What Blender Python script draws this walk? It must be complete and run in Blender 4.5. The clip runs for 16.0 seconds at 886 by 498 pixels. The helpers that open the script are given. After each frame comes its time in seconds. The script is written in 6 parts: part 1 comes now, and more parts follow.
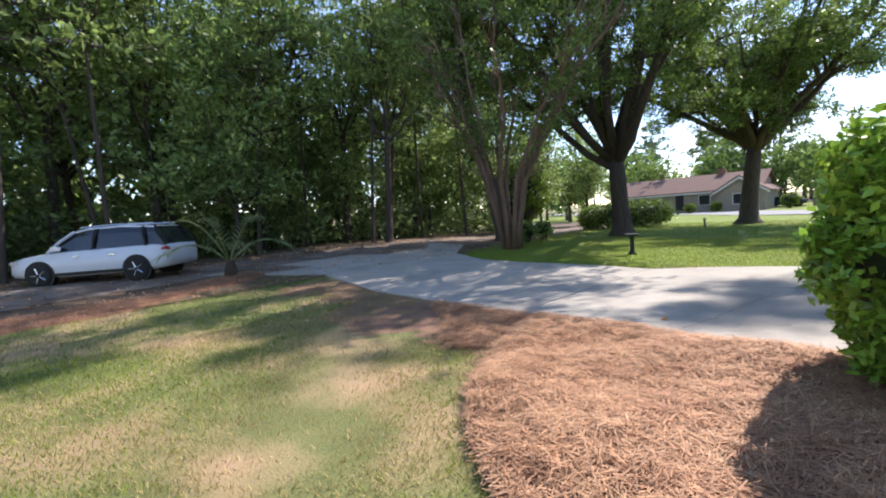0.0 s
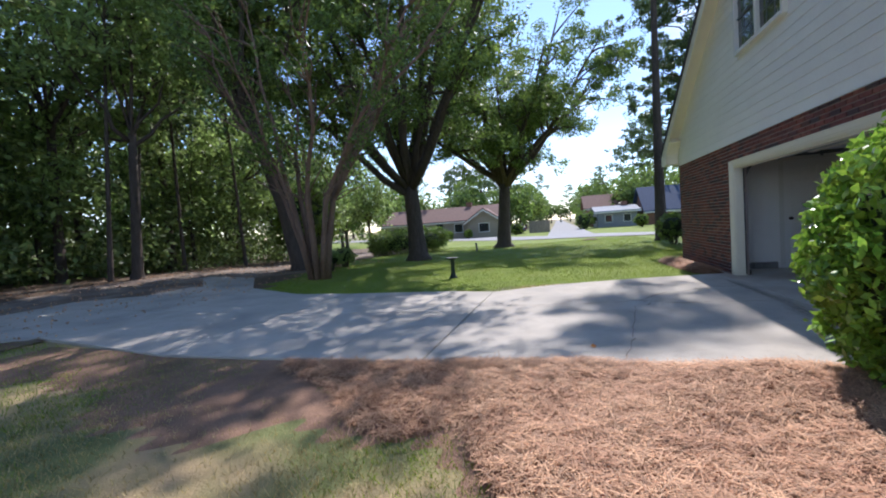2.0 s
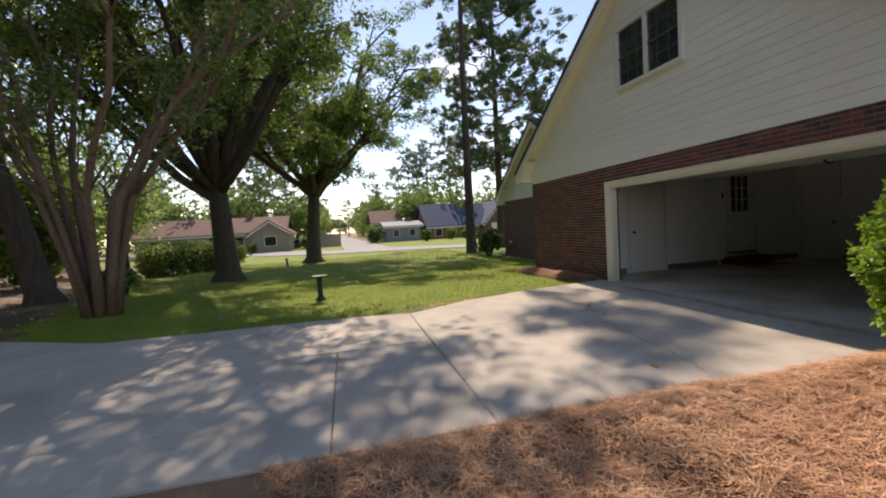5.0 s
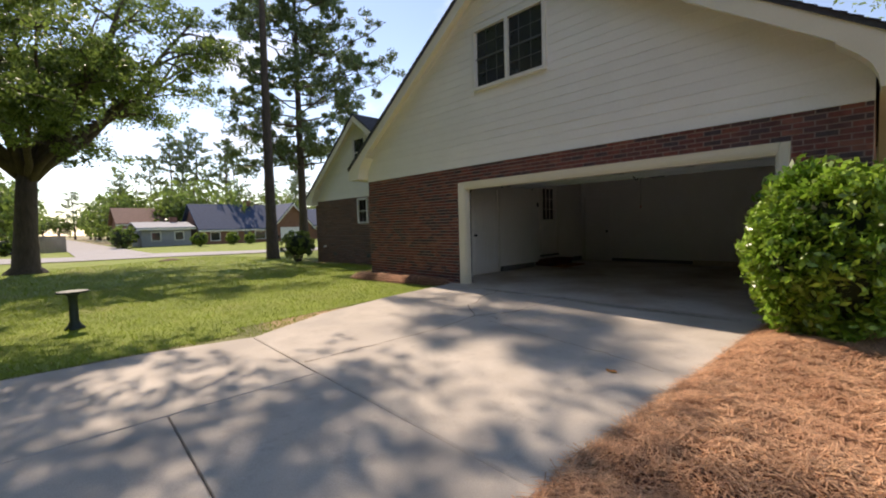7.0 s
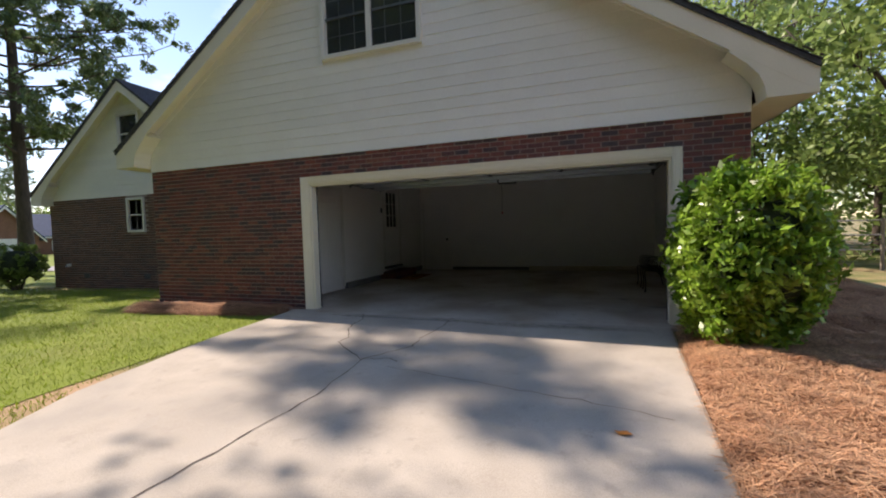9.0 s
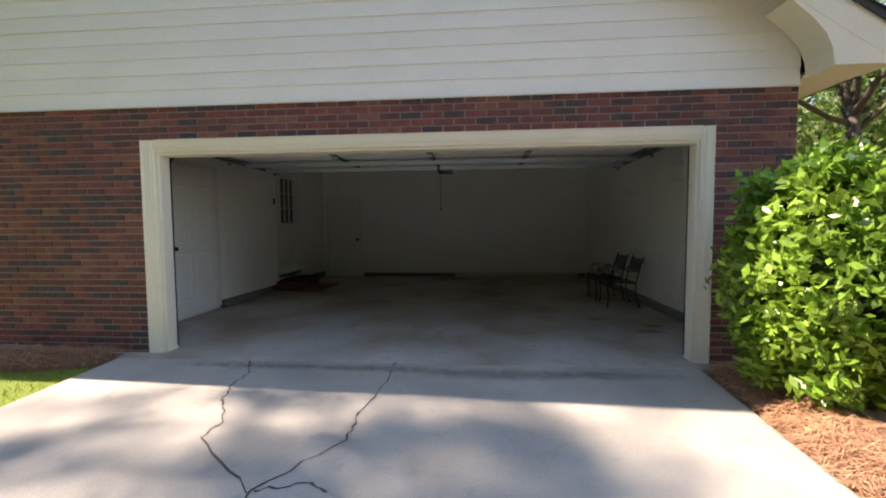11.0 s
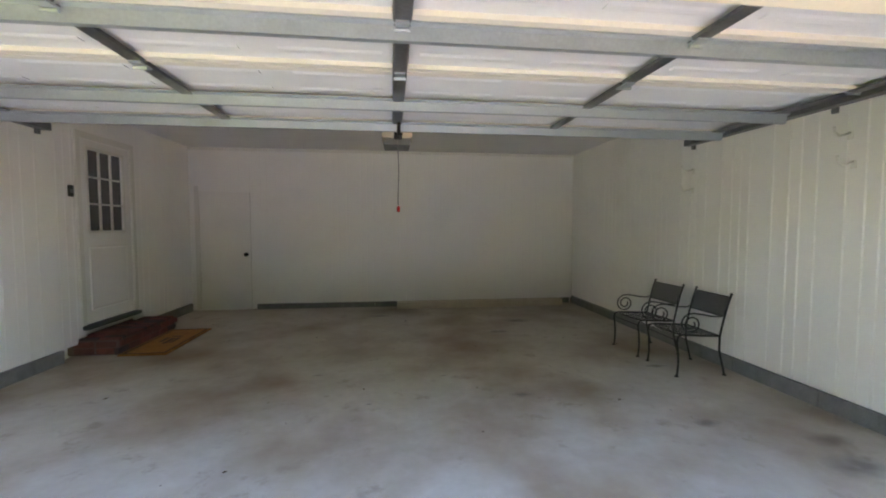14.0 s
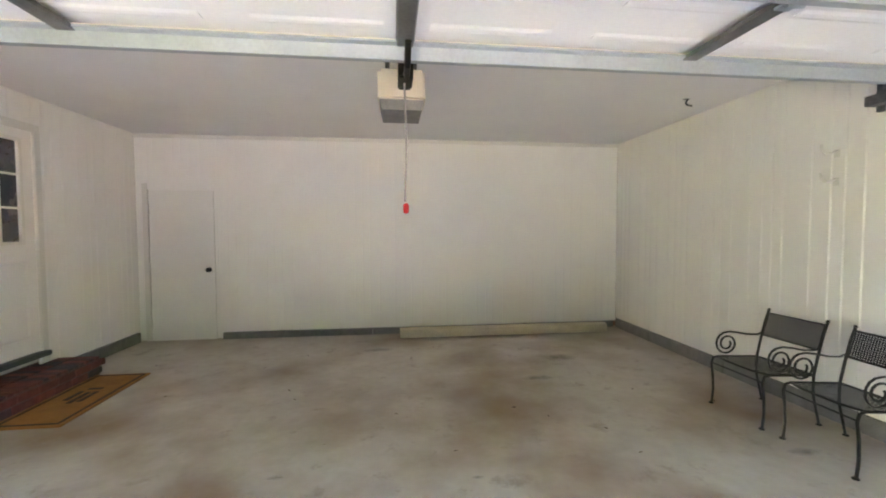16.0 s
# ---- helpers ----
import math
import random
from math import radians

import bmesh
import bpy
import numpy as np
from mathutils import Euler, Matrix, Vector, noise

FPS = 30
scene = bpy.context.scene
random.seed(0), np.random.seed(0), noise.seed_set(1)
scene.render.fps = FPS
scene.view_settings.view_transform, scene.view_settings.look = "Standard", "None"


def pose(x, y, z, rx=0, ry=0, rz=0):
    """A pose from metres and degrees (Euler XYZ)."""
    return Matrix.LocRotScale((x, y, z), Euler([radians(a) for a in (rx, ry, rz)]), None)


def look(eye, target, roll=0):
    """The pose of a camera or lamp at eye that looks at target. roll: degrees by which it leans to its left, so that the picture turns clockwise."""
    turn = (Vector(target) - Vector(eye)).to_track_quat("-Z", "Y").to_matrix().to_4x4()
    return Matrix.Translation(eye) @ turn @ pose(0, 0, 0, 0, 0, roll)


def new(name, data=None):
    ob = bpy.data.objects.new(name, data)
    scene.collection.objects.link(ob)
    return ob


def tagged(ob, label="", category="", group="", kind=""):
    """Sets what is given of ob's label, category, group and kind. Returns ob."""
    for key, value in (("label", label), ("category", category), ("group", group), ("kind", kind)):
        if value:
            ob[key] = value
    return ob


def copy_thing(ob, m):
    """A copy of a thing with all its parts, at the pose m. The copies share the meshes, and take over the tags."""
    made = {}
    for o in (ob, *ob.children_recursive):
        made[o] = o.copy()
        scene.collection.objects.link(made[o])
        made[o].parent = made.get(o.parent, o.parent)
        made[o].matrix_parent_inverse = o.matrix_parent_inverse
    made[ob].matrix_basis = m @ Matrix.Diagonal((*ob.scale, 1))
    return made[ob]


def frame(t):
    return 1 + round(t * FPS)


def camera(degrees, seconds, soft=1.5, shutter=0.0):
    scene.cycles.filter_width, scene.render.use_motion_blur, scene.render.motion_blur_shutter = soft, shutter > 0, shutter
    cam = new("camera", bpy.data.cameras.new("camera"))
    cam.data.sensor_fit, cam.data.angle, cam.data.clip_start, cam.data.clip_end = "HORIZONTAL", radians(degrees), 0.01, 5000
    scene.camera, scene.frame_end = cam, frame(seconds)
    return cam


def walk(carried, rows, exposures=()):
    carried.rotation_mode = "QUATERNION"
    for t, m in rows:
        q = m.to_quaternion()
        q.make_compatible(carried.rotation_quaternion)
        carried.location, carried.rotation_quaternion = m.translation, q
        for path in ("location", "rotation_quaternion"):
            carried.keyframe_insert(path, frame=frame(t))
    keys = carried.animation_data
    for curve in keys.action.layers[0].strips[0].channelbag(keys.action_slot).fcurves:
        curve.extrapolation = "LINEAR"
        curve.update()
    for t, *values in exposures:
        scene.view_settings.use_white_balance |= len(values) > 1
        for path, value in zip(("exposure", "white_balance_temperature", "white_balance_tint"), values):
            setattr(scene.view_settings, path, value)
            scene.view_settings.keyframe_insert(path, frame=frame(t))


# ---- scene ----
cam = camera(93.5, 16.0, soft=2.0)
PATH = [
    (0, (-0.197, 0.971, 1.36), (1.157, 2.435, 1.201), -4.1),
    (0.5, (-0.077, 1.508, 1.345), (1.539, 2.676, 1.195), -3.4),
    (1, (0.017, 2.019, 1.361), (1.794, 2.925, 1.216), -3.0),
    (1.5, (0.094, 2.529, 1.354), (1.96, 3.235, 1.221), -3.1),
    (2, (0.267, 3.028, 1.361), (2.191, 3.566, 1.255), -4.1),
    (2.5, (0.386, 3.524, 1.38), (2.351, 3.89, 1.293), -5.1),
    (3, (0.582, 4.022, 1.355), (2.573, 4.201, 1.28), -5.6),
    (3.2, (0.668, 4.197, 1.327), (2.664, 4.301, 1.267), -5.3),
    (5.3, (1.783, 5.807, 1.461), (3.672, 5.16, 1.358), -3.3),
    (5.5, (1.971, 5.891, 1.434), (3.823, 5.142, 1.342), -3.3),
    (6, (2.408, 6.089, 1.399), (4.123, 5.062, 1.316), -3.1),
    (6.5, (2.822, 6.254, 1.366), (4.367, 4.99, 1.245), -2.3),
    (7, (3.242, 6.288, 1.329), (4.682, 4.905, 1.212), -1.6),
    (7.5, (3.673, 6.219, 1.324), (5.001, 4.726, 1.234), -1.7),
    (8, (4.159, 6.08, 1.34), (5.3, 4.44, 1.254), -1.9),
    (8.5, (4.623, 5.784, 1.321), (5.533, 4.005, 1.227), -1.8),
    (9, (5.018, 5.503, 1.308), (5.683, 3.619, 1.21), -1.7),
    (9.2, (5.183, 5.38, 1.314), (5.751, 3.465, 1.212), -1.7),
    (11.3, (6.149, 3.492, 1.349), (6.3, 1.501, 1.231), -0.7),
    (11.5, (6.207, 3.296, 1.369), (6.347, 1.305, 1.248), -1.0),
    (12, (6.395, 2.79, 1.393), (6.502, 0.795, 1.289), -0.7),
    (12.5, (6.544, 2.226, 1.434), (6.597, 0.229, 1.338), -0.8),
    (13, (6.66, 1.688, 1.432), (6.711, -0.31, 1.348), -0.9),
    (13.5, (6.72, 1.189, 1.442), (6.668, -0.81, 1.389), -1.0),
    (14, (6.702, 0.744, 1.444), (6.461, -1.239, 1.337), 0.0),
    (14.5, (6.725, 0.308, 1.47), (6.24, -1.628, 1.339), 0.1),
    (15, (6.701, -0.079, 1.468), (6.173, -2.004, 1.357), 0.3),
    (15.5, (6.668, -0.42, 1.472), (6.233, -2.366, 1.32), 0.0),
    (16, (6.713, -0.74, 1.483), (6.475, -2.724, 1.396), -0.2),
]
EXPOSURES = [(0, 1.05, 6100, 18), (2.5, 0.7, 5700, 18), (3.2, 0.68, 6000, 20), (5.3, 0.58, 7400, 22), (7.5, 0.74, 7200, 22), (9, 0.85, 6900, 22), (11.3, 1.95, 6900, 22), (12.5, 2.85, 7300, 26), (13.0, 3.35, 7700, 29), (13.5, 3.75, 6900, 25), (14.5, 4.8, 6700, 26), (15.5, 5.35, 6900, 28), (16, 5.5, 6900, 28)]
walk(cam, [(t, look(eye, target, roll)) for t, eye, target, roll in PATH], EXPOSURES)

# ---- world, sun ----
SUN_AZ, SUN_EL = -7.0, 45.0      # degrees: from +x towards -y, above the horizon
world = bpy.data.worlds.new("sky")
scene.world = world
world.use_nodes = True
wn, wl = world.node_tree.nodes, world.node_tree.links
wn.clear()
sky = wn.new("ShaderNodeTexSky")
sky.sky_type, sky.sun_disc = "NISHITA", False
sky.sun_elevation, sky.sun_rotation = radians(SUN_EL), radians(90 - SUN_AZ)
sky.air_density, sky.dust_density = 1.0, 0.05
wco = wn.new("ShaderNodeTexCoord")
cmap = wn.new("ShaderNodeMapping")
cmap.inputs["Scale"].default_value = (1.6, 1.6, 4.5)
cno = wn.new("ShaderNodeTexNoise")
cno.inputs["Scale"].default_value, cno.inputs["Detail"].default_value = 2.3, 7.0
crm = wn.new("ShaderNodeValToRGB")
crm.color_ramp.elements[0].position, crm.color_ramp.elements[1].position = 0.55, 0.79
cmx = wn.new("ShaderNodeMix")
cmx.data_type = "RGBA"
cmx.inputs["B"].default_value = (7.6, 7.8, 8.2, 1)
bgn, wout = wn.new("ShaderNodeBackground"), wn.new("ShaderNodeOutputWorld")
bgn.inputs["Strength"].default_value = 0.14
wl.new(wco.outputs["Generated"], cmap.inputs["Vector"])
wl.new(cmap.outputs["Vector"], cno.inputs["Vector"])
wl.new(cno.outputs["Fac"], crm.inputs["Fac"])
# fewer clouds towards the zenith
csep, chi, cmul = wn.new("ShaderNodeSeparateXYZ"), wn.new("ShaderNodeMapRange"), wn.new("ShaderNodeMath")
chi.inputs["From Min"].default_value, chi.inputs["From Max"].default_value = 0.1, 0.6
chi.inputs["To Min"].default_value, chi.inputs["To Max"].default_value = 1.0, 0.15
cmul.operation = "MULTIPLY"
wl.new(wco.outputs["Generated"], csep.inputs["Vector"])
wl.new(csep.outputs["Z"], chi.inputs["Value"])
wl.new(crm.outputs["Color"], cmul.inputs[0])
wl.new(chi.outputs["Result"], cmul.inputs[1])
wl.new(cmul.outputs[0], cmx.inputs["Factor"])
wl.new(sky.outputs["Color"], cmx.inputs["A"])
wl.new(cmx.outputs["Result"], bgn.inputs["Color"])
wl.new(bgn.outputs["Background"], wout.inputs["Surface"])
sun = new("sun", bpy.data.lights.new("sun", "SUN"))
sun.data.energy, sun.data.angle, sun.data.color = 4.1, radians(0.6), (1.0, 0.92, 0.79)
sun_dir = Vector((math.cos(radians(SUN_EL)) * math.cos(radians(SUN_AZ)), math.cos(radians(SUN_EL)) * math.sin(radians(SUN_AZ)), math.sin(radians(SUN_EL))))
sun.matrix_world = look(sun_dir * 60, (0, 0, 0))


# ---- materials ----
def mat(name, color, color2=None, rough=0.6, metal=0.0, scale=8.0, fine=60.0, bump=0.2, per_object=0.0, stain=None, stain_scale=0.7, stain_lo=0.52, stain_hi=0.7, island=False, transmission=0.0, subsurface=0.0, stretch=(1, 1, 1), spec=0.5, depth=0.01, specks=None):
    """A surface with a coarse and a fine variation, bump and optional stains, in metres."""
    m = bpy.data.materials.new(name)
    m.use_nodes = True
    n, l = m.node_tree.nodes, m.node_tree.links
    b = n["Principled BSDF"]
    b.inputs["Roughness"].default_value, b.inputs["Metallic"].default_value = rough, metal
    b.inputs["Specular IOR Level"].default_value = spec
    if transmission:
        b.inputs["Transmission Weight"].default_value = transmission
    geo = n.new("ShaderNodeNewGeometry")
    mp = n.new("ShaderNodeMapping")
    mp.inputs["Scale"].default_value = stretch
    l.new(geo.outputs["Position"], mp.inputs["Vector"])
    co = n.new("ShaderNodeTexNoise")
    co.inputs["Scale"].default_value, co.inputs["Detail"].default_value = scale, 4.0
    fi = n.new("ShaderNodeTexNoise")
    fi.inputs["Scale"].default_value, fi.inputs["Detail"].default_value = fine, 3.0
    for t in (co, fi):
        l.new(mp.outputs["Vector"], t.inputs["Vector"])
    c2 = color2 or tuple(c * 0.75 for c in color)
    add = n.new("ShaderNodeMath")
    add.operation = "ADD"
    half = n.new("ShaderNodeMath")
    half.operation = "MULTIPLY"
    half.inputs[1].default_value = 0.5
    l.new(co.outputs["Fac"], add.inputs[0])
    l.new(fi.outputs["Fac"], add.inputs[1])
    l.new(add.outputs[0], half.inputs[0])
    ramp = n.new("ShaderNodeValToRGB")
    ramp.color_ramp.elements[0].position, ramp.color_ramp.elements[1].position = 0.36, 0.64
    ramp.color_ramp.elements[0].color, ramp.color_ramp.elements[1].color = (*c2, 1), (*color, 1)
    l.new(half.outputs[0], ramp.inputs["Fac"])
    out = ramp.outputs["Color"]
    if stain:
        st = n.new("ShaderNodeTexNoise")
        st.inputs["Scale"].default_value, st.inputs["Detail"].default_value = stain_scale, 5.0
        l.new(geo.outputs["Position"], st.inputs["Vector"])
        sr = n.new("ShaderNodeValToRGB")
        sr.color_ramp.elements[0].position, sr.color_ramp.elements[1].position = stain_lo, stain_hi
        l.new(st.outputs["Fac"], sr.inputs["Fac"])
        mx = n.new("ShaderNodeMix")
        mx.data_type = "RGBA"
        mx.inputs["B"].default_value = (*stain, 1)
        l.new(sr.outputs["Color"], mx.inputs["Factor"])
        l.new(out, mx.inputs["A"])
        out = mx.outputs["Result"]
    if specks:
        # small ragged blotches: colour, scale, threshold
        sc, ss, slo = specks
        st = n.new("ShaderNodeTexNoise")
        st.inputs["Scale"].default_value, st.inputs["Detail"].default_value, st.inputs["Roughness"].default_value = ss, 6.0, 0.65
        l.new(geo.outputs["Position"], st.inputs["Vector"])
        sr = n.new("ShaderNodeMapRange")
        sr.inputs["From Min"].default_value, sr.inputs["From Max"].default_value, sr.inputs["To Max"].default_value = slo, slo + 0.12, 0.8
        l.new(st.outputs["Fac"], sr.inputs["Value"])
        mx = n.new("ShaderNodeMix")
        mx.data_type = "RGBA"
        mx.inputs["B"].default_value = (*sc, 1)
        l.new(sr.outputs["Result"], mx.inputs["Factor"])
        l.new(out, mx.inputs["A"])
        out = mx.outputs["Result"]
    if per_object:
        hs = n.new("ShaderNodeHueSaturation")
        oi = n.new("ShaderNodeObjectInfo")
        rnd = geo.outputs["Random Per Island"] if island else oi.outputs["Random"]
        mr = n.new("ShaderNodeMapRange")
        mr.inputs["To Min"].default_value, mr.inputs["To Max"].default_value = 1 - per_object, 1 + per_object
        l.new(rnd, mr.inputs["Value"])
        l.new(mr.outputs["Result"], hs.inputs["Value"])
        l.new(out, hs.inputs["Color"])
        out = hs.outputs["Color"]
    l.new(out, b.inputs["Base Color"])
    if bump:
        bp = n.new("ShaderNodeBump")
        bp.inputs["Strength"].default_value, bp.inputs["Distance"].default_value = bump, depth
        l.new(half.outputs[0], bp.inputs["Height"])
        l.new(bp.outputs["Normal"], b.inputs["Normal"])
    if subsurface:
        tr = n.new("ShaderNodeBsdfTranslucent")
        ms = n.new("ShaderNodeMixShader")
        ms.inputs["Fac"].default_value = subsurface
        l.new(out, tr.inputs["Color"])
        l.new(b.outputs["BSDF"], ms.inputs[1])
        l.new(tr.outputs["BSDF"], ms.inputs[2])
        l.new(ms.outputs["Shader"], n["Material Output"].inputs["Surface"])
    return m


def brick_mat(name, colors, island):
    """Mottled clay brick: the tone is drawn brick by brick."""
    m = mat(name, colors[0], colors[1], 0.85, 0, 30, 160, 0.5)
    n, l = m.node_tree.nodes, m.node_tree.links
    b = n["Principled BSDF"]
    ramp = n.new("ShaderNodeValToRGB")
    ramp.color_ramp.interpolation = "CONSTANT"
    while len(ramp.color_ramp.elements) < len(colors):
        ramp.color_ramp.elements.new(0.5)
    for i, c in enumerate(colors):
        ramp.color_ramp.elements[i].position = i / len(colors)
        ramp.color_ramp.elements[i].color = (*c, 1)
    src = n.new("ShaderNodeNewGeometry").outputs["Random Per Island"] if island else n.new("ShaderNodeObjectInfo").outputs["Random"]
    l.new(src, ramp.inputs["Fac"])
    mx = n.new("ShaderNodeMix")
    mx.data_type, mx.blend_type = "RGBA", "MULTIPLY"
    mx.inputs["Factor"].default_value = 0.7
    no = n.new("ShaderNodeTexNoise")
    no.inputs["Scale"].default_value, no.inputs["Detail"].default_value = 14, 6
    l.new(n.new("ShaderNodeNewGeometry").outputs["Position"], no.inputs["Vector"])
    gr = n.new("ShaderNodeValToRGB")
    gr.color_ramp.elements[0].position, gr.color_ramp.elements[1].position = 0.3, 0.62
    gr.color_ramp.elements[0].color = (0.45, 0.42, 0.45, 1)
    l.new(no.outputs["Fac"], gr.inputs["Fac"])
    l.new(ramp.outputs["Color"], mx.inputs["A"])
    l.new(gr.outputs["Color"], mx.inputs["B"])
    l.new(mx.outputs["Result"], b.inputs["Base Color"])
    return m


RED = [(0.20, 0.062, 0.052), (0.155, 0.052, 0.046), (0.245, 0.072, 0.054), (0.09, 0.05, 0.053), (0.18, 0.058, 0.05), (0.275, 0.105, 0.075), (0.125, 0.05, 0.048), (0.215, 0.066, 0.053), (0.08, 0.054, 0.06)]
BROWN = [(0.19, 0.095, 0.072), (0.16, 0.08, 0.062), (0.22, 0.11, 0.08), (0.13, 0.075, 0.062)]
M_BRICK = brick_mat("red_brick", RED, False)
M_BRICK_I = brick_mat("red_brick_field", RED, True)
M_BRICK_W = brick_mat("brown_brick", BROWN, False)
M_BRICK_WI = brick_mat("brown_brick_field", BROWN, True)
M_MORTAR = mat("mortar", (0.42, 0.34, 0.30), (0.32, 0.26, 0.23), 0.95, 0, 20, 150, 0.4)
M_MORTAR_D = mat("dark_mortar", (0.20, 0.12, 0.105), (0.13, 0.075, 0.066), 0.95, 0, 20, 150, 0.4)
M_SIDING = mat("painted_siding", (0.86, 0.83, 0.76), (0.81, 0.78, 0.71), 0.55, 0, 2.5, 40, 0.12, per_object=0.03)
M_CREAM = mat("cream_paint", (0.81, 0.75, 0.60), (0.76, 0.70, 0.55), 0.5, 0, 3, 60, 0.03)
M_TRIMWHITE = mat("white_trim", (0.78, 0.76, 0.70), (0.70, 0.68, 0.62), 0.5, 0, 3, 60, 0.08)
M_WALL = mat("painted_panelling", (0.87, 0.85, 0.81), (0.85, 0.83, 0.79), 0.34, 0, 1.5, 30, 0.06, stain=(0.79, 0.77, 0.72), stain_scale=0.9, stain_lo=0.55, stain_hi=0.85)
M_CEIL = mat("ceiling_paint", (0.80, 0.79, 0.78), (0.76, 0.75, 0.74), 0.8, 0, 2, 80, 0.05)
M_DOORPAINT = mat("door_paint", (0.84, 0.82, 0.78), (0.80, 0.78, 0.74), 0.4, 0, 3, 40, 0.05)
M_BLOCK = mat("concrete_block", (0.23, 0.225, 0.22), (0.15, 0.148, 0.145), 0.9, 0, 10, 120, 0.4)
M_CONC = mat("driveway_concrete", (0.50, 0.455, 0.385), (0.37, 0.33, 0.275), 0.9, 0, 2.2, 130, 0.35, stain=(0.27, 0.25, 0.22), stain_scale=1.1, stain_lo=0.50, stain_hi=0.76, per_object=0.05, specks=((0.36, 0.32, 0.27), 7.0, 0.56))
M_FLOOR = mat("garage_concrete", (0.55, 0.51, 0.45), (0.46, 0.415, 0.35), 0.45, 0, 1.6, 11, 0.03, stain=(0.26, 0.175, 0.10), stain_scale=0.95, stain_lo=0.43, stain_hi=0.72, specks=((0.31, 0.25, 0.19), 4.5, 0.58))
M_SHINGLE = mat("dark_shingle", (0.075, 0.075, 0.085), (0.04, 0.04, 0.045), 0.95, 0, 12, 90, 0.5, per_object=0.1)
M_GALV = mat("galvanised_steel", (0.42, 0.47, 0.50), (0.36, 0.40, 0.43), 0.4, 0.6, 9, 70, 0.05)
M_STEEL_D = mat("dark_steel", (0.17, 0.175, 0.18), (0.11, 0.115, 0.12), 0.45, 0.7, 9, 70, 0.05)
M_DOORSKIN = mat("door_skin_white", (0.76, 0.77, 0.79), (0.71, 0.72, 0.74), 0.35, 0, 4, 60, 0.04)
M_FOAM = mat("cream_edge", (0.74, 0.71, 0.64), (0.68, 0.65, 0.58), 0.6, 0, 6, 60, 0.05)
M_BLACK = mat("black_iron", (0.022, 0.021, 0.02), (0.014, 0.014, 0.013), 0.45, 0.6, 20, 150, 0.15)
M_MESHSEAT = mat("black_mesh", (0.035, 0.035, 0.036), (0.02, 0.02, 0.021), 0.7, 0.3, 60, 300, 0.5)
M_RUBBER = mat("black_rubber", (0.02, 0.02, 0.02), (0.012, 0.012, 0.012), 0.8, 0, 10, 90, 0.2)
M_MAT = mat("coir_mat", (0.42, 0.19, 0.045), (0.30, 0.125, 0.028), 0.95, 0, 10, 250, 0.8)
M_MATD = mat("dark_coir", (0.10, 0.055, 0.025), (0.06, 0.035, 0.018), 0.95, 0, 10, 250, 0.8)
M_OPENER = mat("opener_plastic", (0.62, 0.56, 0.46), (0.57, 0.51, 0.41), 0.45, 0, 5, 60, 0.03)
M_REDP = mat("red_plastic", (0.62, 0.02, 0.02), (0.5, 0.015, 0.015), 0.4, 0, 5, 60, 0.03)
M_CORD = mat("grey_cord", (0.3, 0.28, 0.27), (0.2, 0.19, 0.18), 0.8, 0, 30, 200, 0.2)
M_BEAM = mat("tan_roll", (0.60, 0.53, 0.41), (0.50, 0.43, 0.32), 0.85, 0, 5, 60, 0.2)
M_GRASS = mat("lawn_ground", (0.19, 0.20, 0.065), (0.12, 0.13, 0.04), 0.95, 0, 1.5, 55, 0.8, stain=(0.42, 0.28, 0.16), stain_scale=0.75, stain_lo=0.45, stain_hi=0.66, depth=0.03)
M_LAWN_G = mat("front_lawn_ground", (0.19, 0.25, 0.016), (0.12, 0.165, 0.011), 0.95, 0, 1.5, 55, 0.8, stain=(0.26, 0.24, 0.08), stain_scale=0.3, stain_lo=0.55, stain_hi=0.8, depth=0.03)
M_BLADE = mat("grass_blade", (0.25, 0.34, 0.016), (0.14, 0.21, 0.011), 0.6, 0, 1.2, 30, 0, per_object=0.45, island=True, subsurface=0.35)
M_BLADE_DRY = mat("dry_grass_blade", (0.55, 0.44, 0.20), (0.40, 0.30, 0.12), 0.7, 0, 1.2, 30, 0, per_object=0.35, island=True, subsurface=0.25)
M_STRAWBED = mat("straw_bed", (0.30, 0.15, 0.085), (0.16, 0.075, 0.042), 0.95, 0, 5, 80, 0.9, depth=0.04)
M_STRAW = mat("pine_needle", (0.66, 0.41, 0.235), (0.42, 0.215, 0.115), 0.75, 0, 3, 40, 0, per_object=0.45, island=True, subsurface=0.15)
M_LITTER = mat("leaf_litter", (0.17, 0.105, 0.06), (0.09, 0.06, 0.036), 0.95, 0, 3, 70, 0.9, stain=(0.26, 0.21, 0.15), stain_scale=0.4, stain_lo=0.55, stain_hi=0.7, depth=0.03)
M_DRIVELITTER = mat("littered_drive", (0.30, 0.24, 0.19), (0.15, 0.11, 0.08), 0.95, 0, 2.2, 60, 0.6, stain=(0.15, 0.10, 0.07), stain_scale=0.9, stain_lo=0.45, stain_hi=0.6)
M_DIRT = mat("bare_dirt", (0.33, 0.19, 0.115), (0.17, 0.095, 0.06), 0.95, 0, 2.2, 70, 0.8, stain=(0.17, 0.10, 0.06), stain_scale=1.6, stain_lo=0.5, stain_hi=0.66, depth=0.03)
M_ASPHALT = mat("street_asphalt", (0.30, 0.29, 0.28), (0.24, 0.235, 0.225), 0.9, 0, 1, 60, 0.3)
M_BARK = mat("bark", (0.105, 0.08, 0.062), (0.05, 0.038, 0.03), 0.95, 0, 9, 50, 1.0, stretch=(1, 1, 0.25), depth=0.05)
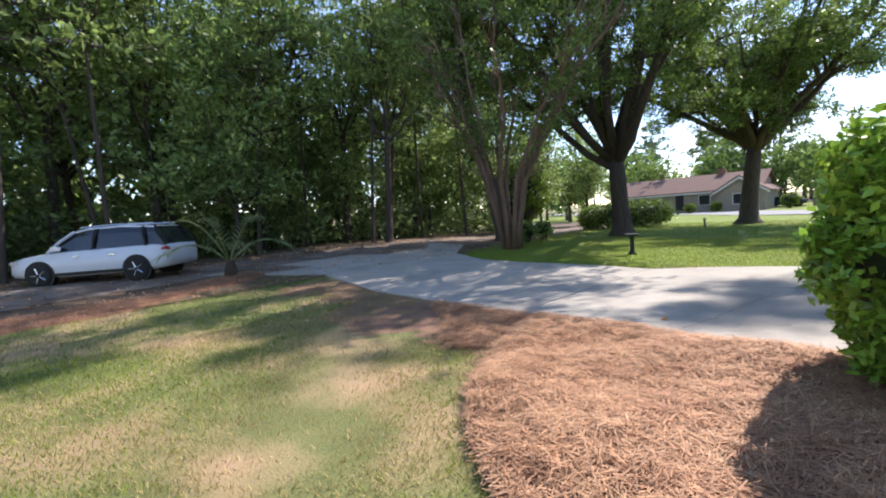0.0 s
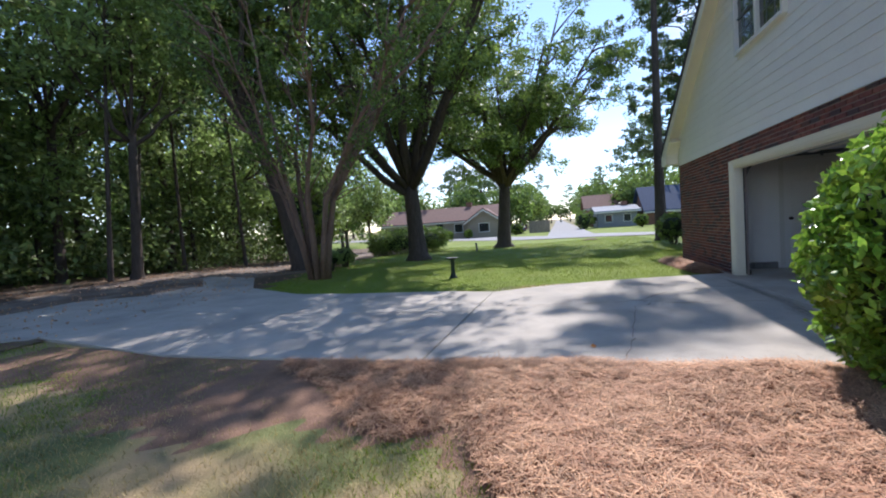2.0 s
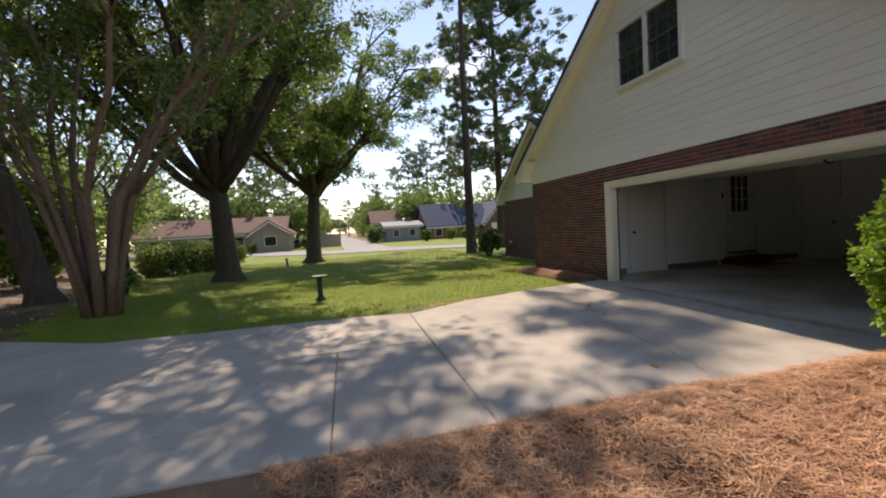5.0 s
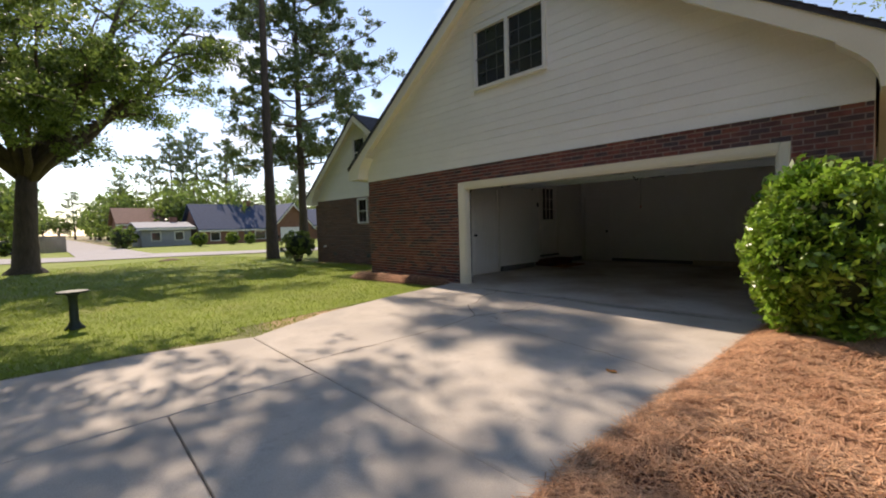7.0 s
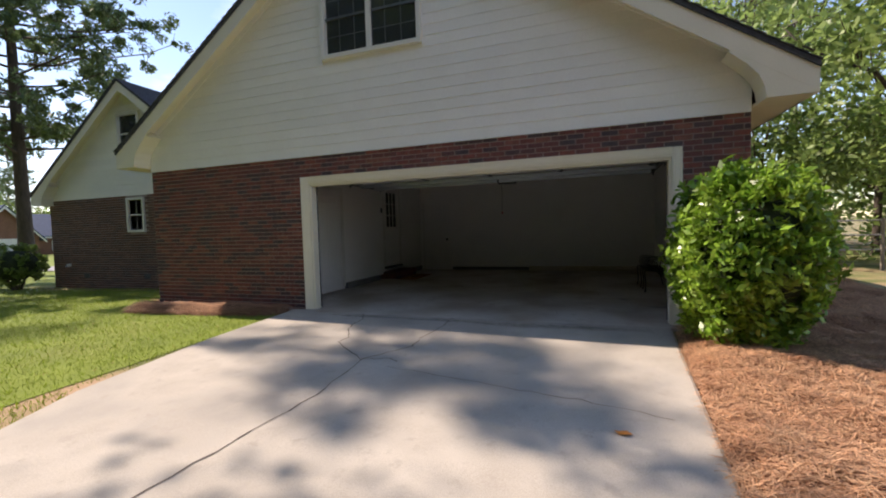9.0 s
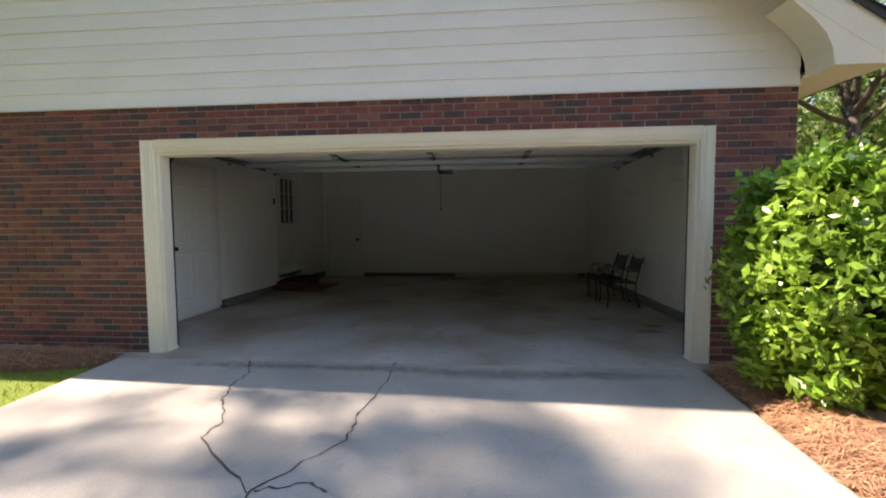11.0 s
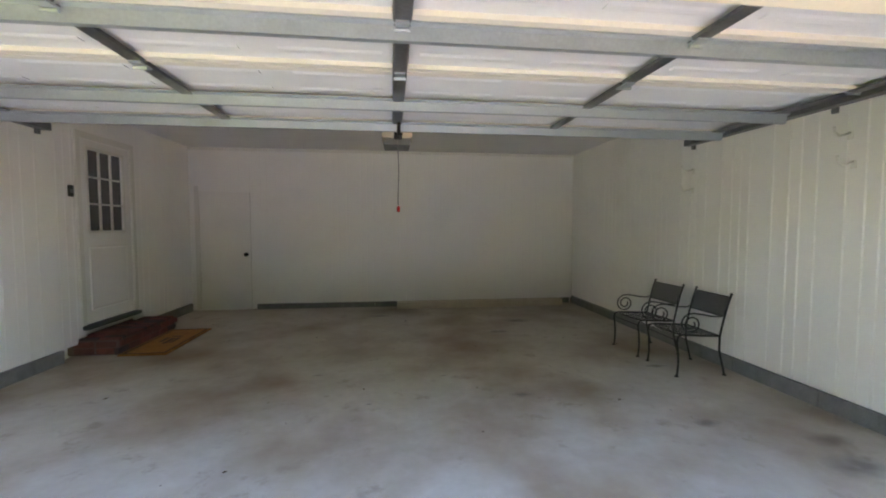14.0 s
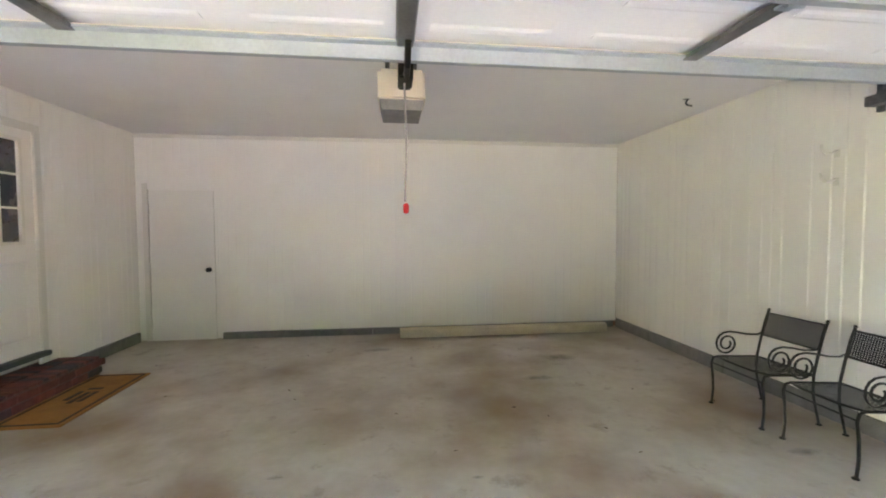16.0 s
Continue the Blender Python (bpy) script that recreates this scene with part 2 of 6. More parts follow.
M_BARK_MY = mat("myrtle_bark", (0.24, 0.15, 0.105), (0.13, 0.08, 0.055), 0.8, 0, 5, 40, 0.6, stretch=(1, 1, 0.2), depth=0.02)
M_LEAF = mat("oak_leaf", (0.19, 0.27, 0.055), (0.10, 0.16, 0.035), 0.42, 0, 0.6, 9, 0, per_object=0.5, island=True, subsurface=0.5)
M_LEAF_W = mat("woods_leaf", (0.31, 0.41, 0.12), (0.17, 0.25, 0.07), 0.45, 0, 0.35, 6, 0, per_object=0.5, island=True, subsurface=0.5)
M_UNDER = mat("undergrowth_leaf", (0.20, 0.27, 0.08), (0.09, 0.13, 0.04), 0.55, 0, 0.35, 6, 0, per_object=0.5, island=True, subsurface=0.4)
M_PALM = mat("palm_frond", (0.30, 0.36, 0.15), (0.20, 0.26, 0.10), 0.5, 0, 3, 20, 0, per_object=0.25, island=True, subsurface=0.4)
M_LEAF_Y = mat("sunny_leaf", (0.20, 0.28, 0.04), (0.13, 0.20, 0.03), 0.5, 0, 0.6, 9, 0, per_object=0.4, island=True, subsurface=0.45)
M_NEEDLE = mat("pine_foliage", (0.15, 0.21, 0.085), (0.085, 0.14, 0.05), 0.5, 0, 0.6, 9, 0, per_object=0.4, island=True, subsurface=0.3)
M_BUSH = mat("holly_leaf", (0.30, 0.44, 0.055), (0.13, 0.28, 0.03), 0.3, 0, 2.5, 30, 0, per_object=0.5, island=True, subsurface=0.35)
M_BUSHSHADE = mat("shrub_inner_shade", (0.03, 0.045, 0.014), (0.015, 0.022, 0.008), 0.95, 0, 8, 40, 0.6)
M_CARPAINT = mat("white_car_paint", (0.74, 0.75, 0.77), (0.72, 0.73, 0.75), 0.18, 0, 2, 20, 0)
M_CARGLASS = mat("dark_car_glass", (0.02, 0.024, 0.03), (0.016, 0.02, 0.025), 0.05, 0, 2, 20, 0, spec=0.8)
M_CHROME = mat("alloy", (0.62, 0.63, 0.65), (0.55, 0.56, 0.58), 0.25, 0.9, 5, 50, 0)
M_LAMPGLASS = mat("headlamp_glass", (0.55, 0.58, 0.62), (0.45, 0.48, 0.5), 0.1, 0.2, 20, 60, 0)
M_TAIL = mat("tail_lamp_red", (0.35, 0.01, 0.012), (0.25, 0.01, 0.01), 0.15, 0, 20, 60, 0)
M_DARKPAINT = mat("dark_blue_paint", (0.025, 0.03, 0.045), (0.02, 0.024, 0.036), 0.2, 0, 2, 20, 0)
M_GLASS = mat("window_glass", (0.035, 0.04, 0.045), (0.025, 0.028, 0.032), 0.04, 0, 3, 20, 0, spec=0.9)
M_GREENIRON = mat("dark_green_metal", (0.02, 0.035, 0.025), (0.012, 0.022, 0.016), 0.6, 0.3, 10, 90, 0.3)
M_ROOF_BR = mat("brown_roof", (0.20, 0.115, 0.085), (0.14, 0.08, 0.06), 0.95, 0, 3, 30, 0.4)
M_ROOF_BL = mat("blue_roof", (0.045, 0.075, 0.13), (0.03, 0.05, 0.095), 0.9, 0, 3, 30, 0.4)
M_FARBRICK = mat("far_brick", (0.26, 0.13, 0.085), (0.19, 0.09, 0.06), 0.9, 0, 2, 25, 0.4)
M_FARTAN = mat("far_tan_wall", (0.38, 0.32, 0.25), (0.32, 0.27, 0.21), 0.9, 0, 2, 25, 0.3)
M_FARGREY = mat("far_grey_wall", (0.30, 0.31, 0.32), (0.25, 0.26, 0.27), 0.9, 0, 2, 25, 0.3)
M_WOOD = mat("weathered_wood", (0.30, 0.26, 0.21), (0.21, 0.175, 0.14), 0.9, 0, 4, 60, 0.5, stretch=(1, 1, 0.2))
M_WIRE = mat("wire", (0.35, 0.34, 0.32), (0.28, 0.27, 0.26), 0.6, 0, 4, 60, 0)
M_ORANGE = mat("dead_leaf", (0.55, 0.22, 0.04), (0.4, 0.14, 0.03), 0.8, 0, 30, 90, 0.3)
M_STAIN = mat("oil_stain", (0.33, 0.28, 0.23), (0.24, 0.20, 0.16), 0.55, 0, 8, 60, 0.1)
sn, sl = M_STAIN.node_tree.nodes, M_STAIN.node_tree.links
stc, sgr, sno, sml, srm, smp = sn.new("ShaderNodeTexCoord"), sn.new("ShaderNodeTexGradient"), sn.new("ShaderNodeTexNoise"), sn.new("ShaderNodeMath"), sn.new("ShaderNodeMapRange"), sn.new("ShaderNodeMapping")
sgr.gradient_type = "SPHERICAL"      # a soft, ragged rim that thins out into the slab
smp.inputs["Location"].default_value, smp.inputs["Scale"].default_value = (-1, -1, 0), (2, 2, 0)
sno.inputs["Scale"].default_value, sno.inputs["Detail"].default_value = 14.0, 5.0
sml.operation = "MULTIPLY"
srm.inputs["From Min"].default_value, srm.inputs["From Max"].default_value, srm.inputs["To Max"].default_value = 0.08, 0.44, 0.45
sl.new(stc.outputs["Generated"], smp.inputs["Vector"])
sl.new(smp.outputs["Vector"], sgr.inputs["Vector"])
sl.new(sn["Geometry"].outputs["Position"], sno.inputs["Vector"])
sl.new(sgr.outputs["Fac"], sml.inputs[0])
sl.new(sno.outputs["Fac"], sml.inputs[1])
sl.new(sml.outputs[0], srm.inputs["Value"])
sl.new(srm.outputs["Result"], sn["Principled BSDF"].inputs["Alpha"])
M_CRACK = mat("crack_dirt", (0.15, 0.12, 0.10), (0.085, 0.07, 0.058), 0.95, 0, 12, 90, 0.4)


# ---- helpers for building ----
class Geo:
    """Gathers vertices and faces of one mesh."""

    def __init__(self):
        self.v, self.f = [], []

    def add(self, verts, faces):
        o = len(self.v)
        self.v += [tuple(p) for p in verts]
        self.f += [tuple(i + o for i in f) for f in faces]
        return self

    def box(self, a, b):
        (x0, y0, z0), (x1, y1, z1) = a, b
        return self.add([(x0, y0, z0), (x1, y0, z0), (x1, y1, z0), (x0, y1, z0), (x0, y0, z1), (x1, y0, z1), (x1, y1, z1), (x0, y1, z1)],
                        [(0, 3, 2, 1), (4, 5, 6, 7), (0, 1, 5, 4), (1, 2, 6, 5), (2, 3, 7, 6), (3, 0, 4, 7)])

    def prism(self, poly, axis, lo, hi):
        """A flat outline drawn out along an axis: the outline gives the two other coordinates in order."""
        n = len(poly)
        k = "xyz".index(axis)

        def put(p, w):
            q = list(p)
            q.insert(k, w)
            return q
        vs = [put(p, lo) for p in poly] + [put(p, hi) for p in poly]
        return self.add(vs, [tuple(range(n)), tuple(range(2 * n - 1, n - 1, -1))] + [(i, i + n, (i + 1) % n + n, (i + 1) % n) for i in range(n)])

    def tube(self, pts, radii, n=8, caps=True):
        pts = [Vector(p) for p in pts]
        if not isinstance(radii, (list, tuple)):
            radii = [radii] * len(pts)
        rings, side = [], None
        for i, p in enumerate(pts):
            d = (pts[min(i + 1, len(pts) - 1)] - pts[max(i - 1, 0)]).normalized()
            if side is None:
                side = d.orthogonal().normalized()
            else:
                side = (side - d * side.dot(d))
                side = side.normalized() if side.length > 1e-6 else d.orthogonal().normalized()
            up = d.cross(side)
            rings.append([p + (side * math.cos(2 * math.pi * k / n) + up * math.sin(2 * math.pi * k / n)) * radii[i] for k in range(n)])
        vs = [q for r in rings for q in r]
        fs = [(i * n + k, i * n + (k + 1) % n, (i + 1) * n + (k + 1) % n, (i + 1) * n + k) for i in range(len(pts) - 1) for k in range(n)]
        if caps:
            fs += [tuple(range(n - 1, -1, -1)), tuple(range((len(pts) - 1) * n, len(pts) * n))]
        return self.add(vs, fs)

    def lathe(self, profile, n=20, at=(0, 0, 0)):
        vs = [(at[0] + r * math.cos(2 * math.pi * k / n), at[1] + r * math.sin(2 * math.pi * k / n), at[2] + z) for r, z in profile for k in range(n)]
        m = len(profile)
        fs = [(i * n + k, i * n + (k + 1) % n, (i + 1) * n + (k + 1) % n, (i + 1) * n + k) for i in range(m - 1) for k in range(n)]
        return self.add(vs, fs + [tuple(range(n - 1, -1, -1)), tuple(range((m - 1) * n, m * n))])

    def mesh(self, name, material, smooth=False, bevel=0.0):
        me = bpy.data.meshes.new(name)
        me.from_pydata(self.v, [], self.f)
        if bevel:
            bm = bmesh.new()
            bm.from_mesh(me)
            bmesh.ops.bevel(bm, geom=bm.edges[:], offset=bevel, segments=2, affect="EDGES", clamp_overlap=True)
            bm.to_mesh(me)
            bm.free()
        if smooth:
            me.polygons.foreach_set("use_smooth", [True] * len(me.polygons))
        me.materials.append(material)
        me.update()
        return me

    def ob(self, name, material, parent=None, label="", smooth=False, bevel=0.0):
        o = new(name, self.mesh(name, material, smooth, bevel))
        o.parent = parent
        return tagged(o, label)


def thing(name, m, label, category, group="", kind=""):
    e = new(name)
    e.matrix_basis = m
    return tagged(e, label, category, group, kind)


def boxpart(name, a, b, material, parent, label="", bevel=0.0):
    return Geo().box(a, b).ob(name, material, parent, label, bevel=bevel)


def structure(name, geo, material, label="", bevel=0.0, category=""):
    return tagged(geo.ob(name, material, None, label, bevel=bevel), kind="structure", category=category)


def array_mesh(name, verts, faces, material):
    """A mesh straight from arrays: verts (n, 3), faces (m, k)."""
    me = bpy.data.meshes.new(name)
    k = faces.shape[1]
    me.vertices.add(len(verts))
    me.vertices.foreach_set("co", verts.astype(np.float32).ravel())
    me.loops.add(faces.size)
    me.loops.foreach_set("vertex_index", faces.astype(np.int32).ravel())
    me.polygons.add(len(faces))
    me.polygons.foreach_set("loop_start", np.arange(0, faces.size, k, dtype=np.int32))
    me.polygons.foreach_set("loop_total", np.full(len(faces), k, dtype=np.int32))
    me.materials.append(material)
    me.update(calc_edges=True)
    return me


def smooth01(v, a, b):
    t = np.clip((v - a) / (b - a), 0, 1)
    return t * t * (3 - 2 * t)


def gz(x, y):
    """Height of the ground: falls gently from the garage to the drive and on to the street."""
    x, y = np.asarray(x, float), np.asarray(y, float)
    z = 0.02 - 0.0255 * np.clip(y + 0.2, 0, 4.75) + 0.033 * np.clip(y - 8, 0, 11) * smooth01(x, 40, 12)
    z = z - 0.0155 * np.clip(x - 9.7, 0, 34) - 0.02 * smooth01(x, 4.2, 2.5) * smooth01(y, -6, 1)
    return z + 0.02 * np.sin(x * 0.31 + y * 0.23) * smooth01(np.hypot(x - 6, y - 2), 8, 14)


def gh(x, y):
    return float(gz(x, y))


# ---- ground, drive, street ----
def grid_sheet(name, material, x0, x1, y0, y1, nx, ny, lift=0.0, inside=None, rough=0.0):
    xs, ys = np.linspace(x0, x1, nx), np.linspace(y0, y1, ny)
    X, Y = np.meshgrid(xs, ys, indexing="ij")
    Z = gz(X, Y) + lift
    if rough:
        Z = Z + rough * (np.sin(X * 7.1 + 2 * np.sin(Y * 3.3)) * np.sin(Y * 6.3 + 1.7 * np.sin(X * 4.1)))
    V = np.stack([X, Y, Z], -1).reshape(-1, 3)
    i, j = np.meshgrid(np.arange(nx - 1), np.arange(ny - 1), indexing="ij")
    a = (i * ny + j).ravel()
    F = np.stack([a, a + ny, a + ny + 1, a + 1], 1)
    if inside is not None:
        c = V[F].mean(1)
        F = F[inside(c[:, 0], c[:, 1])]
    return new(name, array_mesh(name, V, F, material))


def axis(near0, near1, step, far):
    """Fine steps near, growing steps out to the horizon."""
    mid = list(np.arange(near0, near1 + 1e-6, step))
    lo, hi, s = [near0], [near1], step
    while hi[-1] < far:
        s *= 1.25
        lo.append(lo[-1] - s)
        hi.append(hi[-1] + s)
    return np.array(lo[:0:-1] + mid + hi[1:])


def in_garage(x, y):
    return (x > 3.3) & (x < 12.7) & (y < -0.1) & (y > -7.3)


gx, gy = axis(-8, 44, 0.25, 900), axis(-8, 24, 0.25, 900)
GX, GY = np.meshgrid(gx, gy, indexing="ij")
GV = np.stack([GX, GY, gz(GX, GY) - 0.05 * in_garage(GX, GY)], -1).reshape(-1, 3)
gi, gj = np.meshgrid(np.arange(len(gx) - 1), np.arange(len(gy) - 1), indexing="ij")
ga = (gi * len(gy) + gj).ravel()
ground = new("ground", array_mesh("ground", GV, np.stack([ga, ga + len(gy), ga + len(gy) + 1, ga + 1], 1), M_GRASS))
tagged(ground, "patchy green lawn with bare sandy spots", "lawn", kind="structure")

front_lawn = grid_sheet("ground_front_lawn", M_LAWN_G, 8.9, 90, -60, 60, 220, 260, 0.008, lambda x, y: ((x > 9.75) | ((y > 4.2) & (x > 9.2))) & ~((x < 20.6) & (y < -2.3)) & ~((x < 13) & (y < 0.1)) & ((y < 11.2 + 0.2 * (x - 9)) | (x > 44)))
tagged(front_lawn, "bright green mown front lawn", "lawn", kind="structure")

# woodland floor and the littered cross drive
wood_floor = grid_sheet("ground_woods", M_LITTER, -40, 46, 10.2, 60, 120, 70, 0.022,
                        lambda x, y: np.where(x < 4.6, y > 11.0 + 0.25 * np.sin(x * 1.3), np.where(x < 9, y > 10.9 + 0.3 * np.sin(x * 2.0), y > 11.2 + 0.22 * (x - 9) + 0.3 * np.sin(x))), 0.006)
tagged(wood_floor, "brown leaf litter under the trees", "ground", kind="structure")
cross = grid_sheet("road_cross_drive", M_DRIVELITTER, -14, 40, 11.0, 26, 160, 60, 0.04,
                   lambda x, y: (y > 13.3 + 0.25 * np.sin(x * 0.9) + 0.04 * np.clip(x - 9, 0, 40)) & (y < 17.2 + 0.3 * np.sin(x * 0.7) + 0.02 * np.clip(x - 9, 0, 40)))
tagged(cross, "worn pale drive strewn with leaves below the trees", "drive", kind="structure")


def slab(outline, z_drop=0.09):
    """A cast slab with a rounded top edge that follows the ground."""
    n = len(outline)
    cx, cy = sum(p[0] for p in outline) / n, sum(p[1] for p in outline) / n
    g = Geo()
    top = [(x + (cx - x) * 0.008, y + (cy - y) * 0.008, gh(x, y) + 0.045) for x, y in outline]
    edge = [(x, y, gh(x, y) + 0.036) for x, y in outline]
    low = [(x, y, gh(x, y) - z_drop) for x, y in outline]
    g.add(top + edge + low, [tuple(range(n))] + [(i + n * k, i + n * (k + 1), (i + 1) % n + n * (k + 1), (i + 1) % n + n * k) for k in (0, 1) for i in range(n)])
    return g


bx_, by_ = np.meshgrid(np.linspace(1.2, 4.6, 110), np.linspace(3.0, 10.4, 220), indexing="ij")
b_in = bx_ - (2.45 + 0.14 * (by_ - 3.6) + 0.3 * np.sin(by_ * 1.7) + 0.13 * np.sin(by_ * 5.1) + 0.1 * np.sin(by_ * 17 + bx_ * 13))
bz_ = gz(bx_, by_) + 0.02 * np.clip(b_in / 0.5, -1, 1) - 0.003
bi, bj = np.meshgrid(np.arange(109), np.arange(219), indexing="ij")
ba = (bi * 220 + bj).ravel()
bare = new("ground_bare", array_mesh("ground_bare", np.stack([bx_, by_, bz_], -1).reshape(-1, 3), np.stack([ba, ba + 220, ba + 221, ba + 1], 1), M_DIRT))
tagged(bare, "bare brown soil strewn with straw along the drive", "ground", kind="structure")
driveway = thing("driveway", Matrix(), "pale cast concrete drive with joints and cracks", "driveway", kind="structure")


def run(a, b, n):
    return [(a[0] + (b[0] - a[0]) * i / n, a[1] + (b[1] - a[1]) * i / n) for i in range(n)]


right_edge, J = 4.42, 0.008
outlines = [
    run((right_edge - 0.3, 0.03), (9.6, 0.03), 8) + run((9.6, 0.03), (9.55, 1.6), 3) + run((9.55, 1.6), (9.3, 3.2), 3) + run((9.3, 3.2), (8.8, 4.4), 3) + run((8.8, 4.4), (right_edge, 4.52), 6) + run((right_edge, 4.52), (right_edge - 0.3, 0.03), 6),
    [(right_edge, 4.52 + J), (6.92, 4.46 + J), (6.92, 5.68), (right_edge, 5.76)],
    [(right_edge, 5.76 + J), (6.92, 5.68 + J), (6.92, 8.0), (right_edge + 0.05, 8.2)],
    [(6.92 + J, 4.46 + J), (8.8, 4.4 + J), (9.05, 5.5), (9.1, 7.75), (6.92 + J, 8.0)],
    [(right_edge + 0.05, 8.2 + J), (6.92, 8.0 + J), (6.92, 11.2), (4.9, 11.2), (4.7, 9.8)],
    [(6.92 + J, 8.0 + J), (9.1, 7.75 + J), (9.0, 9.2), (9.9, 11.2), (6.92 + J, 11.2)],
    [(3.6, 13.4), (4.8, 11.25), (6.92, 11.25), (6.92, 14.6), (2.8, 14.6)],
    [(6.92 + J, 11.25), (9.9, 11.25), (12.3, 13.2), (12.6, 15.4), (6.92 + J, 14.6)],
]
for o in outlines:
    slab(o).ob("slab", M_CONC, driveway)

# cracks in the slabs, thin dirt-filled lines
crack_paths = [
    [(7.3, 4.4), (7.22, 3.61), (7.12, 2.73), (7.2, 1.87), (6.88, 1.35), (6.89, 1.06), (6.85, 0.71), (6.81, 0.43), (6.83, 0.02)],
    [(7.2, 1.87), (6.95, 1.78), (6.82, 1.85)],
    [(6.85, 2.0), (6.3, 2.1), (5.65, 2.22), (5.1, 2.3), (4.5, 2.47)],
    [(7.2, 1.87), (7.8, 1.4), (7.78, 1.21), (7.96, 0.93), (8.06, 0.64), (8.09, 0.33), (8.24, 0.06)],
]
for path in crack_paths:
    pts = []
    for (xa, ya), (xb, yb) in zip(path, path[1:]):
        for k in range(6):
            pts.append((xa + (xb - xa) * k / 6 + random.uniform(-0.018, 0.018), ya + (yb - ya) * k / 6 + random.uniform(-0.018, 0.018)))
    pts.append(path[-1])
    g = Geo()
    for i in range(len(pts) - 1):
        (xa, ya), (xb, yb) = pts[i], pts[i + 1]
        d = Vector((xb - xa, yb - ya)).normalized()
        w = random.uniform(0.002, 0.0045) if path[-1][1] > 2 else random.uniform(0.003, 0.009)
        g.add([(xa - d.y * w, ya + d.x * w, gh(xa, ya) + 0.0485), (xb - d.y * w, yb + d.x * w, gh(xb, yb) + 0.0485), (xb + d.y * w, yb - d.x * w, gh(xb, yb) + 0.0485), (xa + d.y * w, ya - d.x * w, gh(xa, ya) + 0.0485)], [(0, 3, 2, 1)])
    g.ob("crack", M_CRACK, driveway, "thin dark crack in the slab")

def ribbon(name, material, pts, width, lift, label):
    g = Geo()
    vs = []
    for i, p in enumerate(pts):
        d = (Vector(pts[min(i + 1, len(pts) - 1)]) - Vector(pts[max(i - 1, 0)])).normalized()
        for s_ in (-1, 1):
            x, y = p[0] - d.y * s_ * width / 2, p[1] + d.x * s_ * width / 2
            vs.append((x, y, gh(x, y) + lift))
    g.add(vs, [(2 * i, 2 * i + 1, 2 * i + 3, 2 * i + 2) for i in range(len(pts) - 1)])
    return tagged(g.ob(name, material, None, label), kind="structure", category="street")


ribbon("road_street", M_ASPHALT, [(37.6 + 0.93 * k, -5.0 + k) for k in range(-60, 70, 2)], 6.6, 0.06, "pale grey residential street crossing behind the lawn")
ribbon("road_side_street", M_ASPHALT, [(45 + k, 1.9) for k in range(0, 400, 8)], 4.8, 0.065, "long pale street running straight into the distance")

# ---- garage and house shell ----
FY, XL, XR, BTOP = -0.17, 12.80, 3.28, 2.53
OX0, OX1, OZ, HC = 4.08, 9.28, 2.082, 0.122   # opening and the height of its head casing
IX0, IX1, IY, CZ, FZ = 3.42, 10.12, -6.57, 2.74, 0.05


def brick_field(parent, rects, y, near, seed, hole=None, m_one=None, m_rest=None):
    """Running bond over upright rectangles (x0, x1, z0, z1) in the plane y: the near bricks are objects, the rest one mesh."""
    rnd = random.Random(seed)
    L, H, J = 0.203, 0.0667, 0.014
    one = Geo().box((-L / 2 + J / 2, -0.03, -H / 2 + J / 2), (L / 2 - J / 2, 0.008, H / 2 - J / 2)).mesh("brick", m_one or M_BRICK)
    rest, made = Geo(), 0
    z_base = 0.0
    for x0, x1, z0, z1 in rects:
        for r in range(int((z0 - z_base) / H) - 1, int((z1 - z_base) / H) + 2):
            zc = z_base + (r + 0.5) * H
            if zc < z0 or zc >= z1 or zc + H / 2 > BTOP + 0.02:
                continue
            off = (r % 2) * L / 2
            k0 = int((x0 - off) / L) - 1
            for k in range(k0, int((x1 - off) / L) + 2):
                a, b = max(x0, off + k * L), min(x1, off + (k + 1) * L)
                if b - a < 0.05:
                    continue
                if hole and hole((a + b) / 2, zc):
                    continue
                jit = rnd.uniform(-0.0015, 0.002)
                if made < 300 and b - a > L - 0.001 and near((a + b) / 2, zc):
                    o = new("brick", one)
                    o.parent = parent
                    o.location = ((a + b) / 2, y + jit, zc)
                    made += 1
                else:
                    rest.box((a + J / 2, y - 0.03, zc - H / 2 + J / 2), (b - J / 2, y + 0.008 + jit, zc + H / 2 - J / 2))
    tagged(rest.ob("brickwork", m_rest or M_BRICK_I, parent, "mottled red brick courses"), kind="stuff")


house_wall = structure("wall_garage_front", Geo()
                       .box((OX1 + 0.02, FY - 0.22, -0.3), (XL, FY, BTOP)).box((XR, FY - 0.22, -0.3), (OX0 - 0.02, FY, BTOP))
                       .box((OX0 - 0.02, FY - 0.22, OZ + 0.02), (OX1 + 0.02, FY, BTOP)), M_MORTAR, "red brick garage front with wide opening", category="wall")
structure("wall_garage_side", Geo().box((XL - 0.22, -12, -0.3), (XL, FY - 0.222, 2.75)), M_FARBRICK, "red brick side wall of the garage", category="wall")
structure("wall_garage_outer", Geo().box((XR, -12, -0.3), (XR + 0.10, FY - 0.222, 2.75)), M_FARBRICK, "red brick outer wall of the garage", category="wall")

# interior shell: vertical board panelling on three sides


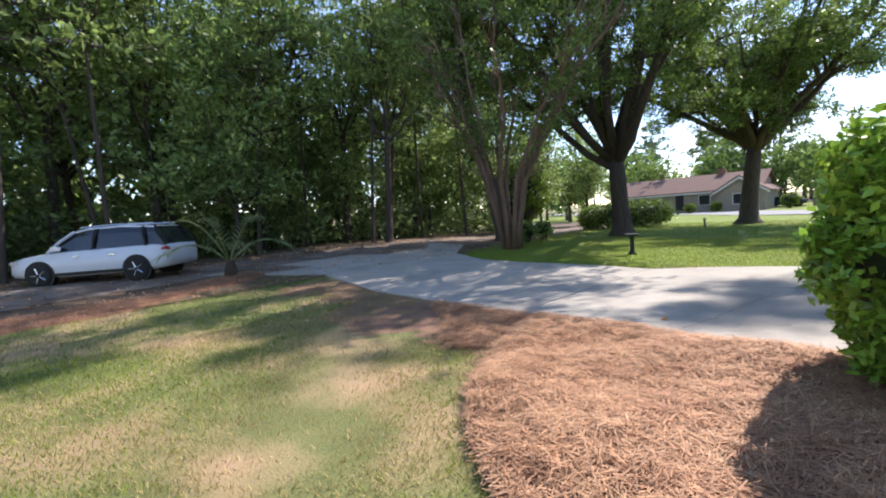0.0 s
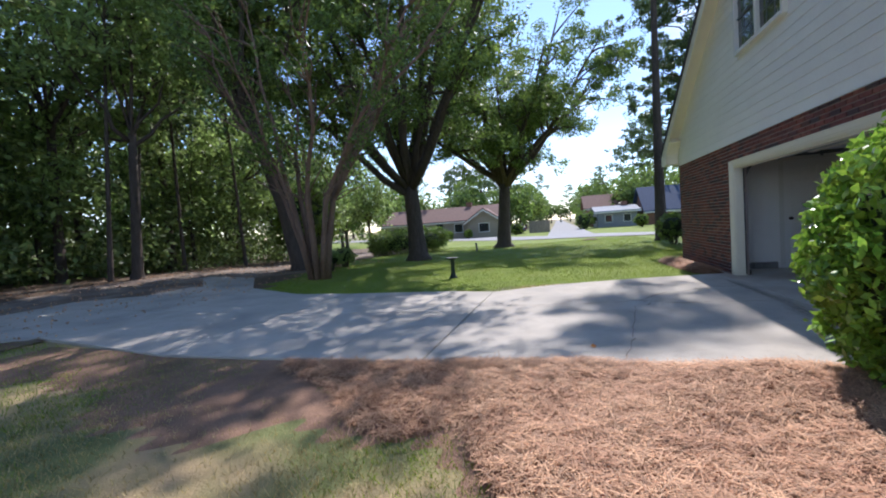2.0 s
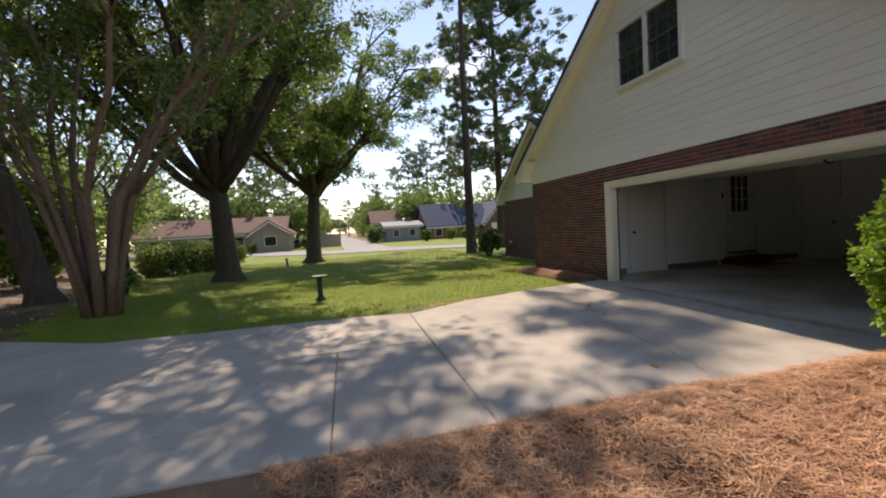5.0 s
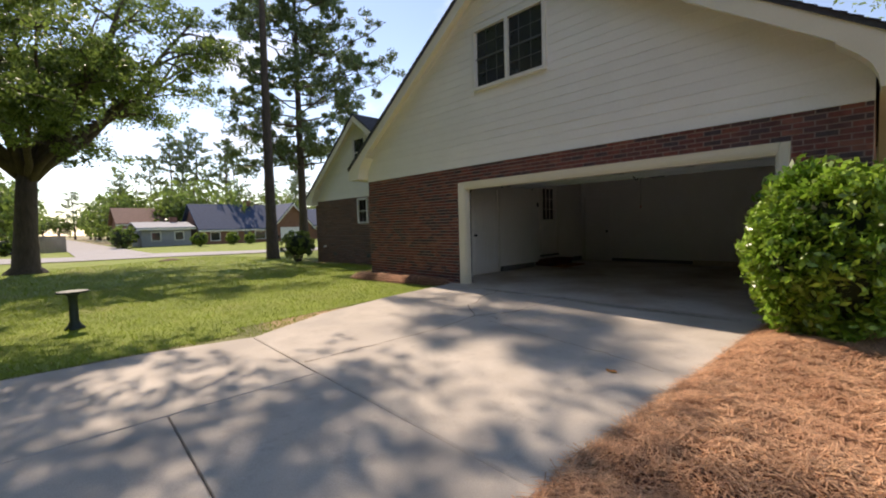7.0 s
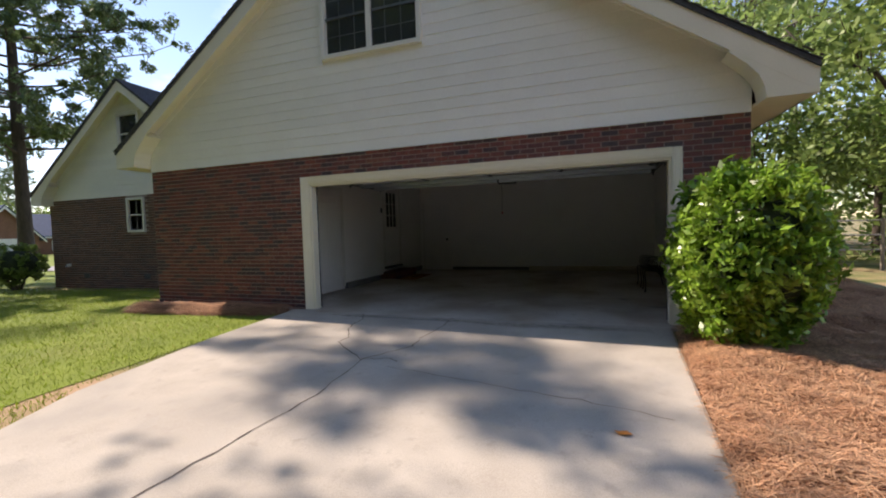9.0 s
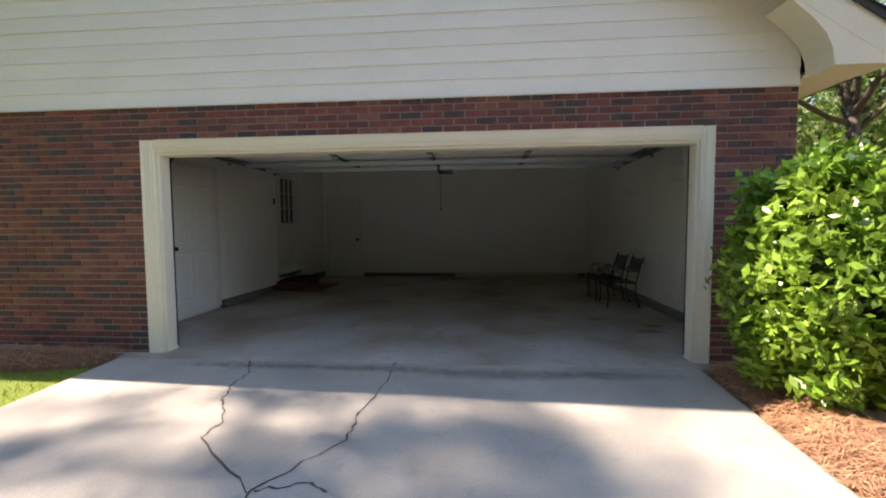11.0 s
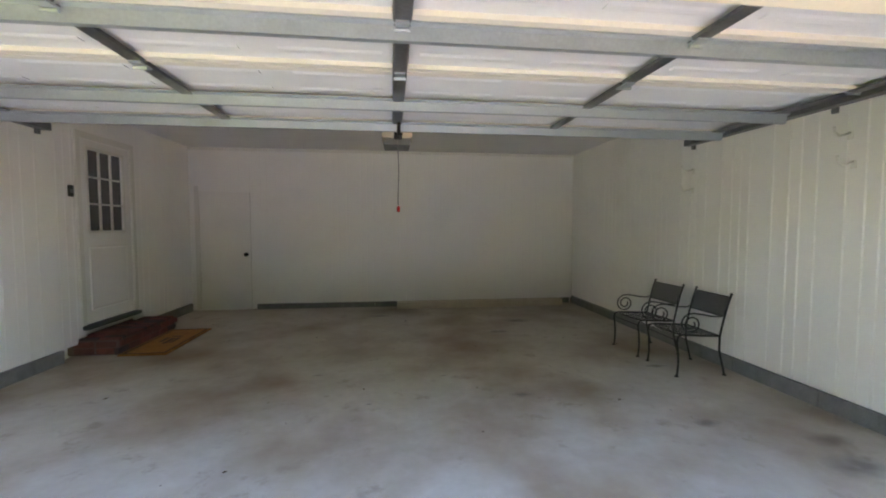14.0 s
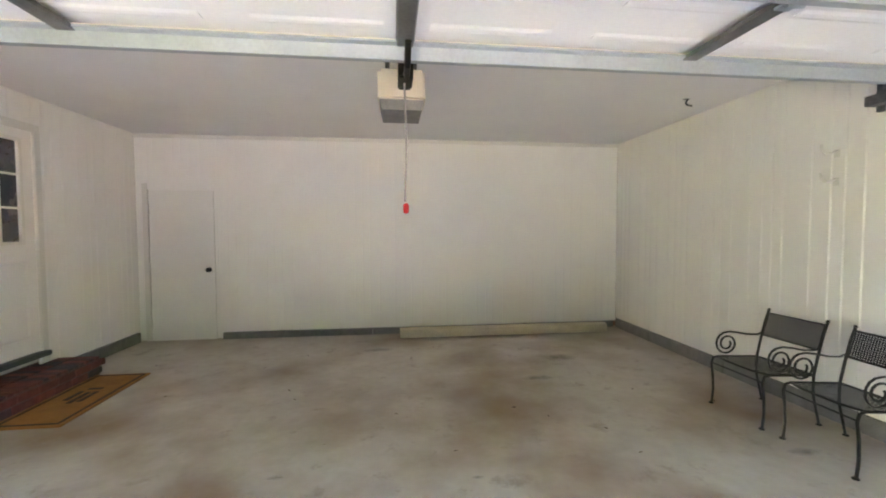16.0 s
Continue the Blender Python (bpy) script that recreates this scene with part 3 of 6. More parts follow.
def board_wall(name, axis_name, lo, hi, z0, z1, face, back, label, skips=(), deep=0.012):
    """Upright painted boards with grooves between, each board a part; skips are door openings (lo, hi, top)."""
    top = thing(name, Matrix(), label, "wall", kind="structure")
    cuts, k = [lo], 0
    while cuts[-1] < hi - 0.06:
        cuts.append(min(hi, cuts[-1] + (0.13, 0.10, 0.10, 0.24, 0.15, 0.10, 0.13, 0.21)[k % 8]))
        k += 1
    marks = [v for s0, s1, st in skips for v in (s0, s1)]
    cuts = sorted([c for c in cuts if all(abs(c - v) > 0.04 for v in marks)] + marks)
    for a, b in zip(cuts, cuts[1:]):
        zb = z0
        for s0, s1, st in skips:
            if a > s0 - 0.01 and b < s1 + 0.01:
                zb = st
        f = face
        sgn = 1 if face > back else -1
        prof = [(a, back), (b, back), (b, f - sgn * deep), (b - 0.013, f), (a + 0.002, f), (a, f - sgn * deep)]
        if axis_name == "y":
            prof = [(q, p) for p, q in prof]
        g = Geo().prism(prof, "z", zb, z1)
        g.ob("board", M_WALL, top)
    return top


SD0, SD1, SDT = -2.33, -1.30, 2.19       # six panel door in the side wall (y range, top)
ND0, ND1, NDB, NDT = -5.07, -4.25, 0.36, 2.40   # door with lights above the brick step
BD0, BD1, BDT = 9.05, 9.86, 2.03       # plain door in the back wall
board_wall("wall_right", "y", IY, FY - 0.224, FZ + 0.13, CZ, IX0, IX0 - 0.02, "white grooved vertical panelling")
board_wall("wall_left", "y", IY, FY - 0.224, FZ + 0.13, CZ, IX1, IX1 + 0.02, "white grooved vertical panelling with two doors", [(SD0, SD1, SDT), (ND0, ND1, NDT)], 0.005)
board_wall("wall_back", "x", IX0, IX1, FZ + 0.09, CZ, IY, IY - 0.02, "white grooved vertical panelling with one plain door", [(BD0, BD1, BDT)], 0.002)
structure("wall_backing", Geo().box((IX0 - 0.16, IY - 0.2, 0), (IX1 + 0.2, IY - 0.16, CZ)).box((IX1 + 0.06, IY - 0.15, 0), (IX1 + 0.14, FY - 0.23, CZ)), M_WALL, "plain white wall backing", category="wall")


def block_base(name, a, b, label, high=0.128):
    """A low course of grey concrete blocks along a wall."""
    top = thing(name, Matrix(), label, "block course", kind="structure")
    (x0, y0), (x1, y1) = a, b
    length = math.hypot(x1 - x0, y1 - y0)
    n = max(1, round(length / 0.4))
    along_x = abs(x1 - x0) > abs(y1 - y0)
    for i in range(n):
        p, q = i / n, (i + 1) / n
        u0, u1 = (x0 + (x1 - x0) * p, x0 + (x1 - x0) * q) if along_x else (y0 + (y1 - y0) * p, y0 + (y1 - y0) * q)
        u0, u1 = min(u0, u1) + 0.003, max(u0, u1) - 0.003
        if along_x:
            boxpart("block", (u0, y0 - 0.06, FZ - 0.02), (u1, y0 + 0.03, FZ + high), M_BLOCK, top, bevel=0.004)
        else:
            s = 1 if x0 < 7 else -1
            boxpart("block", (min(x0 - s * 0.06, x0 + s * 0.03), u0, FZ - 0.02), (max(x0 - s * 0.06, x0 + s * 0.03), u1, FZ + high), M_BLOCK, top, bevel=0.004)


block_base("baseboard_right", (IX0, IY + 0.04), (IX0, FY - 0.23), "bare grey concrete block course below the panelling")
block_base("baseboard_back", (IX0 + 0.05, IY), (BD0 - 0.08, IY), "bare grey concrete block course below the panelling", 0.088)
block_base("baseboard_left", (IX1, SD0 - 0.12), (IX1, ND1 + 0.35), "bare grey concrete block course below the panelling")
block_base("baseboard_left", (IX1, ND0 - 0.3), (IX1, IY + 0.04), "bare grey concrete block course below the panelling")
block_base("baseboard_left", (IX1, FY - 0.24), (IX1, SD1 + 0.1), "bare grey concrete block course below the panelling")
structure("ceiling", Geo().box((IX0 - 0.1, IY - 0.1, CZ), (IX1 + 0.1, FY - 0.23, CZ + 0.06)), M_CEIL, "painted grey white garage ceiling")
structure("floor", Geo().box((IX0 - 0.02, IY - 0.05, -0.1), (IX1 + 0.02, FY + 0.19, FZ)), M_FLOOR, "stained smooth concrete garage floor", bevel=0.006)
structure("trim_cornice", Geo().box((IX0 + 0.003, IY + 0.003, CZ - 0.045), (IX1 - 0.003, IY + 0.03, CZ - 0.002)), M_TRIMWHITE, "thin white ceiling moulding")

# frame round the opening, cream, stepped
frame_thing = thing("trim_garage_opening", Matrix(), "cream painted stepped casing round the garage opening", "door casing", kind="structure")
STEPS = [(0.0, 0.006), (0.15, 0.006), (0.18, 0.012), (0.34, 0.012), (0.38, 0.017), (0.84, 0.021), (0.90, 0.027), (1.0, 0.027)]   # across, out
for side, w in ((1, 0.15), (-1, 0.11)):
    x = OX1 if side > 0 else OX0
    prof = [(x + side * w, FY - 0.1), (x, FY - 0.1)] + [(x + side * w * u, FY + o) for u, o in STEPS]
    Geo().prism(prof if side < 0 else prof[::-1], "z", 0.0, OZ + HC - 0.004).ob("casing", M_CREAM, frame_thing)
Geo().prism([(FY - 0.1, OZ + HC), (FY - 0.1, OZ)] + [(FY + o - 0.002, OZ + HC * u) for u, o in STEPS], "x", OX0, OX1).ob("casing", M_CREAM, frame_thing)
for a, b in [((OX1 - 0.03, FY - 0.16, 0.05), (OX1 - 0.001, FY - 0.01, OZ)), ((OX0 + 0.001, FY - 0.16, 0.05), (OX0 + 0.03, FY - 0.01, OZ)), ((OX0 + 0.03, FY - 0.16, OZ - 0.03), (OX1 - 0.03, FY - 0.012, OZ - 0.001))]:
    boxpart("stop_moulding", a, b, M_CREAM, frame_thing, bevel=0.004)
for x in (OX1 - 0.036, OX0 + 0.031):
    boxpart("weather_strip", (x, FY - 0.158, 0.08), (x + 0.005, FY - 0.14, OZ - 0.03), M_RUBBER, frame_thing, "black rubber weather strip")

# gable: lap siding boards, roof, rakes
PX, PZ, SL, OV = 8.03, 6.30, 0.68, 0.32   # ridge x, ridge z (underside), slope, overhang


def gable_siding(parent, px, pz, sl, z0, y, x_lo, x_hi, hole=None, lap=0.152):
    z = z0
    i = 0
    while z < pz - 0.1:
        za, zb = z, min(z + lap, pz - 0.05)
        a0, a1 = max(x_lo, px - (pz - za) / sl), min(x_hi, px + (pz - za) / sl)
        spans = [(a0, a1)]
        if hole and za < hole[3] and zb > hole[2]:
            spans = [(a0, hole[0]), (hole[1], a1)]
        for s0, s1 in spans:
            if s1 - s0 < 0.05:
                continue
            c0, c1 = max(s0, px - (pz - zb) / sl), min(s1, px + (pz - zb) / sl)
            g = Geo().add([(s0, y + 0.016, za), (s1, y + 0.016, za), (c1, y + 0.007, zb), (c0, y + 0.007, zb), (s0, y, za), (s1, y, za), (c1, y, zb), (c0, y, zb)],
                          [(0, 1, 2, 3), (0, 4, 5, 1), (0, 3, 7, 4), (1, 5, 6, 2), (3, 2, 6, 7), (4, 7, 6, 5)])
            g.ob("siding_board", M_SIDING, parent)
        z = zb
        i += 1


W2 = (7.30, 8.84, 4.02, 5.10)
gable = thing("gable_garage", Matrix(), "off white lap siding gable above the garage", "gable wall", kind="structure")
Geo().prism([(XR, BTOP + 0.002), (XL, BTOP + 0.002), (XL, PZ - (XL - PX) * SL), (PX, PZ), (XR, PZ - (PX - XR) * SL)], "y", FY - 0.2, FY - 0.001).ob("sheathing", M_SIDING, gable)
gable_siding(gable, PX, PZ, SL, BTOP + 0.003, FY, XR, XL, (W2[0] - 0.06, W2[1] + 0.06, W2[2] - 0.06, W2[3] + 0.06))
boxpart("drip_board", (XR, FY, BTOP - 0.012), (XL, FY + 0.03, BTOP + 0.002), M_TRIMWHITE, gable)


def window(name, x0, x1, z0, z1, y, sashes, label, muntins=(0, 0), rail=True):
    top = thing(name, Matrix(), label, "window", kind="structure")
    fr = Geo().box((x0 - 0.06, y - 0.05, z0 - 0.06), (x0, y + 0.045, z1 + 0.06)).box((x1, y - 0.05, z0 - 0.06), (x1 + 0.06, y + 0.045, z1 + 0.06)).box((x0, y - 0.05, z1), (x1, y + 0.045, z1 + 0.06)).box((x0, y - 0.05, z0 - 0.06), (x1, y + 0.055, z0))
    fr.ob("window_frame", M_TRIMWHITE, top)
    for i in range(sashes):
        a, b = x0 + (x1 - x0) * i / sashes, x0 + (x1 - x0) * (i + 1) / sashes
        if i:
            boxpart("mullion", (a - 0.035, y - 0.03, z0), (a + 0.035, y + 0.042, z1), M_TRIMWHITE, top)
        boxpart("pane", (a + 0.03, y - 0.02, z0 + 0.01), (b - 0.03, y - 0.012, z1 - 0.01), M_GLASS, top, "dark reflecting pane")
        bars = Geo()
        if rail:
            bars.box((a + 0.02, y - 0.012, (z0 + z1) / 2 - 0.018), (b - 0.02, y + 0.01, (z0 + z1) / 2 + 0.018))
        for k in range(1, muntins[0] + 1):
            u = a + (b - a) * k / (muntins[0] + 1)
            bars.box((u - 0.006, y - 0.012, z0), (u + 0.006, y - 0.006, z1))
        for k in range(1, muntins[1] + 1):
            u = z0 + (z1 - z0) * k / (muntins[1] + 1)
            bars.box((a + 0.02, y - 0.0115, u - 0.006), (b - 0.02, y - 0.0065, u + 0.006))
        bars.ob("glazing_bars", M_STEEL_D if muntins[0] == 2 else M_TRIMWHITE, top)
    return top


window("window_1", *W2, FY + 0.03, 2, "twin dark gable window with white frame", (2, 3))


def roof(name, px, pz, sl, half, y_front, y_back, label):
    """Two shingled slopes with front rake boards, soffit and boxed eave returns."""
    top = thing(name, Matrix(), label, "roof", kind="structure")
    ez = pz - half * sl
    nrm = math.hypot(1, sl)
    for s in (-1, 1):
        # deck
        Geo().prism([(px, pz + 0.10), (px + s * half, ez + 0.10), (px + s * half, ez + 0.16), (px, pz + 0.16)], "y", y_back, y_front + 0.02).ob("roof_deck", M_SHINGLE, top)
        # shingle courses
        n = int(half * nrm / 0.142)
        for i in range(n):
            a, b = i / n, (i + 1) / n
            xa, za = px + s * half * a, pz + 0.16 - half * sl * a
            xb, zb = px + s * half * b, pz + 0.16 - half * sl * b
            Geo().prism([(xa, za + 0.002), (xb + s * 0.01, zb + 0.002), (xb + s * 0.01, zb + 0.018), (xa, za + 0.006)], "y", y_back, y_front + 0.035).ob("shingle_course", M_SHINGLE, top)
        # rake board and sloping soffit
        w = 0.24
        Geo().prism([(px, pz + 0.10), (px + s * half, ez + 0.10), (px + s * half, ez + 0.10 - w), (px, pz + 0.10 - w)], "y", y_front - 0.03, y_front).ob("rake_board", M_CREAM, top, "cream painted rake board")
        Geo().prism([(px, pz + 0.10), (px + s * half, ez + 0.10), (px + s * half, ez + 0.07), (px, pz + 0.07)], "y", y_front - OV, y_front - 0.031).ob("rake_soffit", M_CREAM, top)
        # frieze that closes the joint of wall and soffit
        Geo().prism([(px, pz + 0.069), (px + s * half, ez + 0.069), (px + s * half, ez - 0.03), (px, pz - 0.03)], "y", y_front - OV, y_front - OV + 0.022).ob("frieze", M_SIDING, top)
        # boxed return
        xo = px + s * half
        xi = xo - s * 0.62
        Geo().prism([(xo, ez + 0.10), (xo, ez - 0.15), (xo - s * 0.45, ez - 0.15), (xo - s * 0.47, ez - 0.02), (xo - s * 0.52, ez + 0.10), (xo - s * 0.62, ez + 0.22), (xo - s * 0.80, ez + 0.38), (xi, ez + 0.10 + 0.60 * sl)], "y", y_front - OV + 0.02, y_front - 0.002).ob("eave_return", M_CREAM, top, "cream boxed eave return")
        Geo().box((min(xo, xo - s * 0.46), y_back, ez - 0.15), (max(xo, xo - s * 0.46), y_front - OV + 0.018, ez - 0.12)).ob("eave_soffit", M_CREAM, top)
        Geo().box((min(xo, xo - s * 0.03), y_back, ez - 0.15), (max(xo, xo - s * 0.03), y_front - OV + 0.018, ez + 0.1)).ob("fascia", M_CREAM, top)
    return top


roof("roof_garage", PX, PZ + 0.0, SL, 5.24, FY + OV, -12.5, "dark shingle gable roof with cream rakes")
structure("ceiling_attic", Geo().box((XR + 0.15, -11.9, CZ + 0.2), (XL - 0.23, FY - 0.24, CZ + 0.24)), M_CEIL, "plain attic floor")
structure("wall_garage_back", Geo().prism([(XR, -0.3), (XL, -0.3), (XL, 2.6), (PX, PZ), (XR, 2.6)], "y", -12.2, -12.0), M_FARBRICK, "plain brick rear wall", category="wall")

# wing of the house beside the garage
WY, WX0, WX1, WTOP = -2.5, XL + 0.01, 20.4, 2.46
wing = structure("wall_wing", Geo().box((WX0, WY - 0.2, -0.9), (WX1, WY, WTOP)), M_MORTAR, "red brick house wing wall", category="wall")
structure("wall_wing_end", Geo().box((WX1 - 0.2, -12, -0.9), (WX1, WY - 0.202, 2.75)), M_FARBRICK, "red brick end wall of the house", category="wall")
WPX, WPZ = 16.65, 5.32
wgable = thing("gable_wing", Matrix(), "white lap siding gable of the house wing", "gable wall", kind="structure")
Geo().prism([(WX0, WTOP + 0.002), (WX1, WTOP + 0.002), (WX1, WPZ - (WX1 - WPX) * 0.71), (WPX, WPZ), (WX0, 2.58)], "y", WY - 0.2, WY - 0.001).ob("sheathing", M_SIDING, wgable)
gable_siding(wgable, WPX, WPZ, 0.71, WTOP + 0.003, WY, WX0, WX1, (16.32, 17.18, 3.58, 4.68))
window("window_2", 16.38, 17.12, 3.64, 4.62, WY + 0.03, 1, "small dark attic window with white frame")
window("window_3", 16.40, 16.95, 1.52, 2.34, WY + 0.012, 1, "small sash window with white frame in brick", (1, 0))
roof("roof_wing", WPX, WPZ, 0.71, 4.0, WY + OV, -12.5, "dark shingle roof of the house wing")
structure("wall_house_back", Geo().prism([(WX0, -0.9), (WX1, -0.9), (WX1, 2.5), (WPX, WPZ), (WX0, 2.6)], "y", -12.2, -12.0), M_FARBRICK, "plain brick rear wall", category="wall")
for vx in (16.4, 18.9):
    vent = thing("foundation_vent", pose(vx, WY, 0.24), "dark louvred crawl space vent in brick", "vent", "foundation vents")
    boxpart("vent_frame", (-0.12, -0.02, -0.07), (0.12, 0.014, 0.07), M_STEEL_D, vent)
    for k in range(4):
        boxpart("slat", (-0.1, 0.012, -0.055 + k * 0.03), (0.1, 0.022, -0.043 + k * 0.03), M_BLACK, vent)


# ---- garage things ----
def panel_door(name, width, height, m, label, panels, knob_x, glass=None, casing=True, kind_mat=None):
    """A door leaf in the plane y=0 facing +y, hinged frame round it; panels are raised (x0, x1, z0, z1)."""
    top = thing(name, m, label, "door", kind="structure")
    pm = kind_mat or M_DOORPAINT
    leaf = Geo()
    if glass:
        gx0, gx1, gz0, gz1 = glass
        leaf.box((0, -0.04, 0), (width, 0, gz0)).box((0, -0.04, gz1), (width, 0, height)).box((0, -0.04, gz0), (gx0, 0, gz1)).box((gx1, -0.04, gz0), (width, 0, gz1))
    else:
        leaf.box((0, -0.04, 0), (width, 0, height))
    leaf.ob("leaf", pm, top)
    for x0, x1, z0, z1 in panels:
        g = Geo()
        i, o = 0.03, 0.0
        ring = [(x0, z0), (x1, z0), (x1, z1), (x0, z1)]
        inner = [(x0 + i, z0 + i), (x1 - i, z0 + i), (x1 - i, z1 - i), (x0 + i, z1 - i)]
        vs = [(x, 0.0005, z) for x, z in ring] + [(x0 + (x - x0) * 1.0 + (0.008 if x == x0 else -0.008), 0.010, z + (0.008 if z == z0 else -0.008)) for x, z in ring] + [(x, 0.002, z) for x, z in inner]
        fs = [(k, (k + 1) % 4, (k + 1) % 4 + 4, k + 4) for k in range(4)] + [(k + 4, (k + 1) % 4 + 4, (k + 1) % 4 + 8, k + 8) for k in range(4)] + [(8, 9, 10, 11)]
        g.add(vs, fs).ob("door_panel", pm, top)
    if glass:
        boxpart("pane", (gx0, -0.025, gz0), (gx1, -0.018, gz1), M_GLASS, top, "dark glass pane")
        fr = Geo()
        for a, b in [((gx0 - 0.03, gz0 - 0.03), (gx0, gz1 + 0.03)), ((gx1, gz0 - 0.03), (gx1 + 0.03, gz1 + 0.03)), ((gx0, gz1), (gx1, gz1 + 0.03)), ((gx0, gz0 - 0.03), (gx1, gz0))]:
            fr.box((a[0], 0.0005, a[1]), (b[0], 0.012, b[1]))
        fr.ob("glazing_frame", M_TRIMWHITE, top)
        for k in (1, 2):
            u = gx0 + (gx1 - gx0) * k / 3
            boxpart("muntin", (u - 0.009, -0.017, gz0), (u + 0.009, 0.004, gz1), M_TRIMWHITE, top)
            w = gz0 + (gz1 - gz0) * k / 3
            boxpart("muntin", (gx0, -0.0165, w - 0.009), (gx1, 0.0035, w + 0.009), M_TRIMWHITE, top)
    if knob_x is not None:
        kn = Geo().lathe([(0.03, 0), (0.03, 0.006), (0.012, 0.012), (0.012, 0.035), (0.026, 0.042), (0.03, 0.055), (0.024, 0.068), (0.008, 0.074)], 16).ob("knob", M_BLACK, top, "dark round door knob", smooth=True)
        kn.matrix_basis = pose(knob_x, 0.0, 0.93 if height < 2.1 else 1.0, -90, 0, 0)
    if casing:
        w = 0.07
        for a, b in [((-w - 0.008, -0.01, 0), (-0.008, 0.022, height + 0.012)), ((width + 0.008, -0.01, 0), (width + 0.008 + w, 0.022, height + 0.012)), ((-w - 0.008, -0.01, height + 0.012), (width + 0.008 + w, 0.021, height + 0.012 + w))]:
            boxpart("casing", a, b, M_TRIMWHITE, top, bevel=0.005)
    return top


def six(w, h):
    """Panel layout of a six panel door."""
    xs = [(0.11, w / 2 - 0.05), (w / 2 + 0.05, w - 0.11)]
    zs = [(0.2, 0.86), (1.0, 1.66), (1.78, h - 0.12)]
    return [(a, b, c, d) for a, b in xs for c, d in zs]


# the leaf faces the room; the left wall looks towards -x
panel_door("door_1", SD1 - SD0 - 0.06, 2.06, pose(IX1 - 0.006, SD0 + 0.03, FZ + 0.06, 0, 0, 90), "white six panel side door with dark knob, closed", six(SD1 - SD0 - 0.06, 2.06), SD1 - SD0 - 0.16)
panel_door("door_2", ND1 - ND0, NDT - NDB, pose(IX1 + 0.004, ND0, NDB, 0, 0, 90), "white house door with nine pane light above a brick step", [(0.09, ND1 - ND0 - 0.09, 0.14, 0.86)], None, (0.14, ND1 - ND0 - 0.11, 1.04, 1.94))
structure("door_sill_2", Geo().box((IX1 - 0.06, ND0 - 0.06, NDB - 0.05), (IX1 + 0.03, ND1 + 0.06, NDB - 0.004)), M_STEEL_D, "grey metal door sill", bevel=0.006)
panel_door("door_3", BD1 - BD0 - 0.018, BDT - FZ - 0.010, pose(BD0 + 0.009, IY - 0.006, FZ, 0, 0, 0), "plain flush white door in the back wall, closed", [], 0.07, casing=False)
structure("trim_door_3", Geo().box((BD1 + 0.001, IY - 0.01, FZ), (BD1 + 0.065, IY + 0.005, BDT + 0.08)), M_TRIMWHITE, "white upright door trim")

switch = thing("wall_button", pose(IX1 - 0.002, -4.10, 1.82), "small black wall button beside the house door", "switch")
boxpart("plate", (-0.015, -0.035, -0.06), (0, 0.035, 0.06), M_BLACK, switch, bevel=0.004)
boxpart("button", (-0.021, -0.018, -0.02), (-0.0155, 0.018, 0.02), M_STEEL_D, switch)

# the side wall runs a little out of square, with all that is set in it
skew = Matrix.Translation((IX1, -1.9, 0)) @ Matrix.Rotation(radians(-1.5), 4, "Z") @ Matrix.Translation((-IX1, 1.9, 0))
for o in scene.objects:
    if o.parent is None and o.name.split(".")[0] in ("wall_left", "baseboard_left", "door_1", "door_2", "door_sill_2", "wall_button"):
        o.matrix_basis = skew @ o.matrix_basis

# brick step and mat
step = thing("brick_step", pose(9.92, -4.70, FZ), "low dark red brick step below the house door", "step")
boxpart("core", (-0.255, -0.575, 0.0), (0.255, 0.575, 0.165), M_MORTAR_D, step)
one_brick = Geo().box((-0.0975, -0.03, -0.030), (0.0975, 0.012, 0.030)).mesh("brick", M_BRICK, bevel=0.003)
hdr = Geo().box((-0.03, -0.1, -0.03), (0.03, 0.1, 0.012)).mesh("brick", M_BRICK, bevel=0.003)
for r in range(2):
    for k in range(6):
        o = new("brick", one_brick)
        o.parent = step
        o.matrix_basis = pose(-0.255, -0.5 + k * 0.203 - (0.05 if r else 0), 0.045 + r * 0.072, 0, 0, 90)
for sgn in (-1, 1):
    for r in range(2):
        for k in range(2):
            o = new("brick", one_brick)
            o.parent = step
            o.matrix_basis = pose(-0.13 + k * 0.22, sgn * 0.575, 0.045 + r * 0.072, 0, 0, 0 if sgn > 0 else 180)
for k in range(17):
    for j in range(2):
        o = new("brick", hdr)
        o.parent = step
        o.matrix_basis = pose(-0.155 + j * 0.215, -0.545 + k * 0.068, 0.172, 0, 0, 90)

doormat = thing("door_mat", pose(9.40, -4.63, FZ), "brown coir door mat with dark border on the floor", "door mat")
boxpart("mat_body", (-0.25, -0.58, 0), (0.25, 0.58, 0.014), M_MAT, doormat, bevel=0.004)
for a, b in [((-0.22, -0.55), (-0.20, 0.55)), ((0.20, -0.55), (0.22, 0.55)), ((-0.20, 0.53), (0.20, 0.55)), ((-0.20, -0.55), (0.20, -0.53))]:
    boxpart("border", (a[0], a[1], 0.0142), (b[0], b[1], 0.018), M_MATD, doormat, "dark woven border")
for a, b in [((-0.06, -0.2), (0.06, -0.16)), ((-0.08, -0.1), (-0.04, 0.12)), ((-0.02, -0.1), (0.02, 0.15)), ((0.05, -0.12), (0.09, 0.08))]:
    boxpart("motif", (a[0], a[1], 0.0142), (b[0], b[1], 0.017), M_MATD, doormat, "dark worn motif")

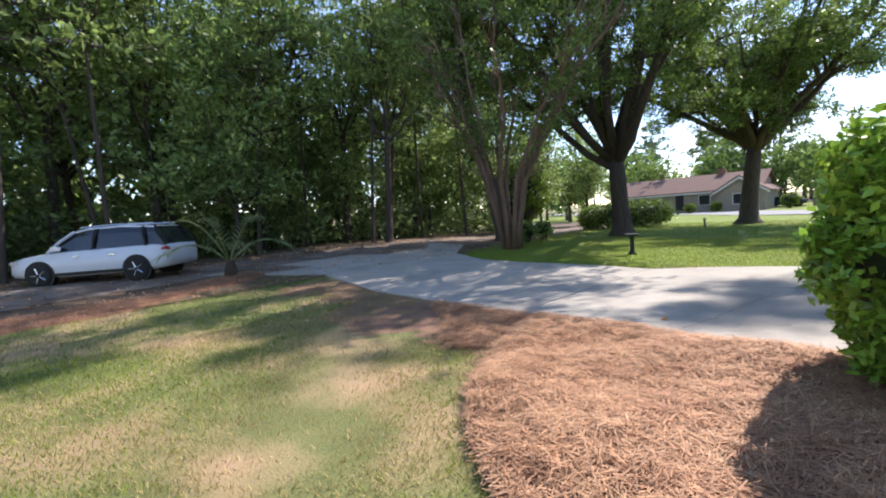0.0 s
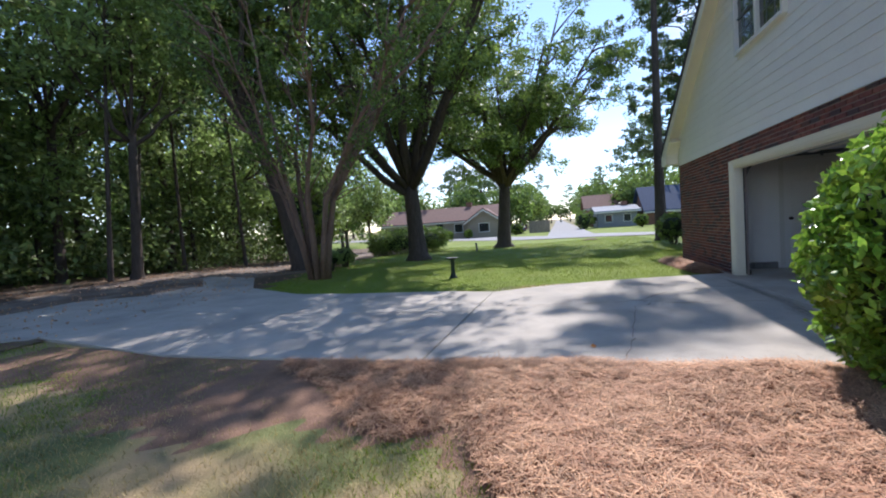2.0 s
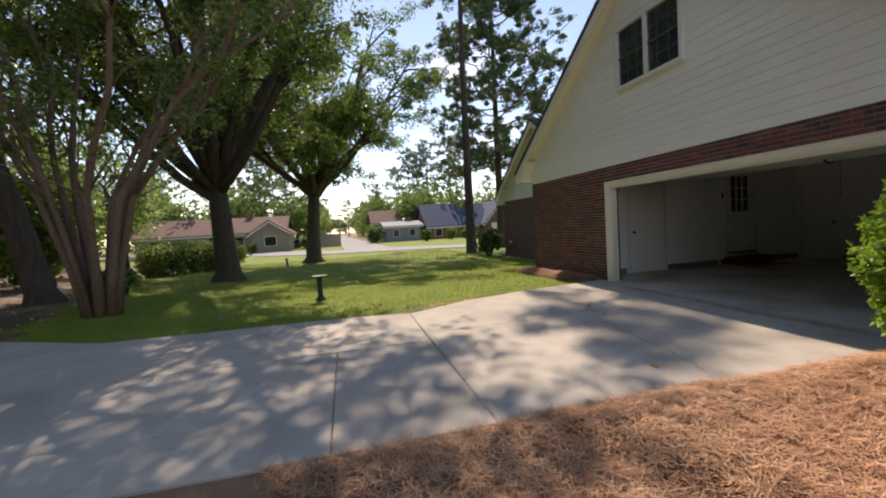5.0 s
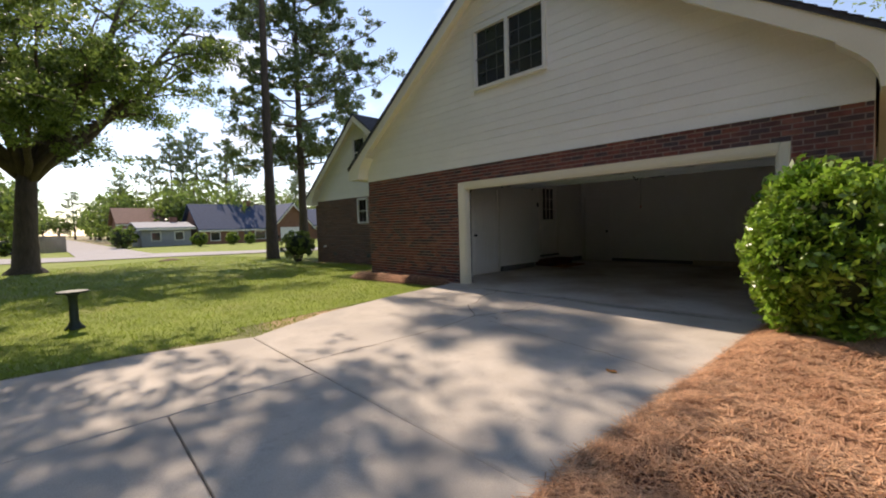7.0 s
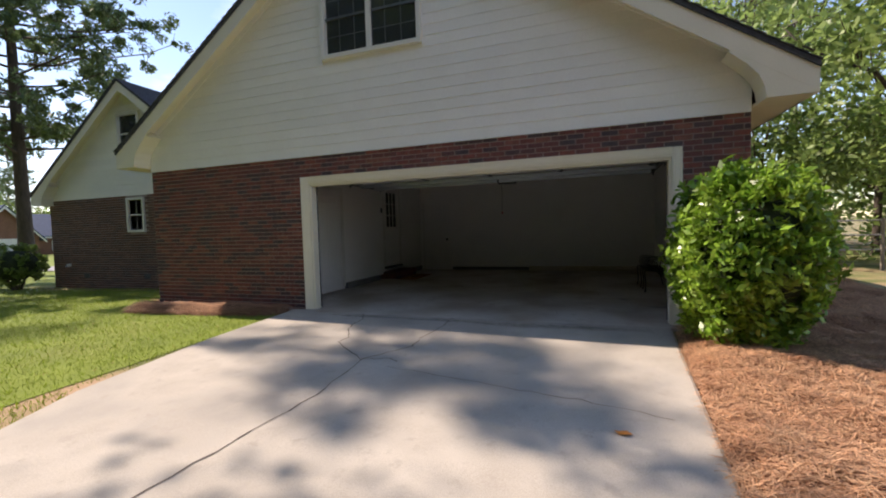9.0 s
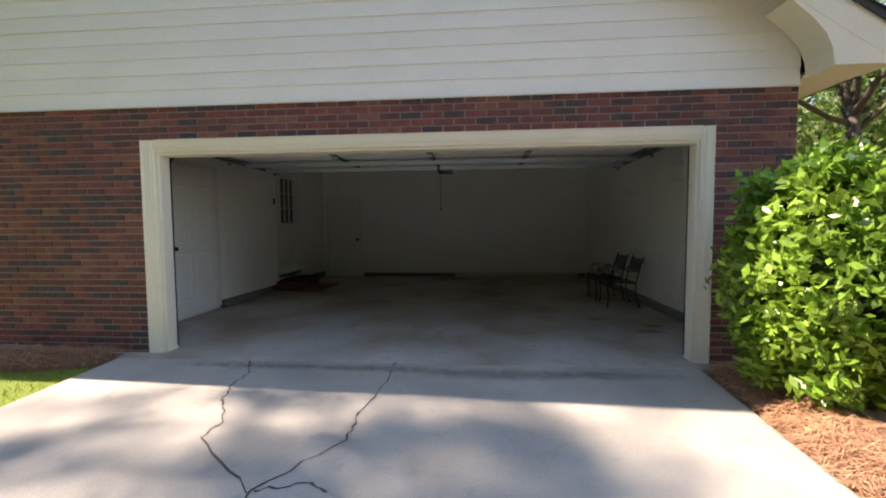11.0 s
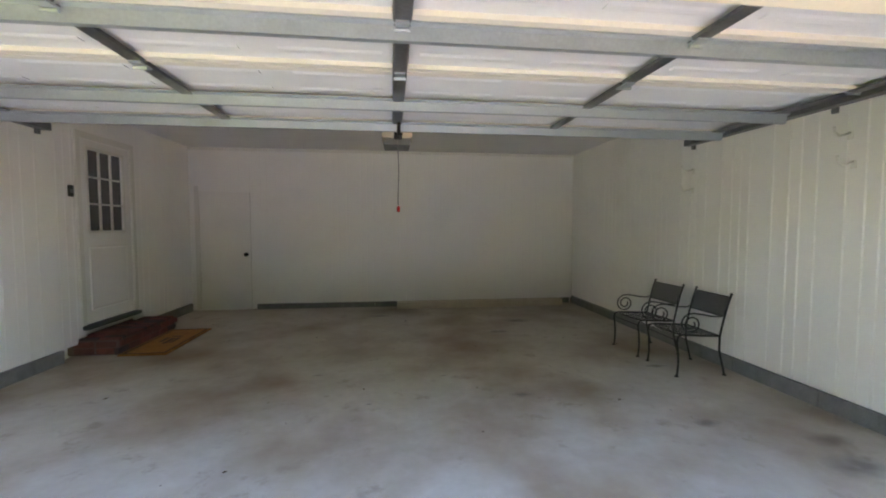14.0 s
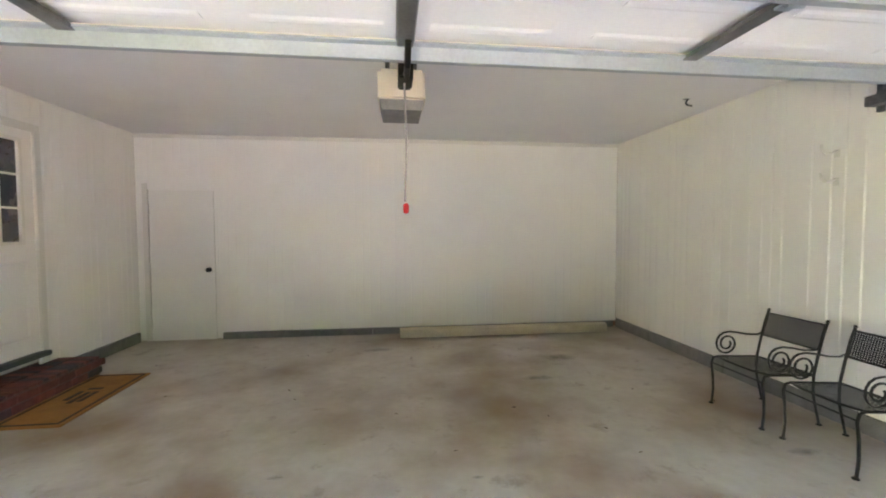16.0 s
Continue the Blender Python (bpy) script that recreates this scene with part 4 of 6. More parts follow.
roll = thing("carpet_roll", pose(5.2, IY + 0.24, FZ), "long flattened tan roll lying along the back wall", "roll")
prof = [(0.11 * math.cos(a), 0.065 + 0.062 * math.sin(a)) for a in [i * math.pi / 10 for i in range(20)]]
Geo().prism([(-p, q) for p, q in prof], "x", -1.45, 1.42).ob("roll_body", M_BEAM, roll, smooth=False)
# solid disc on the roll end, dark colour painted for the hollow's shade
Geo().prism([(0.03 - p * 0.4, 0.065 + (q - 0.065) * 0.4) for p, q in prof], "x", -1.47, -1.449).ob("roll_core", M_MATD, roll, "solid roll end with the shade of a hollow in its dark colour")
Geo().prism([(0.095, 0.012), (0.108, 0.02), (0.112, 0.07), (0.10, 0.118), (0.02, 0.134), (0.02, 0.126), (0.09, 0.11), (0.10, 0.07)][::-1], "x", -1.46, 1.43).ob("outer_fold", M_BEAM, roll, "loose outer fold of tan carpet backing")


# overhead sectional door, raised
DZ = 2.235
odoor = thing("overhead_door", Matrix(), "raised white sectional garage door with steel struts under the ceiling", "garage door")
SEAMS = [-2.46, -1.92, -1.38, -0.86, -0.34]
for a, b in zip(SEAMS, SEAMS[1:]):
    sec = boxpart("section", (4.06, a + 0.004, DZ), (9.28, b - 0.004, DZ + 0.045), M_DOORSKIN, odoor)
    for k in range(8):
        x0 = 4.22 + k * 0.63
        if x0 + 0.46 > 9.25:
            continue
        g = Geo()
        for (p0, p1, q0, q1) in [(x0, x0 + 0.46, a + 0.12, a + 0.18), (x0, x0 + 0.46, b - 0.18, b - 0.12)]:
            g.prism([(q0, DZ - 0.0002), (q0 + 0.018, DZ - 0.005), (q1 - 0.018, DZ - 0.005), (q1, DZ - 0.0002)], "x", p0, p1)
        g.ob("pressed_panel", M_DOORSKIN, sec)
    boxpart("edge_rail", (4.06, b - 0.05, DZ - 0.022), (9.28, b - 0.006, DZ - 0.0005), M_FOAM, sec, "cream section edge")
    boxpart("edge_rail", (4.06, a + 0.006, DZ - 0.022), (9.28, a + 0.045, DZ - 0.0005), M_FOAM, sec, "cream section edge")
    for x in (7.86, 6.66, 5.46):
        Geo().prism([(x - 0.036, DZ - 0.0225), (x - 0.03, DZ - 0.036), (x + 0.03, DZ - 0.036), (x + 0.036, DZ - 0.0225)], "y", a + 0.01, b - 0.01).ob("stile", M_STEEL_D, sec, "dark steel stile")
        boxpart("hinge", (x - 0.026, b - 0.06, DZ - 0.046), (x + 0.026, b + 0.035, DZ - 0.037), M_GALV, sec, "galvanised hinge")
        Geo().tube([(x - 0.03, b - 0.012, DZ - 0.053), (x + 0.03, b - 0.012, DZ - 0.053)], 0.008, 8).ob("hinge_pin", M_GALV, sec)
    for x in (4.06, 9.2):
        boxpart("end_stile", (x, a + 0.01, DZ - 0.03), (x + 0.08, b - 0.01, DZ - 0.023), M_STEEL_D, sec, "dark steel end stile")
for y in (-2.42, -1.86, -0.90):
    prof = [(y - 0.045, DZ - 0.023), (y - 0.045, DZ - 0.03), (y - 0.02, DZ - 0.034), (y - 0.014, DZ - 0.085), (y + 0.014, DZ - 0.085), (y + 0.02, DZ - 0.034), (y + 0.045, DZ - 0.03), (y + 0.045, DZ - 0.023)]
    Geo().prism(prof, "x", 4.02, 9.32).ob("strut", M_GALV, odoor, "galvanised stiffening strut")
boxpart("bottom_seal", (4.06, -0.34, DZ - 0.02), (9.28, -0.315, DZ + 0.05), M_RUBBER, odoor, "black rubber bottom seal")

for sx, x in ((1, 3.985), (-1, 9.345)):
    tr = thing("door_track", Matrix(), "dark steel garage door track hung from the ceiling", "track", "garage door tracks")
    z0 = DZ - 0.05
    prof = [(x - 0.035, z0), (x + 0.035, z0), (x + 0.035, z0 + 0.055), (x + 0.031, z0 + 0.055), (x + 0.031, z0 + 0.004), (x - 0.031, z0 + 0.004), (x - 0.031, z0 + 0.055), (x - 0.035, z0 + 0.055)]
    Geo().prism(prof, "y", -2.86, -0.75).ob("channel", M_STEEL_D, tr)
    Geo().box((x - sx * 0.045 - 0.004, -2.86, z0 + 0.03), (x - sx * 0.045 + 0.004, -0.8, z0 + 0.085)).ob("angle", M_STEEL_D, tr)
    pts = [(x, -0.36, z0 - 0.42 + 0.0), (x, -0.37, z0 - 0.3), (x, -0.42, z0 - 0.15), (x, -0.52, z0 - 0.04), (x, -0.64, z0 + 0.015), (x, -0.75, z0 + 0.025)]
    Geo().tube(pts, 0.03, 8).ob("bend", M_STEEL_D, tr, smooth=True)
    boxpart("upright", (x - 0.012, -0.40, FZ), (x + 0.012, -0.34, z0 - 0.42), M_STEEL_D, tr)
    for y in (-2.84, -1.6):
        boxpart("hanger", (x - sx * 0.05 - 0.012, y - 0.015, z0 - 0.03), (x - sx * 0.05 + 0.012, y + 0.015, CZ), M_STEEL_D, tr, "steel ceiling hanger")
    for y in (-2.4, -1.9, -1.4, -0.9):
        rl = Geo().tube([(x - 0.02, y, z0 + 0.028), (x + sx * 0.12, y, z0 + 0.028)], 0.012, 8).ob("roller", M_GALV, tr)
    boxpart("foot_bracket", (x - 0.03, -0.42, FZ), (x + 0.03, -0.33, FZ + 0.09), M_BLACK, tr)

opener = thing("door_opener", pose(6.65, 0, 0), "beige ceiling mounted garage door opener with red pull cord", "door opener")
Geo().box((-0.15, -3.75, 2.30), (0.15, -3.40, 2.50)).ob("housing", M_OPENER, opener, bevel=0.02)
Geo().prism([(-0.14, 2.31), (0.14, 2.31), (0.125, 2.245), (-0.125, 2.245)], "y", -3.74, -3.41).ob("lamp_cover", M_BLOCK, opener, "dull grey lower cover")
boxpart("rail", (-0.02, -3.45, 2.42), (0.02, -0.36, 2.46), M_STEEL_D, opener)
for x in (-0.09, 0.09):
    boxpart("bracket", (x - 0.015, -3.6, 2.499), (x + 0.015, -3.57, CZ), M_STEEL_D, opener, "perforated steel bracket")
boxpart("trolley", (-0.034, -2.82, 2.17), (0.034, -2.64, 2.29), M_BLACK, opener, bevel=0.008)
boxpart("trolley_stem", (-0.02, -2.76, 2.285), (0.02, -2.70, 2.421), M_BLACK, opener)
Geo().tube([(0, -2.70, 2.21), (0, -2.52, 2.13), (0, -2.42, 2.135), (0, -2.33, 2.19)], 0.013, 8).ob("arm", M_BLACK, opener)
Geo().tube([(0.004 * math.sin(k), -2.72, 2.30 - k * 0.085) for k in range(9)], 0.005, 6).ob("cord", M_CORD, opener, "thin grey cord")
Geo().lathe([(0.004, 0.0), (0.013, 0.004), (0.014, 0.038), (0.009, 0.046), (0.004, 0.05)], 12, (0, -2.72, 1.565)).ob("pull_handle", M_REDP, opener, "small red pull handle", smooth=True)


def hook(m, label, s=1.0, material=None):
    h = thing("hook", m, label, "hook", "wall hooks")
    boxpart("plate", (-0.02, -0.004, -0.03), (0.02, 0.0, 0.03), material or M_TRIMWHITE, h)
    Geo().tube([(0, 0.0, 0.02), (0, 0.05 * s, 0.0), (0, 0.09 * s, -0.005), (0, 0.125 * s, 0.02), (0, 0.135 * s, 0.06)], 0.008, 8).ob("arm", material or M_TRIMWHITE, h, smooth=True)
    return h


for y, z in ((-3.5, 2.05), (-3.5, 1.84), (-1.92, 2.1), (-1.89, 1.89)):
    hook(pose(IX0 + 0.005, y, z, 0, 0, -90), "white painted steel storage hook on the panelling")
hook(pose(3.9, -4.5, CZ - 0.001, 90, 0, 90) @ pose(0, 0, 0, 180), "small dark ceiling hook", 0.45, M_STEEL_D)


# wrought iron chairs
def iron_chair(m):
    """Faces +x; origin on the floor under the seat."""
    c = thing("iron_chair", m, "black wrought iron armchair with mesh seat against the panelled wall", "chair", "garage chairs")
    W, R = 0.235, 0.0095
    for s in (-1, 1):
        Geo().tube([(0.25, s * W, 0.0), (0.245, s * W, 0.02), (0.235, s * W, 0.12), (0.24, s * W, 0.25), (0.255, s * W, 0.36), (0.24, s * W, 0.41), (0.2, s * W, 0.42)], R, 8).ob("front_leg", M_BLACK, c, smooth=True)
        Geo().lathe([(0.02, 0), (0.02, 0.006), (0.01, 0.014)], 10, (0.25, s * W, 0)).ob("foot", M_BLACK, c)
        Geo().tube([(-0.225, s * W, 0.0), (-0.20, s * W, 0.10), (-0.165, s * W, 0.25), (-0.165, s * W, 0.40), (-0.195, s * W, 0.55), (-0.235, s * W, 0.72), (-0.262, s * W, 0.80), (-0.268, s * W, 0.815)], R, 8).ob("back_post", M_BLACK, c, smooth=True)
        Geo().lathe([(0.004, 0), (0.013, 0.006), (0.014, 0.012), (0.008, 0.02)], 10, (-0.268, s * W, 0.812)).ob("finial", M_BLACK, c, smooth=True)
        Geo().lathe([(0.02, 0), (0.02, 0.006), (0.01, 0.014)], 10, (-0.225, s * W, 0)).ob("foot", M_BLACK, c)
        # arm sweeping forward into a scroll that lands on the seat corner
        arm = [(-0.215, s * W, 0.62), (-0.16, s * W, 0.60), (-0.07, s * W, 0.605), (0.02, s * W, 0.625), (0.09, s * W, 0.635)]
        cx, cz, a0 = 0.12, 0.53, 0.105
        for k in range(30):
            ang = radians(95 - k * 23)
            rad = a0 * (1 - k / 42)
            arm.append((cx + rad * math.cos(ang), s * W, cz + rad * math.sin(ang)))
        Geo().tube(arm, 0.0075, 8).ob("arm", M_BLACK, c, "scrolled iron arm", smooth=True)
        Geo().tube([(0.2, s * W, 0.42), (-0.17, s * W, 0.40)], R, 8).ob("seat_rail", M_BLACK, c)
    Geo().tube([(0.2, -W, 0.42), (0.235, -W * 0.5, 0.42), (0.24, 0, 0.42), (0.235, W * 0.5, 0.42), (0.2, W, 0.42)], R, 8).ob("seat_rail", M_BLACK, c, smooth=True)
    Geo().tube([(-0.17, -W, 0.40), (-0.17, W, 0.40)], R, 8).ob("seat_rail", M_BLACK, c)
    def lattice(corner, n, m):
        """One net of crossing strips with square holes: corner(u, v) gives the point."""
        vs, fs, idx = [], [], {}

        def vert(u, v):
            key = (round(u, 4), round(v, 4))
            if key not in idx:
                idx[key] = len(vs)
                vs.append(corner(u, v))
            return idx[key]
        e = 0.28
        for p in range(n):
            for q in range(m):
                o = [vert((p + a_) / n, (q + b_) / m) for a_, b_ in ((0, 0), (1, 0), (1, 1), (0, 1))]
                k_ = [vert((p + a_) / n, (q + b_) / m) for a_, b_ in ((e, e), (1 - e, e), (1 - e, 1 - e), (e, 1 - e))]
                fs += [(o[t], o[(t + 1) % 4], k_[(t + 1) % 4], k_[t]) for t in range(4)]
        return Geo().add(vs, fs)
    lattice(lambda u, v: (-0.165 + 0.385 * u, -W + 2 * W * v, 0.405 + 0.012 * u), 24, 28).ob("seat", M_MESHSEAT, c, "woven black mesh seat")
    lattice(lambda u, v: (-0.2075 - 0.048 * u, -W + 2 * W * v, 0.605 + 0.18 * u), 12, 28).ob("backrest", M_MESHSEAT, c, "black mesh back panel")
    Geo().tube([(-0.256, -W, 0.79), (-0.256, W, 0.79)], R, 8).ob("back_rail", M_BLACK, c)
    Geo().tube([(-0.206, -W, 0.60), (-0.206, W, 0.60)], R, 8).ob("back_rail", M_BLACK, c)
    Geo().tube([(0.24, -W, 0.36), (0.24, W, 0.36)], 0.006, 8).ob("stretcher", M_BLACK, c)
    return c


chair = iron_chair(pose(3.85, -3.62, FZ, 0, 0, 1))
chair.scale = (1, 1, 0.93)
copy_thing(chair, pose(3.83, -3.0, FZ, 0, 0, -2))

# crumbs of dry leaf and bark blown in over the slab
crumbs = Geo()
rc = random.Random(19)
for k in range(46):
    x, y, a, s_ = rc.uniform(4.0, 9.4), rc.uniform(-6.0, -0.5), rc.uniform(0, 6.28), rc.uniform(0.008, 0.024)
    ca, sa = math.cos(a) * s_, math.sin(a) * s_
    crumbs.add([(x - ca, y - sa, FZ + 0.001), (x + sa * 0.4, y - ca * 0.4, FZ + 0.002), (x + ca, y + sa, FZ + 0.004), (x - sa * 0.45, y + ca * 0.45, FZ + 0.006)], [(0, 1, 2, 3)])
tagged(crumbs.ob("leaf_crumbs", M_MATD, None), "scattered dark crumbs of dry leaf on the floor", "leaf litter", kind="stuff")

# small dark stains and bits on the slab
for i, (x, y, r) in enumerate([(6.9, -5.76, 0.16), (6.23, -3.06, 0.035), (4.07, -3.07, 0.12), (3.9, -1.58, 0.16), (4.05, -1.3, 0.2), (5.64, -2.54, 0.1), (4.5, -1.9, 0.1), (4.9, -5.2, 0.2), (5.3, -4.6, 0.14), (7.4, -3.2, 0.05), (6.9, -2.5, 0.03)]):
    n = 22
    ph = random.uniform(0, 6)
    r *= 0.8
    g = Geo().add([(x + r * (1 + 0.25 * math.sin(3 * a + ph) + 0.15 * math.sin(7 * a)) * math.cos(a) * 1.5, y + r * 0.8 * (1 + 0.25 * math.sin(2 * a + ph)) * math.sin(a), FZ + 0.0035) for a in [2 * math.pi * k / n for k in range(n)]], [tuple(range(n))])
    tagged(g.ob("floor_stain", M_STAIN, None, "dark old stain on the concrete floor"), category="stain", group="floor stains")
# damp, dirty patches on the drive along the apron joint
for k_, (x, y, rx_, ry_) in enumerate([(5.0, 0.22, 0.85, 0.15), (5.9, 0.26, 0.95, 0.19), (7.0, 0.19, 1.0, 0.12), (8.1, 0.18, 1.0, 0.11)]):
    g = Geo().add([(x + rx_ * math.cos(a), y + ry_ * math.sin(a), gh(x + rx_ * math.cos(a), y + ry_ * math.sin(a)) + 0.0476 + 0.0006 * k_) for a in [2 * math.pi * k / 24 for k in range(24)]], [tuple(range(24))])
    tagged(g.ob("drive_stain", M_STAIN, None, "faint dark damp patch on the concrete drive"), category="stain", group="drive stains")


# ---- trees and shrubs ----
RNG = np.random.default_rng(11)


def leaf_cloud(centers, spread, count, size, rng, flat=1.0, long=1.0):
    """Many small pointed leaves scattered round centres: centers (n, 3), spread (n,)."""
    centers, spread = np.asarray(centers, float), np.asarray(spread, float)
    k = rng.integers(0, len(centers), count)
    off = rng.normal(size=(count, 3))
    off /= np.linalg.norm(off, axis=1)[:, None] + 1e-9
    off *= (rng.random(count) ** 0.45)[:, None]
    c = centers[k] + off * spread[k][:, None] * np.array([1, 1, flat])
    u = rng.normal(size=(count, 3))
    u /= np.linalg.norm(u, axis=1)[:, None]
    w = rng.normal(size=(count, 3))
    v = np.cross(u, w)
    v /= np.linalg.norm(v, axis=1)[:, None] + 1e-9
    s = (size * (0.6 + 0.8 * rng.random(count)))[:, None]
    a, b = u * s * long, v * s * 0.45
    V = np.stack([c - a, c + b - a * 0.1, c + a, c - b - a * 0.1], 1).reshape(-1, 3)
    F = np.arange(count * 4).reshape(-1, 4)
    return V, F


def curve_pts(a, b, sag, n, rng, wobble):
    a, b = Vector(a), Vector(b)
    out = []
    for i in range(n + 1):
        t = i / n
        p = a.lerp(b, t)
        p.z += sag * 4 * t * (1 - t)
        if 0 < i < n:
            p += Vector((rng.normal() * wobble, rng.normal() * wobble, rng.normal() * wobble * 0.5))
        out.append(p)
    return out


def broad_tree(name, m, label, height, r0, fork, limbs, reach, crown_lo, leaves, leaf_size, seed, bark=None, leaf=None, group="", lean=(0, 0), clump=1.0, twigs=4, flare=1.6, bias=(0, 0), taper=0.65):
    """A trunk that forks into limbs, each with branches and clumps of leaves with gaps between."""
    rng = np.random.default_rng(seed)
    bark, leaf = bark or M_BARK, leaf or M_LEAF
    top = thing(name, m, label, "tree", group)
    trunk = Geo()
    fx, fy = lean
    trunk.tube([(0, 0, -0.15), (0, 0, 0.05), (fx * 0.04, fy * 0.04, 0.35), (fx * 0.3, fy * 0.3, fork * 0.4), (fx * 0.7, fy * 0.7, fork * 0.75), (fx, fy, fork)], [r0 * flare * 1.1, r0 * flare, r0 * 1.15, r0 * 0.95, r0 * 0.88, r0 * 0.8], 12)
    cen, spr = [], []
    for i in range(limbs):
        ang = 2 * math.pi * (i + rng.uniform(-0.3, 0.3)) / limbs
        up = rng.uniform(0.35, 1.0) if i else 1.0
        R = reach * (1.1 - taper * up) * rng.uniform(0.8, 1.1) if i else reach * 0.15
        end = (fx + bias[0] * up + R * math.cos(ang), fy + bias[1] * up + R * math.sin(ang), crown_lo + (height * 0.93 - crown_lo) * up)
        pts = curve_pts((fx, fy, fork * rng.uniform(0.85, 1.0)), end, -0.08 * R, 6, rng, 0.12)
        rr = r0 * rng.uniform(0.34, 0.55)
        trunk.tube(pts, [rr * (1 - 0.8 * k / 6) for k in range(7)], 7)
        for j in range(twigs):
            t = rng.uniform(0.3, 1.0)
            k = min(5, int(t * 6))
            base = pts[k].lerp(pts[k + 1], t * 6 - k)
            d = Vector((rng.normal(), rng.normal(), rng.uniform(-0.25, 0.75))).normalized()
            ln = reach * rng.uniform(0.22, 0.5)
            tip = base + d * ln
            tip.z = max(tip.z, crown_lo * 0.8)
            tw = curve_pts(base, tip, 0.06 * ln, 4, rng, 0.06)
            trunk.tube(tw, [rr * 0.32 * (1 - 0.8 * q / 4) for q in range(5)], 5)
            for q in (2, 3, 4):
                for _ in range(2):
                    cen.append(tw[q] + Vector(rng.normal(size=3)) * 0.35 * clump)
                    spr.append(rng.uniform(0.35, 0.85) * clump)
    trunk.ob("trunk", bark, top, smooth=True)
    V, F = leaf_cloud([tuple(c) for c in cen], spr, leaves, leaf_size, rng, 0.7)
    new("crown", array_mesh("crown", V, F, leaf)).parent = top
    return top


def pine(name, m, label, height, r0, crown_lo, leaves, seed, group="", reach=3.0, leaf_size=0.2, sparse=26, drift=(0, 0), leaf=None):
    rng = np.random.default_rng(seed)
    top = thing(name, m, label, "tree", group)
    trunk = Geo()
    bend = rng.uniform(-0.4, 0.4, 2)
    ax = [Vector((bend[0] * (k / 8) ** 2, bend[1] * (k / 8) ** 2, height * k / 8 - (0.15 if k == 0 else 0))) for k in range(9)]
    trunk.tube([ax[0], ax[0] + Vector((0, 0, 0.3))] + ax[1:], [r0 * 1.5, r0 * 1.15] + [r0 * (1 - 0.1 * k) for k in range(1, 9)], 11)
    cen, spr = [], []
    for i in range(sparse):
        t = crown_lo / height + (1 - crown_lo / height) * (i + rng.random()) / sparse
        k = min(7, int(t * 8))
        base = ax[k].lerp(ax[k + 1], t * 8 - k)
        ang = i * 2.4 + rng.uniform(-0.4, 0.4)
        R = reach * (0.45 + 0.9 * math.sin(math.pi * min(1, 0.25 + 0.75 * (t - crown_lo / height) / (1 - crown_lo / height)))) * rng.uniform(0.6, 1.1)
        tip = base + Vector((R * math.cos(ang) + drift[0], R * math.sin(ang) + drift[1], R * rng.uniform(-0.1, 0.45)))
        br = curve_pts(base, tip, -0.05 * R, 5, rng, 0.1)
        trunk.tube(br, [0.06 * (1 - 0.75 * q / 5) for q in range(6)], 5)
        # with drift, leaves sit only at the tips: a compact shade caster
        for q in ((5, 5) if drift[1] else (2, 3, 4, 5)):
            side = Vector((rng.normal(), rng.normal(), rng.normal() * 0.4)) * 0.45
            trunk.tube([br[q], br[q] + side], [0.02, 0.008], 4)
            for _ in range(4):
                cen.append(br[q] + side * rng.uniform(0.2, 1.0 if drift[1] else 1.6) + Vector(rng.normal(size=3)) * 0.25)
                spr.append(rng.uniform(0.15, 0.5))
    trunk.ob("trunk", M_BARK, top, smooth=True)
    V, F = leaf_cloud([tuple(c) for c in cen], spr, leaves, leaf_size, rng, 0.75, 1.5)
    new("crown", array_mesh("crown", V, F, leaf or M_NEEDLE)).parent = top
    return top


def myrtle(m, label, seed):
    """Many slender stems rising like a vase from one base."""
    rng = np.random.default_rng(seed)
    top = thing("crape_myrtle", m, label, "tree")
    cen, spr = [], []
    for i in range(11):
        ang = 2 * math.pi * i / 11 + rng.uniform(-0.2, 0.2)
        b = Vector((0.22 * math.cos(ang), 0.22 * math.sin(ang), -0.1))
        out = rng.uniform(0.5, 1.0)
        mid = b + Vector((0.75 * out * math.cos(ang), 0.75 * out * math.sin(ang), 2.6))
        tip = b + Vector((5.0 * out * math.cos(ang) + 0.3, 5.0 * out * math.sin(ang) - 1.3, rng.uniform(7.0, 9.6)))
        pts = [b, b + (mid - b) * 0.4 + Vector((0, 0, 0.15)), mid] + curve_pts(mid, tip, 0.25, 6, rng, 0.1)[1:]
        rad = rng.uniform(0.075, 0.12)
        stem = Geo().tube(pts, [rad * 1.35] + [rad * (1 - 0.85 * k / (len(pts) - 1)) for k in range(1, len(pts))], 8).ob("stem", M_BARK_MY, top, smooth=True)
        for j in range(13):
            k = int(rng.integers(2, len(pts) - 1))
            d = Vector((math.cos(ang) + rng.normal() * 0.7, math.sin(ang) + rng.normal() * 0.7, rng.uniform(0.5, 1.5))).normalized()
            ln = rng.uniform(1.0, 2.4)
            tw = curve_pts(pts[k], pts[k] + d * ln, 0.08, 4, rng, 0.06)
            Geo().tube(tw, [0.028 * (1 - 0.75 * q / 4) for q in range(5)], 5).ob("branch", M_BARK_MY, stem, smooth=True)
            if tw[-1].z > 3.9:
                for q in (2, 3, 4):
                    cen.append(tw[q] + Vector(rng.normal(size=3)) * 0.25)
                    spr.append(rng.uniform(0.25, 0.6))
    V, F = leaf_cloud([tuple(c) for c in cen], spr, 13000, 0.064, rng, 0.75)
    new("crown", array_mesh("crown", V, F, M_LEAF)).parent = top
    return top


